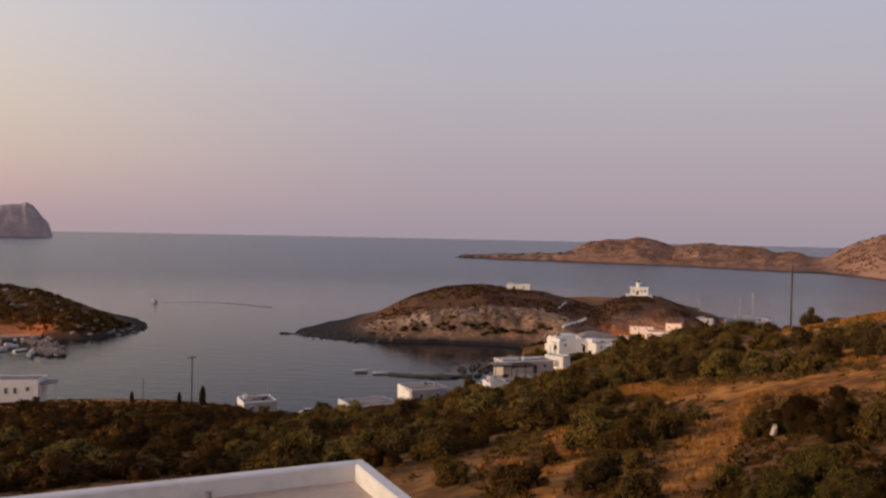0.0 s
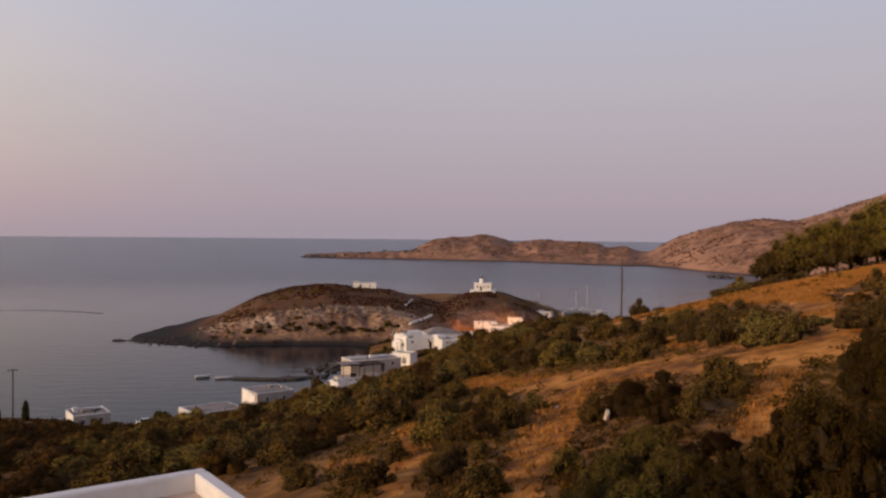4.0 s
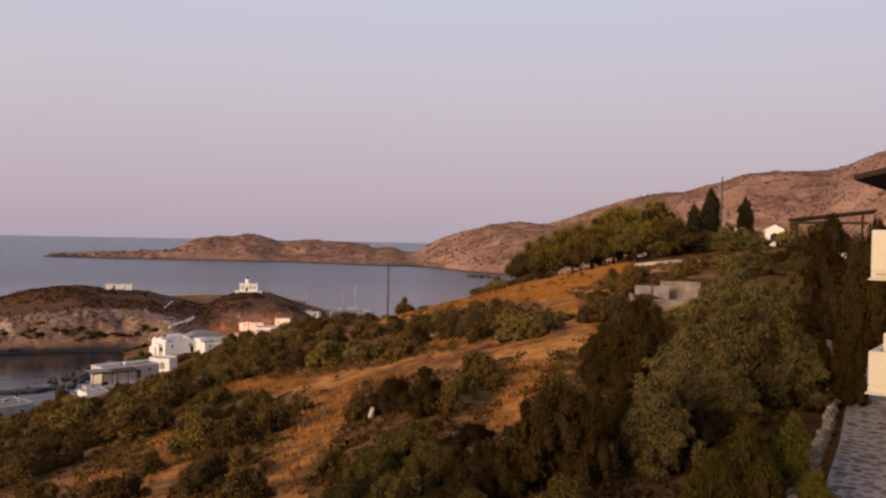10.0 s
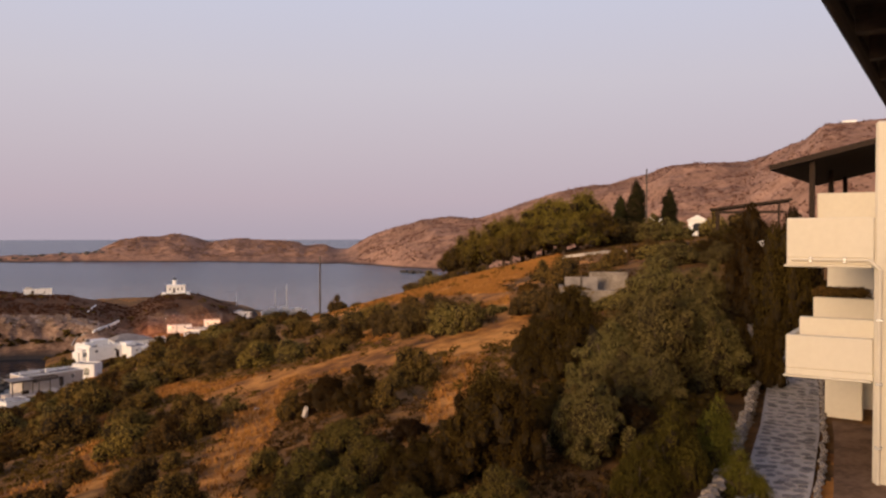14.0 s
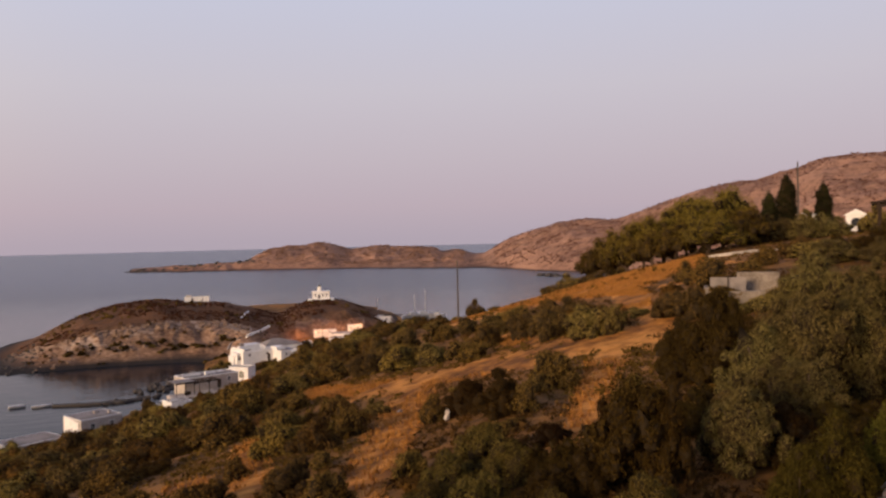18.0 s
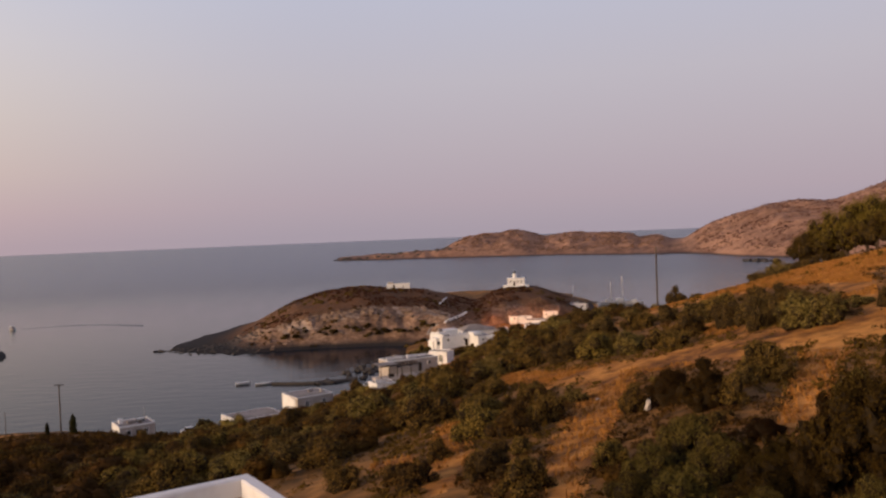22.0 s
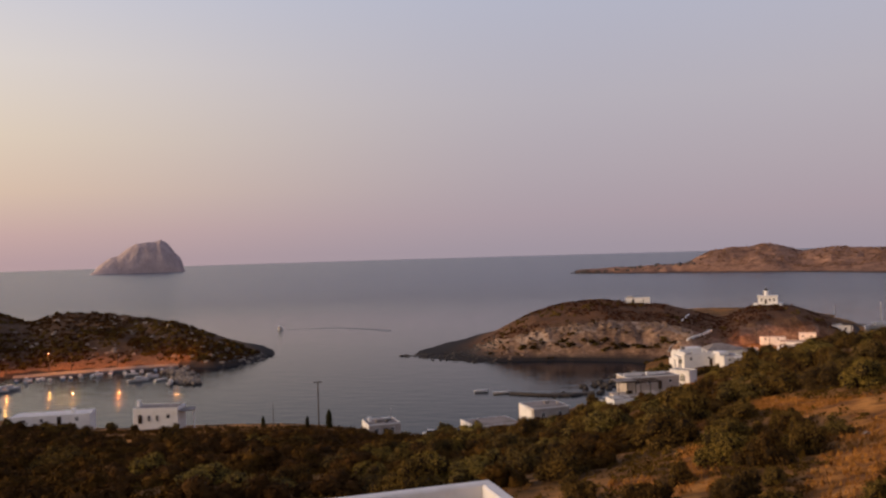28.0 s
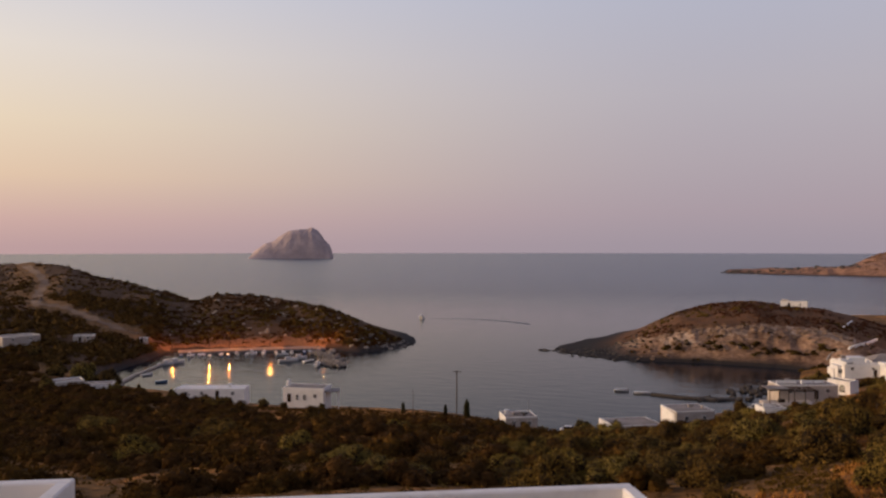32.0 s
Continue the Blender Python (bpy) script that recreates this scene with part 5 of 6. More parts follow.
part("left_wing", box(-5.4, 4.2, 0.5, 1.8, 5.0, 4.6, bevel=0.06), M_WHITE, g)
part("left_wing", box(-6.2, 5.2, 0.1, 1.4, 4.0, 3.4, bevel=0.06), M_WHITE, g)
# two dark slabs give the shade of small arches in the wing
for x in (-5.7, -5.1):
    a_w = part("archway", arch_bm(0.45, 1.3, 0.2), M_GLASS, g, "dark slab for the shade in a round arch")
    a_w.matrix_local = Matrix.Translation((x, 1.66, 0.6))
part("terrace_wall", box(-4.35, 5.2, 3.6, 0.3, 10.2, 0.8, bevel=0.05), M_WHITE, g)
roof_clutter(g, [(-2.4, 7.4, 4.2, 1.2, 1.2, 0.9, "water_tank", M_GREYROOF), (3.0, 3.8, 3.3, 0.7, 0.7, 1.0, "chimney", M_WHITE), (-0.6, 3.0, 3.3, 1.4, 1.2, 0.4, "roof_slab", M_GREYROOF)])
h = house_on((10.92, 258), (12.12, 261), 4.4, 8, 3.2, "white two-storey house beside the stepped house", windows=[(-1.3, 2.3, 0.8, 1.0, 0), (1.4, 2.3, 0.8, 1.0, 0), (-1.2, 1.0, 0.8, 1.0, -90)], doors=[(0.6, 0)], chimney=(-1, 5, 0.8), rim=0.25)
part("upper_block", box(-0.9, 6.0, 3.7, 3.2, 3.8, 1.0, bevel=0.05), M_WHITE, h)
part("canopy", box(1.2, -0.6, 2.9, 2.4, 1.2, 0.14, bevel=0.02), M_WHITE, h)
plant_rows("scrub", [(8.9, 247, 2.6), (9.6, 250, 2.4), (10.3, 252, 2.8), (10.9, 250, 2.4), (11.5, 252, 2.4), (7.3, 263, 3.2), (6.9, 268, 3.0)], 0.9, "bushes round the stepped house")
k = house_on((9.9, 274), (12.4, 277), 4.2, 9, 3.2, "white house under a low grey hipped roof", windows=[(-3, 1.8, 0.9, 1.0, 0), (3, 1.8, 0.9, 1.0, 0)], doors=[(0, 0)], rim=0.1)
bm = bmesh.new()
vs = [bm.verts.new(q) for q in ((-6.4, -0.3, 3.35), (6.4, -0.3, 3.35), (6.4, 9.3, 3.35), (-6.4, 9.3, 3.35), (-3.0, 4.5, 5.2), (-0.8, 4.5, 5.2))]
for f in ((0, 1, 5, 4), (1, 2, 5), (2, 3, 4, 5), (3, 0, 4), (3, 2, 1, 0)):
    bm.faces.new([vs[i] for i in f])
part("hipped_roof", bm, M_GREYROOF, k, "low grey hipped roof")
house("house", 15.6, 318, 2.6, 14.0, 7, 2.8, "long low white house under the lighthouse hill", 0, [(-4, 1.6, 1.0, 1.1, 0), (0, 1.6, 1.0, 1.1, 0), (4, 1.6, 1.0, 1.1, 0)], [(2, 0)], rim=0.2)
y_ = house("house", 18.0, 380, 2.0, 8.0, 7, 3.6, "white two-storey house at the yacht quay", 0, [(-2, 2.5, 1.0, 1.1, 0), (2, 2.5, 1.0, 1.1, 0), (-2, 1.0, 1.0, 1.1, 0)], [(1.5, 0)])
part("canopy", box(5.2, 1.5, 4.2, 9.0, 4.0, 0.25, bevel=0.03), M_WOOD, y_, "dark flat canopy")
for x in (4.6, 9.2):
    part("post", box(x, -0.2, 1.2, 0.2, 0.2, 6.0, bevel=0.02), M_WHITE, y_)
house("house", 17.9, 352, 1.6, 6.0, 5, 2.2, "low white quayside shed", 0, [(1.4, 1.2, 0.8, 0.9, 0)], [(-1, 0)], rim=0.15)
for az, r, z0, w, d, hh, lab in ((14.0, 330, 4.6, 9.0, 4.0, 1.1, "long low terrace house lit by a street lamp"), (15.3, 306, 4.2, 11.0, 4.5, 1.2, "low white quayside house with a flat roof"), (12.75, 300, 3.4, 3.4, 4.0, 1.6, "small white house with a flat roof beside the lane"), (16.1, 345, 3.6, 6.0, 4.0, 2.2, "small white house at the foot of the lighthouse hill")):
    house("house", az, r, z0, w, d, hh, lab, 4, [(-w * 0.3, hh * 0.55, 0.8, 0.8, 0), (w * 0.2, hh * 0.55, 0.8, 0.8, 0)], [], rim=0.2, wall=M_DIM_PLASTER if w > 12 else None)
h1 = house("house", -27.9, 202, 3.6, 10.5, 6, 3.4, "white harbour house with a tall end chimney", -20, [(-1.5, 1.2, 0.8, 1.5, 0), (0.4, 1.2, 0.8, 1.5, 0), (3, 1.6, 0.9, 1.1, 0)], [(-3.6, 0)], rim=0.2, group="houses at the harbour")
part("chimney", box(-4.9, 3, 4.0, 0.7, 1.2, 1.9, bevel=0.05), M_WHITE, h1)
sh = thing("shade_shelter", pose(*polar(-25.9, 201, 3.4), 0, 0, 25.9), "open white shelter beside the harbour house", "shelter")
for sx in (-1.6, 1.6):
    for sy in (0.3, 3.7):
        part("post", box(sx, sy, 0.6, 0.25, 0.25, 4.2, bevel=0.02), M_WHITE, sh)
part("roof", box(0, 2, 2.8, 3.9, 4.6, 0.22, bevel=0.03), M_GREYROOF, sh)
house("house", -34.2, 218, 2.6, 18, 6, 2.3, "long low white harbour building with a flat roof", -16, [(-6, 1.3, 0.9, 1.0, 0), (-2, 1.3, 0.9, 1.0, 0), (6, 1.3, 0.9, 1.0, 0)], [(2, 0)], chimney=(4.6, 3, 1.0), rim=0.2, roof=M_WHITE, group="houses at the harbour")
house("house", -42.9, 226, 4.9, 7.5, 6, 2.6, "white house half hidden in the scrub by the bay", 10, [(-1.5, 1.6, 0.9, 1.1, 0), (1.5, 1.6, 0.9, 1.1, 0)], [(0, 0)], wall=M_DIM_PLASTER, group="houses at the harbour")
house("house", -41.2, 232, 3.1, 7.5, 5, 2.4, "low white shed with a flat roof by the bay", -8, [(1.4, 1.5, 0.9, 1.0, 0)], [(-1, 0)], rim=0.15, group="houses at the harbour")
house("house", -45.6, 330, 7.4, 13, 9, 2.0, "low grey-roofed house on the far side of the valley", 20, [(-3, 1.1, 1.0, 0.9, 0), (3, 1.1, 1.0, 0.9, 0)], [], rim=0.2, wall=M_DIM_PLASTER, group="houses at the harbour")
house("house", -42.1, 334, 5.9, 7.0, 6, 2.2, "small white house at the foot of the harbour hill", -10, [(1.8, 1.5, 0.9, 1.0, 0)], [(-1, 0)], rim=0.2, wall=M_DIM_PLASTER, group="houses at the harbour")
house("house", -38.4, 335, 4.3, 3.2, 3, 2.0, "tiny white hut behind the harbour beach", 0, [(0.9, 1.4, 0.7, 0.8, 0)], [(-0.7, 0)], rim=0.15, wall=M_DIM_PLASTER, group="houses at the harbour")
ruin_top = house("stone_hut", 5.4, 386, 15.1, 11, 5, 2.3, "low pale stone building on top of the headland", 0, [(2.5, 1.3, 0.8, 0.9, 0)], [(-2, 0)], rim=0.3, roof=M_STONE, group="", category="hut")
part("end_block", box(-3.6, 2.5, 2.8, 2.6, 3.5, 1.0, bevel=0.05), M_PALE_ROCK, ruin_top)

# the lighthouse on its own hill
lp = polar(13.75, 396, 13.5)
lh = thing("lighthouse", pose(lp.x, lp.y, lp.z, 0, 0, -13.75), "small white lighthouse house with a lantern tower on a plinth", "lighthouse")
part("plinth", box(0, 3, -1.3, 12.5, 8, 3.4, bevel=0.06), M_WHITE, lh)
part("wall", box(0, 3, 2.0, 8.4, 5.6, 3.4, bevel=0.06), M_WHITE, lh)
part("parapet", box(0, 3, 3.85, 8.8, 6.0, 0.3, bevel=0.05), M_WHITE, lh)
part("tower", rod((-0.6, 3, 3.9), (-0.6, 3, 6.0), 1.05, 0.9, 16), M_WHITE, lh, "round white tower")
part("gallery", rod((-0.6, 3, 6.0), (-0.6, 3, 6.2), 1.25, None, 16), M_WHITE, lh)
part("lantern", rod((-0.6, 3, 6.2), (-0.6, 3, 7.2), 0.62, None, 10), M_GLASS, lh, "glazed lantern")
part("dome", rod((-0.6, 3, 7.2), (-0.6, 3, 7.9), 0.75, 0.1, 12), M_METAL, lh)
for x in (-2.6, 0.9, 2.7):
    window_part(lh, x, 0.2, 2.2, 0.8, 1.5)
door_part(lh, -0.8, 0.2, 0.4)

# the walled stairs up the headland


def draped_wall(name, pts, w, h, material, label, parent_cat):
    """A low wall between points that stand on the ground."""
    ob = thing(name, pose(0, 0, 0), label, parent_cat)
    for a, b in zip(pts[:-1], pts[1:]):
        v = b - a
        bm = bmesh.new()
        n = Vector((-v.y, v.x, 0)).normalized() * w / 2
        vs = [bm.verts.new(q + s * n + Vector((0, 0, dz))) for q in (a, b) for s in (-1, 1) for dz in (-0.6, h)]
        for f in ((0, 1, 3, 2), (4, 6, 7, 5), (0, 4, 5, 1), (2, 3, 7, 6), (1, 5, 7, 3), (0, 2, 6, 4)):
            bm.faces.new([vs[i] for i in f])
        bmesh.ops.recalc_face_normals(bm, faces=bm.faces[:])
        part("wall", bm, material, ob)
    return ob


def on_hill(name, az, u):
    z, r = hill_shape(name, np.array(float(az)), np.array(float(u)))
    return polar(az, float(r), float(z))


HE, HW = "headland_east", "headland_west"
draped_wall("stair_wall", [on_hill_el(HE, 8.22, -5.24), on_hill_el(HE, 8.52, -4.98), on_hill_el(HE, 8.78, -4.76)], 0.5, 0.4, M_WHITE, "whitewashed stair up the headland slope", "stairs")
draped_wall("stair_wall", [on_hill_el(HE, a, q) for a, q in ((7.32, -7.3), (7.5, -7.0), (7.75, -6.74), (8.1, -6.62))], 0.4, 0.35, M_MORTAR, "low pale wall winding up from the shore", "wall")
draped_wall("stair_wall", [on_hill_el(HE, a, q) for a, q in ((8.58, -6.55), (8.95, -6.38), (9.3, -6.27), (9.7, -6.1), (10.16, -5.9))], 0.6, 0.75, M_WHITE, "whitewashed stair wall above the houses", "stairs")


def ribbon(name, marks, w, material, label):
    """A track lying on a hill. marks: hill, bearing, height angle."""
    pts = [on_hill_el(*m) for m in marks]
    bm, prev = bmesh.new(), None
    steps = 14
    for k in range((len(pts) - 1) * steps + 1):
        i, t = min(k // steps, len(pts) - 2), k / steps - min(k // steps, len(pts) - 2)
        az = marks[i][1] + (marks[i + 1][1] - marks[i][1]) * t
        el = marks[i][2] + (marks[i + 1][2] - marks[i][2]) * t
        p = on_hill_el(marks[0][0], az, el)
        half = w / 2 * (1 + 0.25 * math.sin(k * 0.9))
        d = (pts[i + 1] - pts[i]).normalized()
        n = Vector((-d.y, d.x, 0)).normalized() * half
        row = []
        for s in (-1, -0.6, -0.2, 0.2, 0.6, 1):
            q = p + n * s
            row.append(bm.verts.new((q.x, q.y, hill_z(marks[0][0], q) + 0.22)))
        if prev:
            for j in range(5):
                bm.faces.new((prev[j], prev[j + 1], row[j + 1], row[j]))
        prev = row
    tagged(new(name, bm_mesh(name, bm, material, True)), label, "track", kind="structure")


ribbon("footpath", [(HE, 8.25, -5.22), (HE, 8.8, -5.35), (HE, 9.4, -5.6), (HE, 10.1, -5.86)], 1.0, M_ROAD, "pale footpath across the headland")
ribbon("quay_apron", [(HW, -37.6, -6.6), (HW, -36, -6.62), (HW, -33, -6.62), (HW, -30, -6.62), (HW, -26.2, -6.7)], 9, M_SOIL, "bare earth behind the harbour quay")
ribbon("track", [(HW, *m) for m in TRACK], 4.2, M_ROAD, "pale dirt track winding down the harbour hill")

# ---------------------------------------------------------------- harbour


def boat_bm(l, w, h):
    bm = bmesh.new()
    rows = []
    for i in range(9):
        t = i / 8
        half = w / 2 * (1 - max(0, (t - 0.45) / 0.55) ** 2.2) * (0.82 + 0.18 * min(1, t * 4))
        sheer = h * (1 + 0.35 * t * t)
        x = (t - 0.5) * l
        rows.append([bm.verts.new(q) for q in ((x, -half, sheer), (x, -half * 0.8, 0.1 * h), (x, 0, -0.35 * h), (x, half * 0.8, 0.1 * h), (x, half, sheer))])
    for a, b in zip(rows[:-1], rows[1:]):
        for k in range(4):
            bm.faces.new((a[k], a[k + 1], b[k + 1], b[k]))
        bm.faces.new((a[4], a[0], b[0], b[4]))
    bm.faces.new(rows[0])
    bmesh.ops.remove_doubles(bm, verts=bm.verts[:], dist=0.001)
    bmesh.ops.recalc_face_normals(bm, faces=bm.faces[:])
    return bm


def boat(az, r, l, w, h, turn, label, hull=None, cabin=True, mast=0.0, group="boats in the harbour", name="boat"):
    p = polar(az, r, 0.05)
    ob = thing(name, pose(p.x, p.y, p.z, 0, 0, -az + turn), label, "boat", group)
    part("hull", boat_bm(l, w, h), hull or M_HULL, ob)
    part("deck", box(-l * 0.06, 0, h * 1.06, l * 0.68, w * 0.7, 0.06), M_DECK if cabin else M_HULL, ob)
    if cabin:
        c = part("cabin", box(-l * 0.02, 0, h * 1.06 + h * 0.55, l * 0.3, w * 0.6, h * 1.1, bevel=0.06), M_HULL, ob)
        part("windscreen", box(l * 0.135, 0, h * 1.06 + h * 0.75, 0.05, w * 0.5, h * 0.4), M_GLASS, c)
    else:
        for k in (-0.2, 0.08):
            part("thwart", box(l * k, 0, h * 1.12, 0.25, w * 0.75, 0.06), M_HULL, ob)
    if mast:
        m = part("mast", rod((l * 0.08, 0, h), (l * 0.08, 0, mast), 0.2, 0.14), M_HULL, ob)
        part("boom", rod((l * 0.08, 0, h + 1.2), (-l * 0.34, 0, h + 1.25), 0.13, 0.1), M_HULL, ob, "boom with a furled white sail")
        part("spreader", rod((l * 0.08, -0.9, mast * 0.62), (l * 0.08, 0.9, mast * 0.62), 0.05), M_METAL, m)
    return ob


bm, prev = bmesh.new(), None
for k in range(40):
    t = k / 39
    p = polar(-19.4 + 7.5 * t, 468 - 34 * t + 14 * math.sin(t * 3.0), 0.012)
    w = 0.5 + 2.0 * t
    row = [bm.verts.new(p - Vector((0, w, 0))), bm.verts.new(p + Vector((0, w, 0)))]
    if prev:
        bm.faces.new((prev[0], row[0], row[1], prev[1]))
    prev = row
tagged(new("wake", bm_mesh("wake", bm, M_WAKE)), "faint dark wake behind the motor boat", "wake", kind="structure")
boat(-19.6, 470, 6.5, 2.3, 0.9, 110, "small white motor boat out in the bay", group="")
for az, r, l, turn, kind in ((-28.9, 300, 9, 15, 1), (-28.2, 306, 8, 20, 1), (-27.5, 298, 6.5, 40, 0), (-26.9, 287, 6, 70, 1), (-29.3, 318, 6, 5, 0), (-30.6, 322, 6, -85, 0), (-31.4, 323, 6.5, 92, 1),
                             (-33.4, 324, 6, -80, 0), (-34.6, 325, 5.5, 100, 0), (-35.5, 322, 6.5, 85, 1), (-36.4, 306, 8, 10, 1), (-37.0, 302, 7, 5, 1), (-36.7, 313, 6, 12, 0), (-38.2, 280, 5, 30, 0), (-37.3, 264, 4.5, 10, 0)):
    boat(az, r, 0.8 * l, l * 0.27, 0.8 if kind else 0.5, turn, "white cabin boat moored in the lamplit harbour" if kind else "small open boat moored in the lamplit harbour", M_HULL if kind or pr.random() < 0.5 else M_HULL_BLUE, bool(kind))
for k in range(16):
    az = -36.0 + 0.62 * k + pr.uniform(-0.15, 0.15)
    boat(az, 326 - pr.uniform(0, 5), pr.uniform(3.4, 4.8), pr.uniform(1.3, 1.7), 0.5, pr.choice((80, 95, 100, -85)), "small open boat tied up along the quay", pr.choice((M_HULL, M_HULL, M_HULL_BLUE)), pr.random() < 0.3)
boat(-5.6, 240, 4.2, 1.5, 0.5, 12, "white open boat moored at the rocky jetty", cabin=False, group="boats at the jetty")
boat(-4.2, 237, 5.0, 1.5, 0.45, 4, "white open boat moored at the rocky jetty", cabin=False, group="boats at the jetty")
boat(20.2, 432, 12, 3.4, 1.3, 30, "white sailing yacht with bare mast at the quay", mast=12, group="yachts at the quay", name="sailing_yacht")
boat(20.95, 436, 13, 3.6, 1.3, 20, "white sailing yacht with bare mast at the quay", mast=14.5, group="yachts at the quay", name="sailing_yacht")
boat(17.6, 425, 11, 3.2, 1.3, -20, "white sailing yacht with bare mast at the quay", mast=11, group="yachts at the quay", name="sailing_yacht")
boat(21.9, 430, 9, 3.0, 1.2, 10, "white motor cruiser at the quay", group="yachts at the quay")

draped_wall("beach_kerb", [polar(a, r, 0.35) for a, r in ((-39.9, 256), (-39.7, 268), (-39.0, 280), (-38.0, 292), (-37.2, 303))], 1.0, 0.25, M_MORTAR, "pale kerb round the harbour beach", "kerb")
quay = thing("quay", pose(0, 0, 0), "concrete harbour quay lit by lamps", "quay")
for a0, a1 in ((-36.2, -34), (-34, -31.5), (-31.5, -29), (-29, -26.4)):
    p, q = polar((a0 + a1) / 2, 334), polar(a1, 334) - polar(a0, 334)
    part("block", box(p.x, p.y, 0.0, q.length + 0.4, 9, 1.5, rz=-(a0 + a1) / 2, bevel=0.06), M_CONCRETE, quay)


def rock_bm(rng, size, flat=0.7):
    bm = bmesh.new()
    bmesh.ops.create_icosphere(bm, subdivisions=2, radius=size)
    for v in bm.verts:
        n = v.co.normalized()
        v.co = v.co * (0.78 + 0.5 * noise.noise(n * 1.7 + Vector((rng.random() * 0.02, size * 7, rng.uniform(0, 0.02))))) * (1 + rng.uniform(-0.06, 0.06))
        v.co.z *= flat
    return bm


ROCKS = []
for k in range(5):
    ROCKS.append(bm_mesh("boulder", rock_bm(random.Random(50 + k), 1.0 + 0.001 * k), M_STONE))


def rocks(name, spots, label, category, group="", dark=0):
    """A heap of stones as one thing. spots: x, y, z, size."""
    ob = thing(name, pose(0, 0, 0), label, category, group)
    for i, (x, y, z, s) in enumerate(spots):
        o = new("boulder", ROCKS[i % 5 + dark])
        o.parent = ob
        o.matrix_local = Matrix.Translation((x, y, z)) @ Matrix.Rotation(pr.uniform(0, 6.28), 4, "Z") @ Matrix.Diagonal((s, s * pr.uniform(0.7, 1.2), s, 1))
    return ob


def line_spots(a0, r0, a1, r1, n, width, z, s0, s1):
    out = []
    for i in range(n):
        t = (i + pr.random()) / n
        p = polar(a0 + (a1 - a0) * t, r0 + (r1 - r0) * t)
        out.append((p.x + pr.uniform(-width, width), p.y + pr.uniform(-width, width), z + pr.uniform(-0.3, 0.3), pr.uniform(s0, s1)))
    return out


for m in ROCKS[:5]:
    dark = m.copy()
    dark.materials[0] = M_DARKROCK
    ROCKS.append(dark)
for m in ROCKS[:5]:
    pale = m.copy()
    pale.materials[0] = M_CLIFFSTONE
    ROCKS.append(pale)
rocks("mole", line_spots(-26.6, 324, -25.6, 284, 110, 4.0, 0.4, 0.8, 1.8), "rough boulder mole closing the small harbour", "mole")
draped_wall("jetty_wall", [polar(a, r, 0.0) for a, r in ((-3.6, 236), (-1.5, 233), (0.6, 232), (2.2, 236))], 1.6, 0.55, M_DARKROCK, "low dark stone jetty running into the cove", "jetty")
rocks("jetty", line_spots(-2.8, 236, 0.6, 231, 30, 0.8, 0.0, 0.3, 0.6) + line_spots(-0.6, 232, 2.6, 237, 34, 2.4, 0.1, 0.5, 1.0), "dark rocks heaped along the stone jetty", "rocks", dark=5)
rocks("reef", line_spots(-11.2, 329, -10.6, 328, 8, 0.8, -0.2, 0.7, 1.3), "dark rocks at the headland's tip", "rocks", dark=5)
rocks("reef", line_spots(29.2, 860, 30.5, 840, 26, 5, 0.2, 2.0, 5.0), "low dark reef off the far shore", "rocks", dark=5)
rocks("reef", line_spots(0.9, 1340, 1.3, 1338, 6, 3, 0.0, 2.0, 3.5), "low dark rocks off the far point", "rocks", dark=5)
rocks("spit_rocks", [(*on_hill("far_coast", pr.uniform(1.4, 9.5), pr.uniform(0.3, 1.0)), pr.uniform(1.5, 5.0)) for i in range(60)], "dark uneven rocks along the low far spit", "rocks", dark=5)
rocks("beach_rocks", line_spots(2.0, 243, 6.5, 280, 40, 5, 0.2, 0.7, 1.8), "rocks along the head of the cove", "rocks", dark=5)
rocks("cliff_rocks", [(*on_hill_el("headland_east", a, float(seam_el(a)) - abs(pr.gauss(0, 0.16))), pr.uniform(0.5, 1.5)) for a in (pr.uniform(-6, 9) for i in range(120))], "pale broken ledge along the top of the headland cliff", "rocks", dark=10)
rocks("cliff_rocks", [(*on_hill_el("headland_east", a, float(seam_el(a)) - pr.uniform(0.2, 1.6)), pr.uniform(0.4, 1.2)) for a in (pr.uniform(-5, 9) for i in range(110))], "pale broken rocks of the headland cliff", "rocks", dark=10)
for az, el, w in ((-2.33, -6.79, 2.6), (-1.54, -6.39, 1.8), (0.25, -6.69, 2.6), (0.55, -6.33, 2.0), (2.01, -6.49, 2.6), (2.69, -6.34, 2.6), (3.31, -6.95, 2.2), (4.06, -6.72, 2.6), (5.01, -6.73, 2.4), (5.97, -6.78, 2.4), (6.93, -6.67, 2.4), (7.52, -6.38, 2.8), (-3.89, -6.42, 1.2), (-0.57, -7.46, 1.4), (6.13, -7.79, 2.6), (6.71, -7.63, 2.6)):
    for k in range(4):
        q = on_hill_el("headland_east", az + pr.uniform(-0.6, 0.6), el - 0.2 + pr.uniform(-0.14, 0.14))
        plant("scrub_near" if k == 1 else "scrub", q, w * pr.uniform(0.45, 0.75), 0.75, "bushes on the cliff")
rocks("point_rocks", [(*on_hill("headland_east", pr.uniform(-10.6, -4.5), pr.uniform(0.05, 0.95)), pr.uniform(0.35, 1.0)) for i in range(190)], "dark jagged rocks along the headland's point", "rocks", dark=5)
rocks("point_rocks", [(*on_hill("headland_west", pr.uniform(-23.5, -19.9), pr.uniform(0.05, 0.95)), pr.uniform(0.5, 1.3)) for i in range(60)], "dark jagged rocks along the harbour point", "rocks", dark=5)
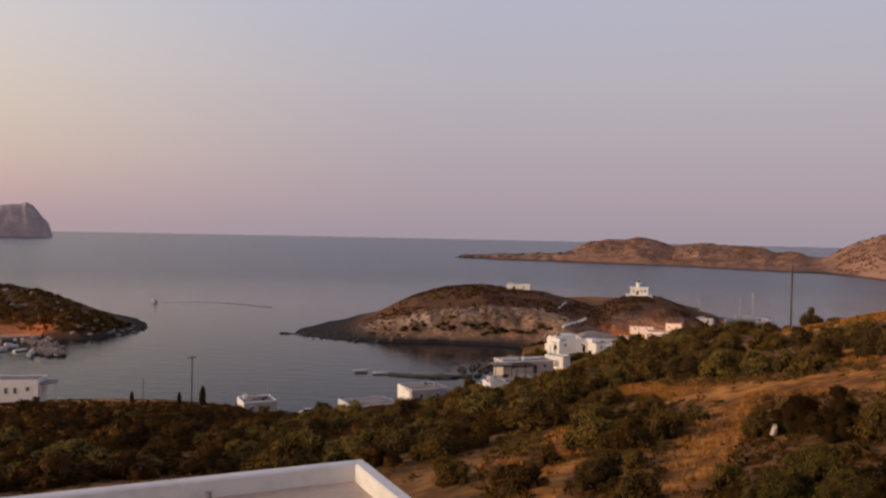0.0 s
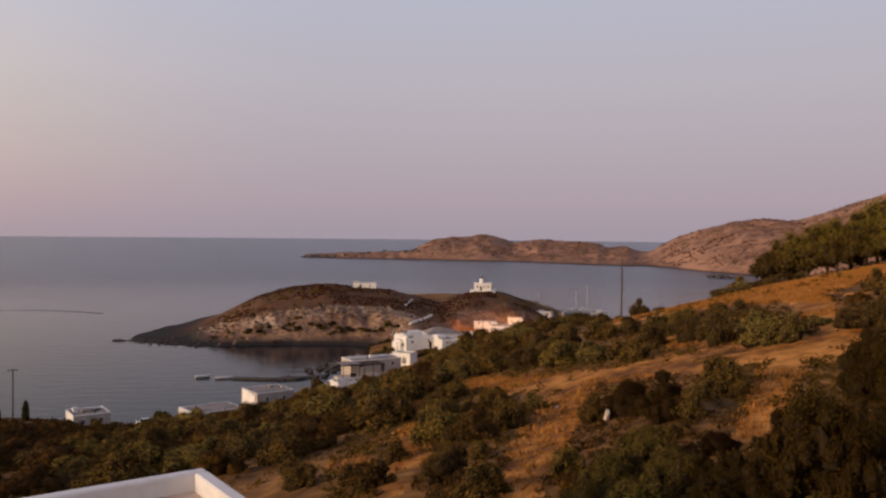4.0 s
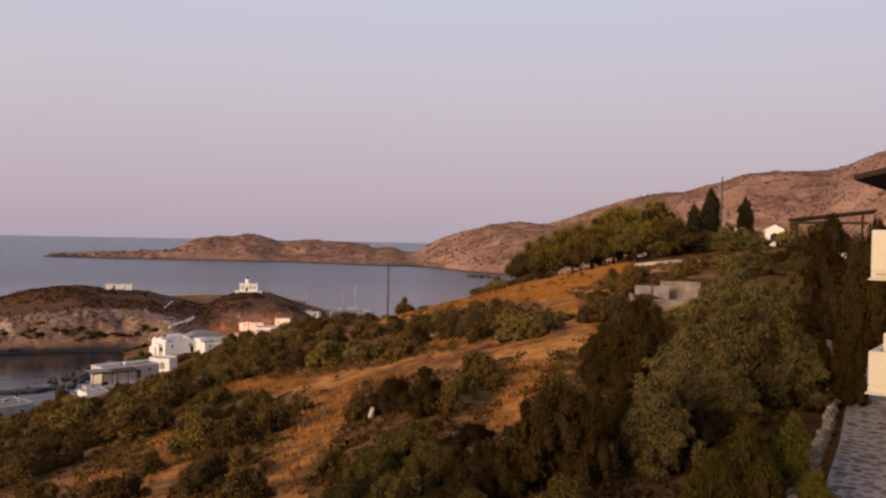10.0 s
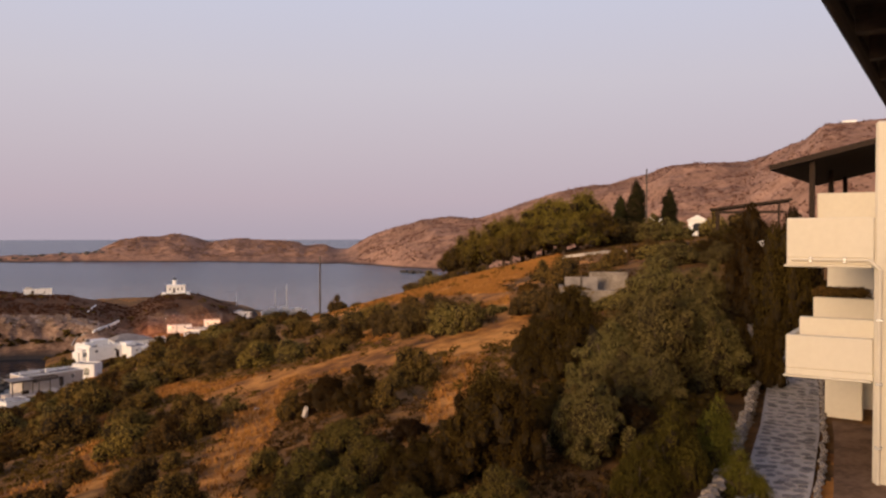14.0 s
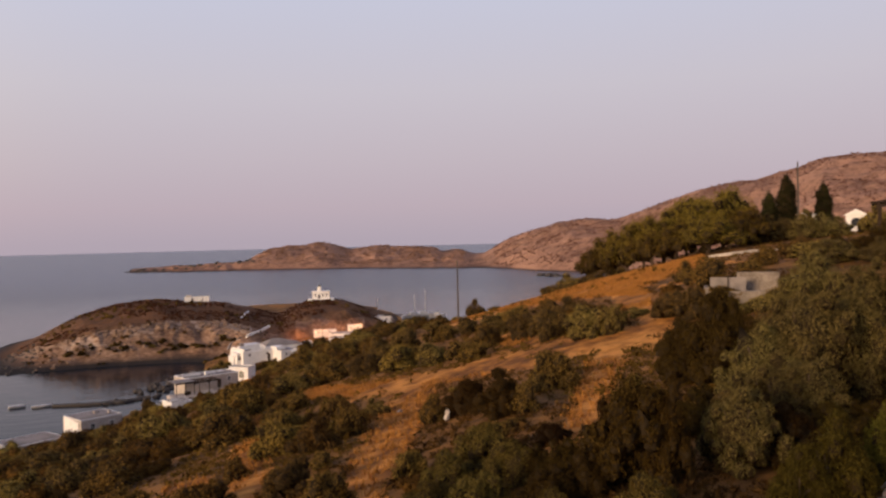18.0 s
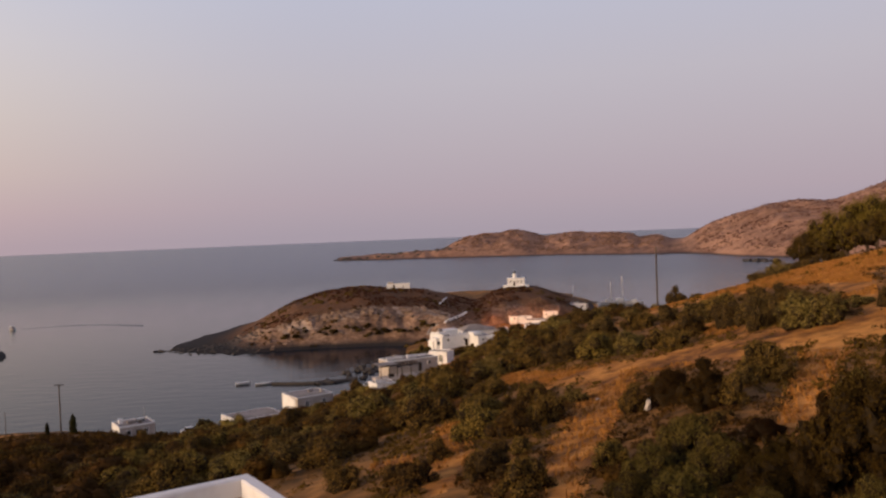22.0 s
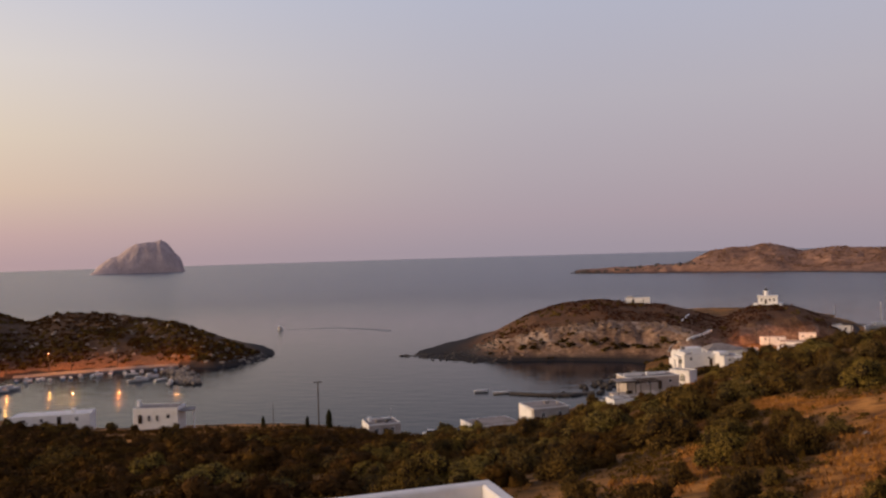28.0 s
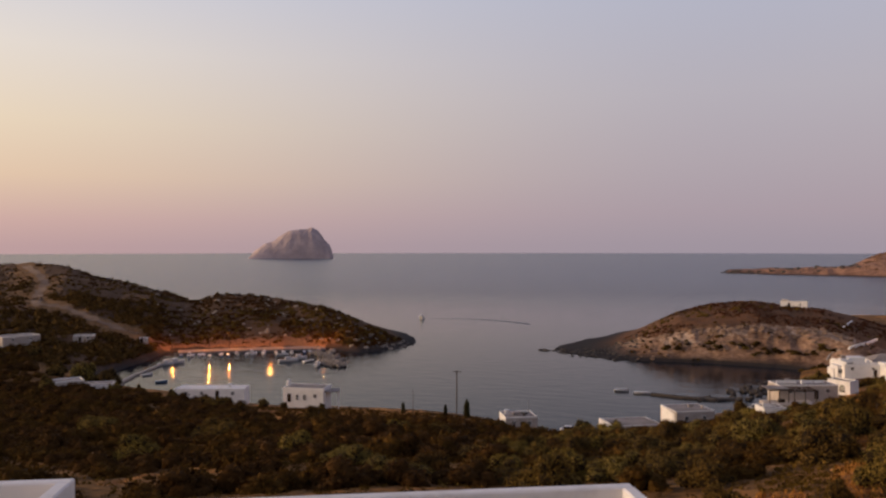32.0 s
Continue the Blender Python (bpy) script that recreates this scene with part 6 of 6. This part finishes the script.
rocks("hill_rocks", [(*on_hill("headland_west", pr.uniform(-38, -20.5), pr.uniform(0.2, 0.98)), pr.uniform(0.6, 1.7)) for i in range(110)], "grey rocks standing out of the harbour hill", "rocks")


def street_lamp(az, r, z0, h, bulb, group="street lamps round the harbour"):
    """A lamp whose bulb sits up in a hood, so that only the ground and the water see it."""
    p = polar(az, r, z0)
    ob = thing("street_lamp", pose(p.x, p.y, p.z, 0, 0, -az), "lit sodium street lamp on a metal pole", "street lamp", group)
    part("pole", rod((0, 0, -1), (0, 0, h), 0.12, 0.07), M_POLE, ob, "weathered grey pole")
    part("arm", rod((0, 0, h), (0, -2.2, h + 0.2), 0.06, 0.05), M_POLE, ob)
    bm = box(0, -2.4, h + 0.3, 1.0, 1.3, 0.06, bevel=0.01)
    for x, y, sx, sy in ((-0.48, -2.4, 0.04, 1.22), (0.48, -2.4, 0.04, 1.22), (0, -3.03, 0.92, 0.04), (0, -1.77, 0.92, 0.04)):
        add_box(bm, x, y, h + 0.2, sx, sy, 0.14)
    head = part("hood", bm, M_POLE, ob)
    part("bulb", rod((0, -2.65, h + 0.16), (0, -2.15, h + 0.16), 0.09), bulb, head, "glowing orange bulb")


for az in (-36.6, -34.2, -32.9, -30.15, -26.5):
    street_lamp(az, 340, 1.2, 6.8, M_LAMP)
    la = bpy.data.lights.new("lamp_light", "POINT")
    la.energy, la.color, la.shadow_soft_size = 1050, (1.0, 0.33, 0.07), 0.1
    new("lamp_light", la).location = polar(az, 337.6, 8.0)
# the lamps at 13.0 and 16.5 are added only to widen the glow
for az, r in ((13.0, 330), (13.79, 318), (15.47, 342), (16.5, 352), (17.3, 350)):
    q = ground_at(az, r)
    street_lamp(az, r, max(q.z, hill_z(HE, q)) - 0.1, 6.2, M_LAMP_PALE, "street lamps by the lighthouse hill")

# ---------------------------------------------------------------- poles, vehicles, trees


def power_pole(az, r, h, arms=1, label="weathered wooden power pole with a cross-arm", z=None, thick=0.13):
    p = ground_at(az, r)
    if z is not None:
        p.z = z
    ob = thing("power_pole", pose(p.x, p.y, p.z, 0, 0, -az), label, "power pole", "power poles")
    part("post", rod((0, 0, -1.0), (0, 0, h), thick, thick * 0.7), M_POLE, ob)
    for k in range(arms):
        arm = part("cross_arm", box(0, -0.12, h - 0.35 - 0.7 * k, 2.0, 0.12, 0.14, bevel=0.01), M_POLE, ob)
        for x in (-0.9, -0.45, 0.45, 0.9):
            part("insulator", rod((x, -0.12, h - 0.28 - 0.7 * k), (x, -0.12, h - 0.08 - 0.7 * k), 0.06, 0.04), M_GLASS, arm)
    return ob


def pole_to(az, r, el_top, **kw):
    p = ground_at(az, r)
    power_pole(az, r, EYE + r * math.tan(radians(el_top)) - p.z, **kw)


pole_to(-17.1, 188, -8.72, thick=0.17)
pole_to(-20.2, 196, -10.1, arms=0, label="thin bare wooden pole by the shore", thick=0.09)
pole_to(23.4, 126, -1.61, thick=0.15, arms=0, label="tall bare wooden power pole on the ridge")
pole_to(46.15, 118, 4.38, thick=0.14, arms=0, label="tall bare wooden power pole by the cypresses")


def car(az, r, turn, label, paint, l=4.0):
    p = ground_at(az, r)
    ob = thing("car", pose(p.x, p.y, p.z + 0.05, 0, 0, -az + turn), label, "car")
    bm = box(0, 0, 0.62, l, 1.65, 0.62, bevel=0.16)
    part("body", bm, paint, ob)
    part("cabin", box(-l * 0.05, 0, 1.15, l * 0.52, 1.4, 0.52, bevel=0.18), M_GLASS, ob, "dark glazed cabin")
    part("roof", box(-l * 0.05, 0, 1.42, l * 0.36, 1.2, 0.06, bevel=0.02), paint, ob)
    for x in (-l * 0.31, l * 0.31):
        for y in (-0.76, 0.76):
            wl = part("wheel", rod((x, y - 0.1, 0.31), (x, y + 0.1, 0.31), 0.31, None, 14), M_TYRE, ob)
            part("rim", rod((x, y - 0.11, 0.31), (x, y + 0.11, 0.31), 0.18, None, 10), M_METAL, wl)
    return ob


car(-9.2, 181, 8, "white parked car below the houses", M_HULL)
car(-3.6, 176, -70, "white parked car beside the arched house", M_HULL)
car(3.1, 214, 30, "pale parked car near the pergola house", M_HULL)

for az, r, h in ((-16.4, 186, 4.2), (-17.9, 187, 2.6), (-20.9, 190, 2.6), (44.45, 128, 7.0), (45.45, 126, 9.0), (47.7, 138, 8.0)):
    p = ground_at(az, r)
    CYPRESS(p, h)

# ---------------------------------------------------------------- the row of holiday flats beside and below the eye
ROW = pose(0, 0, 0, 0, 0, 25.2)     # x along the row, y out from its front


def flat(name, label, category="building", group="", x=0.0, y=0.0, z=0.0):
    return thing(name, ROW @ pose(x, y, z), label, category, group)


def slab(bm, x0, x1, y0, y1, z0, z1, bevel=0.02):
    return add_box(bm, (x0 + x1) / 2, (y0 + y1) / 2, (z0 + z1) / 2, x1 - x0, y1 - y0, z1 - z0, bevel=bevel)


def one(x0, x1, y0, y1, z0, z1, bevel=0.02):
    return slab(bmesh.new(), x0, x1, y0, y1, z0, z1, bevel)


# the flats across the path: end wall towards the eye, two balconies
f1 = flat("apartment_building", "cream plastered flats with two solid balconies", group="holiday flats", x=0.25, y=0.16)
part("wall", one(20, 28, -7, 1.62, 34.5, 44.45, 0.05), M_CREAM, f1)
part("roof", one(20.2, 27.8, -6.8, 1.4, 44.42, 44.5), M_GREYROOF, f1)
for z0, z1, x1, y1 in ((41.28, 42.35, 24.5, 3.42), (38.74, 39.66, 24.5, 3.42)):
    b = part("balcony", one(20.003, x1, 1.62, y1, z0, z0 + 0.16), M_CREAM, f1)
    part("side_parapet", one(20.0, 20.16, 1.625, y1, z0 + 0.16, z1), M_CREAM, b)
    part("front_parapet", one(20.16, x1 - 0.16, y1 - 0.16, y1, z0 + 0.16, z1), M_CREAM, b)
    part("far_parapet", one(x1 - 0.16, x1, 1.625, y1, z0 + 0.16, z1), M_CREAM, b)
    part("drip_edge", one(19.96, x1, 1.66, y1 + 0.05, z0 - 0.05, z0), M_CREAM, b)
bm = bmesh.new()
add_rod(bm, (19.93, 1.5, 36.3), (19.93, 1.5, 41.2), 0.045)
add_rod(bm, (19.93, 1.5, 41.2), (19.93, 1.72, 41.4), 0.045)
add_rod(bm, (19.93, 1.72, 41.4), (19.93, 3.3, 41.4), 0.035)
part("downpipe", bm, M_CREAM, f1)
for z in (37.3, 38.7, 40.1):
    part("pipe_clip", box(19.93, 1.5, z, 0.1, 0.14, 0.05), M_METAL, f1)
for y in (2.2, 2.9):
    part("pipe_clip", box(19.94, y, 41.4, 0.08, 0.05, 0.12), M_METAL, f1)
part("ground_wall", one(28.0, 28.3, 1.0, 3.5, 34.5, 38.6), M_CREAM, f1, "recessed ground floor wall")
part("step_parapet", one(20.7, 20.9, 1.62, 3.24, 38.72, 40.02), M_CREAM, f1)

# the next flats, set a little higher up the slope
f2 = flat("apartment_building", "cream flats with a dark timber veranda roof", group="holiday flats", x=0.25, y=0.16)
part("wall", one(27.5, 37, -7, 1.9, 35.5, 44.9, 0.05), M_CREAM, f2)
for z0, z1, y1 in ((42.35, 43.22, 3.75), (39.3, 40.32, 3.62)):
    b = part("balcony", one(27.0, 36, 1.9, y1, z0 - 0.16, z0), M_CREAM, f2)
    part("side_parapet", one(27.0, 27.16, 1.9, y1, z0, z1), M_CREAM, b)
    part("front_parapet", one(27.16, 36, y1 - 0.16, y1, z0, z1), M_CREAM, b)
part("lower_wall", one(28.2, 36, 1.9, 3.6, 35.5, 41.2), M_CREAM, f2)
ver = part("veranda_roof", box(31.2, 3.1, 44.45, 9.6, 3.9, 0.16), M_WOOD, f2, "dark timber veranda roof")
ver.matrix_local = Matrix.Translation((0, 3.1, 44.3)) @ Matrix.Rotation(radians(-13), 4, "X") @ Matrix.Translation((0, -3.1, -44.3))
for x in (26.8, 31, 35):
    part("post", one(x, x + 0.16, 3.8, 3.96, 42.3, 44.2), M_WOOD, f2)
for x in np.arange(26.8, 36, 0.9):
    o = part("rafter", box(float(x), 3.1, 44.3, 0.1, 4.0, 0.16), M_WOOD, f2)
    o.matrix_local = ver.matrix_local.copy()

pl = flat("planter", "cream planter box with dark trailing plants", "planter", x=0.25, y=0.16)
part("box", one(26.2, 26.75, 1.9, 3.72, 38.9, 40.1), M_CREAM, pl)
part("support", one(26.3, 26.7, 2.4, 3.4, 36.0, 38.9), M_CREAM, pl)
v, f, k = leaf_cloud(np.random.default_rng(3), [(26.45, 2.45 + 0.22 * i, 40.2, 0.3, 0.24, 0.2) for i in range(6)], 2500, 0.05, 0.3)
o = new("foliage", raw_mesh("foliage", v, f, M_PLANT, cores=k, core_material=M_CORE_SHADE))
o.parent = pl

# a dark veranda further along and white gate pillars
p = ground_at(52.3, 72)
f3 = thing("veranda", pose(p.x, p.y, 0, 0, 0, -52.3), "dark timber veranda at the end of the row", "veranda")
roof = part("roof", box(0.6, 2.5, 44.3, 6.4, 5.5, 0.18), M_WOOD, f3, "dark sloping timber roof")
roof.matrix_local = Matrix.Translation((0, 0, 44.3)) @ Matrix.Rotation(radians(-7), 4, "Y") @ Matrix.Translation((0, 0, -44.3))
for x, y in ((-2.0, 0), (0.4, 0), (2.8, 0), (-2.0, 4.8)):
    part("post", box(x, y, 41.9, 0.18, 0.18, 4.6 + 0.12 * x), M_WOOD, f3)
part("beam", box(0.5, 0, 43.75, 5.4, 0.16, 0.22), M_WOOD, f3)
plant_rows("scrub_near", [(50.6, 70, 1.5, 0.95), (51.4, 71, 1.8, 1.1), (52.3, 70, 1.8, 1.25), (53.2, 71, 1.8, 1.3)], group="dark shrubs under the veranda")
p = ground_at(53.0, 62)
gp = thing("gate_pillar", pose(p.x, p.y, p.z - 0.2, 0, 0, -53), "white rendered gate pillar with a meter box", "pillar")
gh = EYE + 62 * math.tan(radians(0.64)) - p.z + 0.2
part("shaft", box(0, 0, gh / 2, 0.7, 0.5, gh, bevel=0.03), M_WHITE, gp)
part("meter_box", box(0.5, -0.1, gh - 1.5, 0.45, 0.4, 0.5, bevel=0.02), M_WHITE, gp)

# our own roof edge and floor
home = flat("home_building", "dark timber eave over the balcony of the home flat", y=0.17)
eave = part("eave", one(-4, 9.6, -3.2, 0.55, 43.24, 43.42), M_WOOD, home, "dark boarded eave")
part("fascia", one(-4, 9.7, 0.55, 0.62, 43.18, 43.46), M_WOOD, home)
for x in np.arange(-3.6, 9.5, 0.8):
    part("rafter", one(float(x), float(x) + 0.1, -3.2, 0.5, 43.1, 43.24, 0.0), M_WOOD, home)
part("balcony_floor", one(-4, 4.0, -3.2, 0.5, 40.2, 40.4), M_SCREED, home)
part("back_wall", one(-4, 9.6, -3.5, -3.2, 34, 43.4), M_CREAM, home)
part("end_wall", one(9.6, 9.9, -3.5, -0.6, 34, 43.2), M_CREAM, home)
part("front_wall", one(-4, 4.0, 0.2, 0.5, 34, 40.2), M_CREAM, home)

# flat roofs of the lower flats
lo = flat("lower_building", "lower flats with a screeded roof and white parapets", group="lower flats", x=0.25, y=0.22)
part("wall", one(-4.6, 5.15, 3.5, 14.65, 31, 37.15, 0.0), M_CREAM, lo)
part("roof", one(-4.4, 4.95, 3.7, 14.45, 37.15, 37.27, 0.0), M_SCREED, lo)
part("far_parapet", one(-4.6, 5.15, 14.42, 14.68, 37.15, 37.6, 0.03), M_WHITE, lo)
part("side_parapet", one(4.9, 5.16, 3.5, 14.42, 37.15, 37.6, 0.03), M_WHITE, lo)
part("drain", rod((2.2, 14.3, 37.27), (2.2, 14.3, 37.42), 0.06), M_METAL, lo)
l2 = flat("lower_building", "neighbouring flats with a slightly higher white parapet", group="lower flats", x=0.0, y=0.3)
part("wall", one(-16, -4.85, 4.5, 15.6, 31, 37.3, 0.0), M_CREAM, l2)
part("roof", one(-15.8, -5.05, 4.7, 15.4, 37.3, 37.42, 0.0), M_SCREED, l2)
part("far_parapet", one(-16, -4.85, 15.36, 15.62, 37.3, 37.77, 0.03), M_WHITE, l2)
part("side_parapet", one(-5.11, -4.85, 4.5, 15.36, 37.3, 37.77, 0.03), M_WHITE, l2)

# ---------------------------------------------------------------- the stone path
PATH = [(9, 2.75), (14, 3.05), (19, 3.5), (24, 4.1), (30, 5.0), (36, 6.2), (41, 7.4)]


def path_at(t):
    """Middle of the path at a share of its length, and its direction, in the row's own axes."""
    k = min(int(t * (len(PATH) - 1)), len(PATH) - 2)
    f = t * (len(PATH) - 1) - k
    a, b = Vector((*PATH[k], 0)), Vector((*PATH[k + 1], 0))
    return a + (b - a) * f, (b - a).normalized()


def path_point(t, off, up=0.0):
    p, d = path_at(t)
    q = ROW @ (p + Vector((-d.y, d.x, 0)) * off)
    q.z = float(height(q.x, q.y)) + up
    return q


bm = bmesh.new()
prev = None
for i in range(61):
    half = 0.55 + 0.4 * i / 60
    row = [bm.verts.new(path_point(i / 60, o, u)) for o, u in ((-half, -0.3), (-half, 0.08), (half, 0.08), (half, -0.3))]
    if prev:
        for k in range(3):
            bm.faces.new((prev[k], prev[k + 1], row[k + 1], row[k]))
    prev = row
bmesh.ops.recalc_face_normals(bm, faces=bm.faces[:])
path = tagged(new("garden_path", bm_mesh("garden_path", bm, M_MORTAR)), "crazy-paved slate path with pale joints", "path", kind="structure")
path_thing = path
STONES = []
for k in range(6):
    g = random.Random(80 + k)
    bm = bmesh.new()
    n = g.choice((5, 6, 6, 7))
    ring = [(math.cos(2 * math.pi * i / n + g.uniform(-0.25, 0.25)) * g.uniform(0.8, 1.1), math.sin(2 * math.pi * i / n + g.uniform(-0.25, 0.25)) * g.uniform(0.8, 1.1)) for i in range(n)]
    top = [bm.verts.new((x * 0.93, y * 0.93, 0.5)) for x, y in ring]
    low = [bm.verts.new((x, y, -0.5)) for x, y in ring]
    bm.faces.new(top)
    for i in range(n):
        bm.faces.new((low[i], low[(i + 1) % n], top[(i + 1) % n], top[i]))
    bmesh.ops.recalc_face_normals(bm, faces=bm.faces[:])
    STONES.append(bm_mesh("paving_stone", bm, M_PAVER))
soil = bmesh.new()
prev = None
for i in range(31):
    a, b = path_point(i / 60 + 0.05, -1.1, 0.03), None
    p, d = path_at(i / 60 + 0.05)
    q = ROW @ Vector((p.x, 1.0, 0))
    q.z = float(height(q.x, q.y)) + 0.03
    row = [soil.verts.new(a), soil.verts.new((a + q) / 2 + Vector((0, 0, 0.03))), soil.verts.new(q)]
    if prev:
        for k in range(2):
            soil.faces.new((prev[k], prev[k + 1], row[k + 1], row[k]))
    prev = row
bmesh.ops.recalc_face_normals(soil, faces=soil.faces[:])
for fc in soil.faces:
    if fc.normal.z < 0:
        fc.normal_flip()
tagged(new("soil_bed", bm_mesh("soil_bed", soil, M_SOIL)), "bare brown soil strip below the flats", "soil", kind="structure")
for off0, lab in ((0.95, "low rough stone wall along the path"), (-0.72, "low stone kerb wall along the path")):
    ob = thing("stone_wall", pose(0, 0, 0), lab, "wall")
    for i in range(64):
        t = i / 64 + 0.004
        off = off0 + (0.35 if off0 > 0 else -0.3) * t
        p, d = path_at(t)
        yaw = 25.2 + math.degrees(math.atan2(d.y, d.x))
        for lv in range(2 if off0 > 0 else 1):
            o = new("stone", ROCKS[(i + lv) % 5])
            o.parent = ob
            q = path_point(t, off + pr.uniform(-0.05, 0.05), 0.08 + 0.22 * lv)
            o.matrix_local = Matrix.Translation(q) @ Matrix.Rotation(radians(yaw + pr.uniform(-12, 12)), 4, "Z") @ Matrix.Diagonal((0.3, 0.2, 0.16, 1) if off0 > 0 else (0.3, 0.11, 0.1, 1))

# the ruined hut, a pale boulder and loose stones on the slope
rp = ground_at(42.8, 50)
ru = thing("ruined_hut", pose(rp.x, rp.y, rp.z, 0, 0, -38), "low roofless grey block hut on the slope", "ruin")
part("front_wall", box(0, 0, 0.2, 4.4, 0.25, 1.0, bevel=0.03), M_STONE, ru)
part("back_wall", box(0.9, 2.2, 0.8, 2.4, 0.25, 1.8, bevel=0.03), M_STONE, ru)
part("side_wall", box(-2.08, 1.1, 0.35, 0.25, 2.0, 1.1, bevel=0.03), M_STONE, ru)
part("side_wall", box(2.08, 1.1, 0.5, 0.25, 2.0, 1.4, bevel=0.03), M_STONE, ru)
part("screen", box(-0.9, 0.9, 0.9, 2.0, 0.06, 1.1), M_GREYROOF, ru, "grey sheet-metal screen")
part("post", box(-0.9, 0.82, 0.9, 0.08, 0.08, 1.2), M_POLE, ru)
bp = ground_at(22.45, 32.5)
bo = thing("boulder", pose(bp.x, bp.y, bp.z + 0.2, 10, 0, 40), "pale upright boulder on the dry slope", "boulder")
part("stone", rock_bm(random.Random(9), 0.14, 2.6), M_PALE_ROCK, bo)
for i in range(46):
    az, r = pr.uniform(8, 40), pr.uniform(24, 90)
    if not CLEAR(az, r) and pr.random() < 0.6:
        continue
    p = ground_at(az, r)
    o = new("loose_stone", ROCKS[i % 5])
    s = pr.uniform(0.06, 0.17)
    o.matrix_world = Matrix.Translation((p.x, p.y, p.z + 0.05)) @ Matrix.Rotation(pr.uniform(0, 6), 4, "Z") @ Matrix.Diagonal((s, s * 1.2, s * 0.8, 1))
    tagged(o, "loose grey stone lying in dry grass", "stone", "stones on the slope")
pt = [ground_at(a, r) for a, r in ((40.5, 96), (42.0, 95), (43.5, 96), (45.0, 98))]
draped_wall("garden_wall", pt, 0.3, 0.3, M_MORTAR, "low pale garden wall below the pines", "wall")

# far houses up the hill
p = ground_at(49.5, 175)
fh = thing("house", pose(p.x, p.y, p.z, 0, 0, -49.5), "white gabled house among the trees on the ridge", "house")
hh = EYE + 175 * math.tan(radians(0.85)) - p.z
part("wall", box(0, 3, hh / 2 - 0.5, 3.6, 6, hh + 1), M_WHITE, fh)
bm = bmesh.new()
vs = [bm.verts.new(q) for q in ((-2.2, -0.3, hh), (2.2, -0.3, hh), (0, -0.3, hh + 1.2), (-2.2, 6.3, hh), (2.2, 6.3, hh), (0, 6.3, hh + 1.2))]
for q in ((0, 1, 2), (5, 4, 3), (0, 2, 5, 3), (1, 4, 5, 2), (0, 3, 4, 1)):
    bm.faces.new([vs[i] for i in q])
bmesh.ops.recalc_face_normals(bm, faces=bm.faces[:])
part("roof", bm, M_WHITE, fh)
# dark slab on the gable, painted shade in place of an open arch
ar = part("archway", arch_bm(1.8, 1.7, 0.2), M_GLASS, fh, "dark slab for the shade in a round arch")
ar.matrix_local = Matrix.Translation((0, -0.06, hh - 2.2))
cz, cr = hill_shape("far_coast", np.array(58.7), np.array(1.0))
house("chapel", 58.7, float(cr), float(cz) - 0.5, 14, 8, 4.5, "small white chapel on the hilltop", 0, [(-3, 2, 1.2, 1.5, 0)], [(2, 0)], rim=0.5, group="", category="chapel")
house("house", 46.9, 150, 42.0, 3.0, 3, 2.6, "tiny white shed behind the cypresses", 0, [(0.8, 1.4, 0.6, 0.7, 0)], [(-0.5, 0)], rim=0.2, group="")

# paving stones last
for i in range(80):
    t = (i + 0.5) / 80
    half = 0.5 + 0.38 * t
    cols = 4 if i % 2 else 5
    for j in range(cols):
        if t > 0.78 and j % 2:
            continue
        o = new("paving_stone", STONES[pr.randrange(6)])
        o.parent = path_thing
        off = (-1 + 2 * (j + 0.5) / cols) * half
        q = path_point(min(0.995, max(0.0, t + pr.uniform(-0.004, 0.004))), off + pr.uniform(-0.06, 0.06), 0.085)
        s = half / cols * pr.uniform(0.8, 1.12)
        p, d = path_at(t)
        yaw = 25.2 + math.degrees(math.atan2(d.y, d.x)) + pr.uniform(-25, 25)
        o.matrix_local = Matrix.Translation(q) @ Matrix.Rotation(radians(yaw), 4, "Z") @ Matrix.Diagonal((0.2 * pr.uniform(0.75, 1.15), s, 0.03, 1)) @ Matrix.Rotation(pr.uniform(0, 6.28), 4, "Z")

for ob in MASTERS:
    for o in (*ob.children_recursive, ob):
        bpy.data.objects.remove(o)
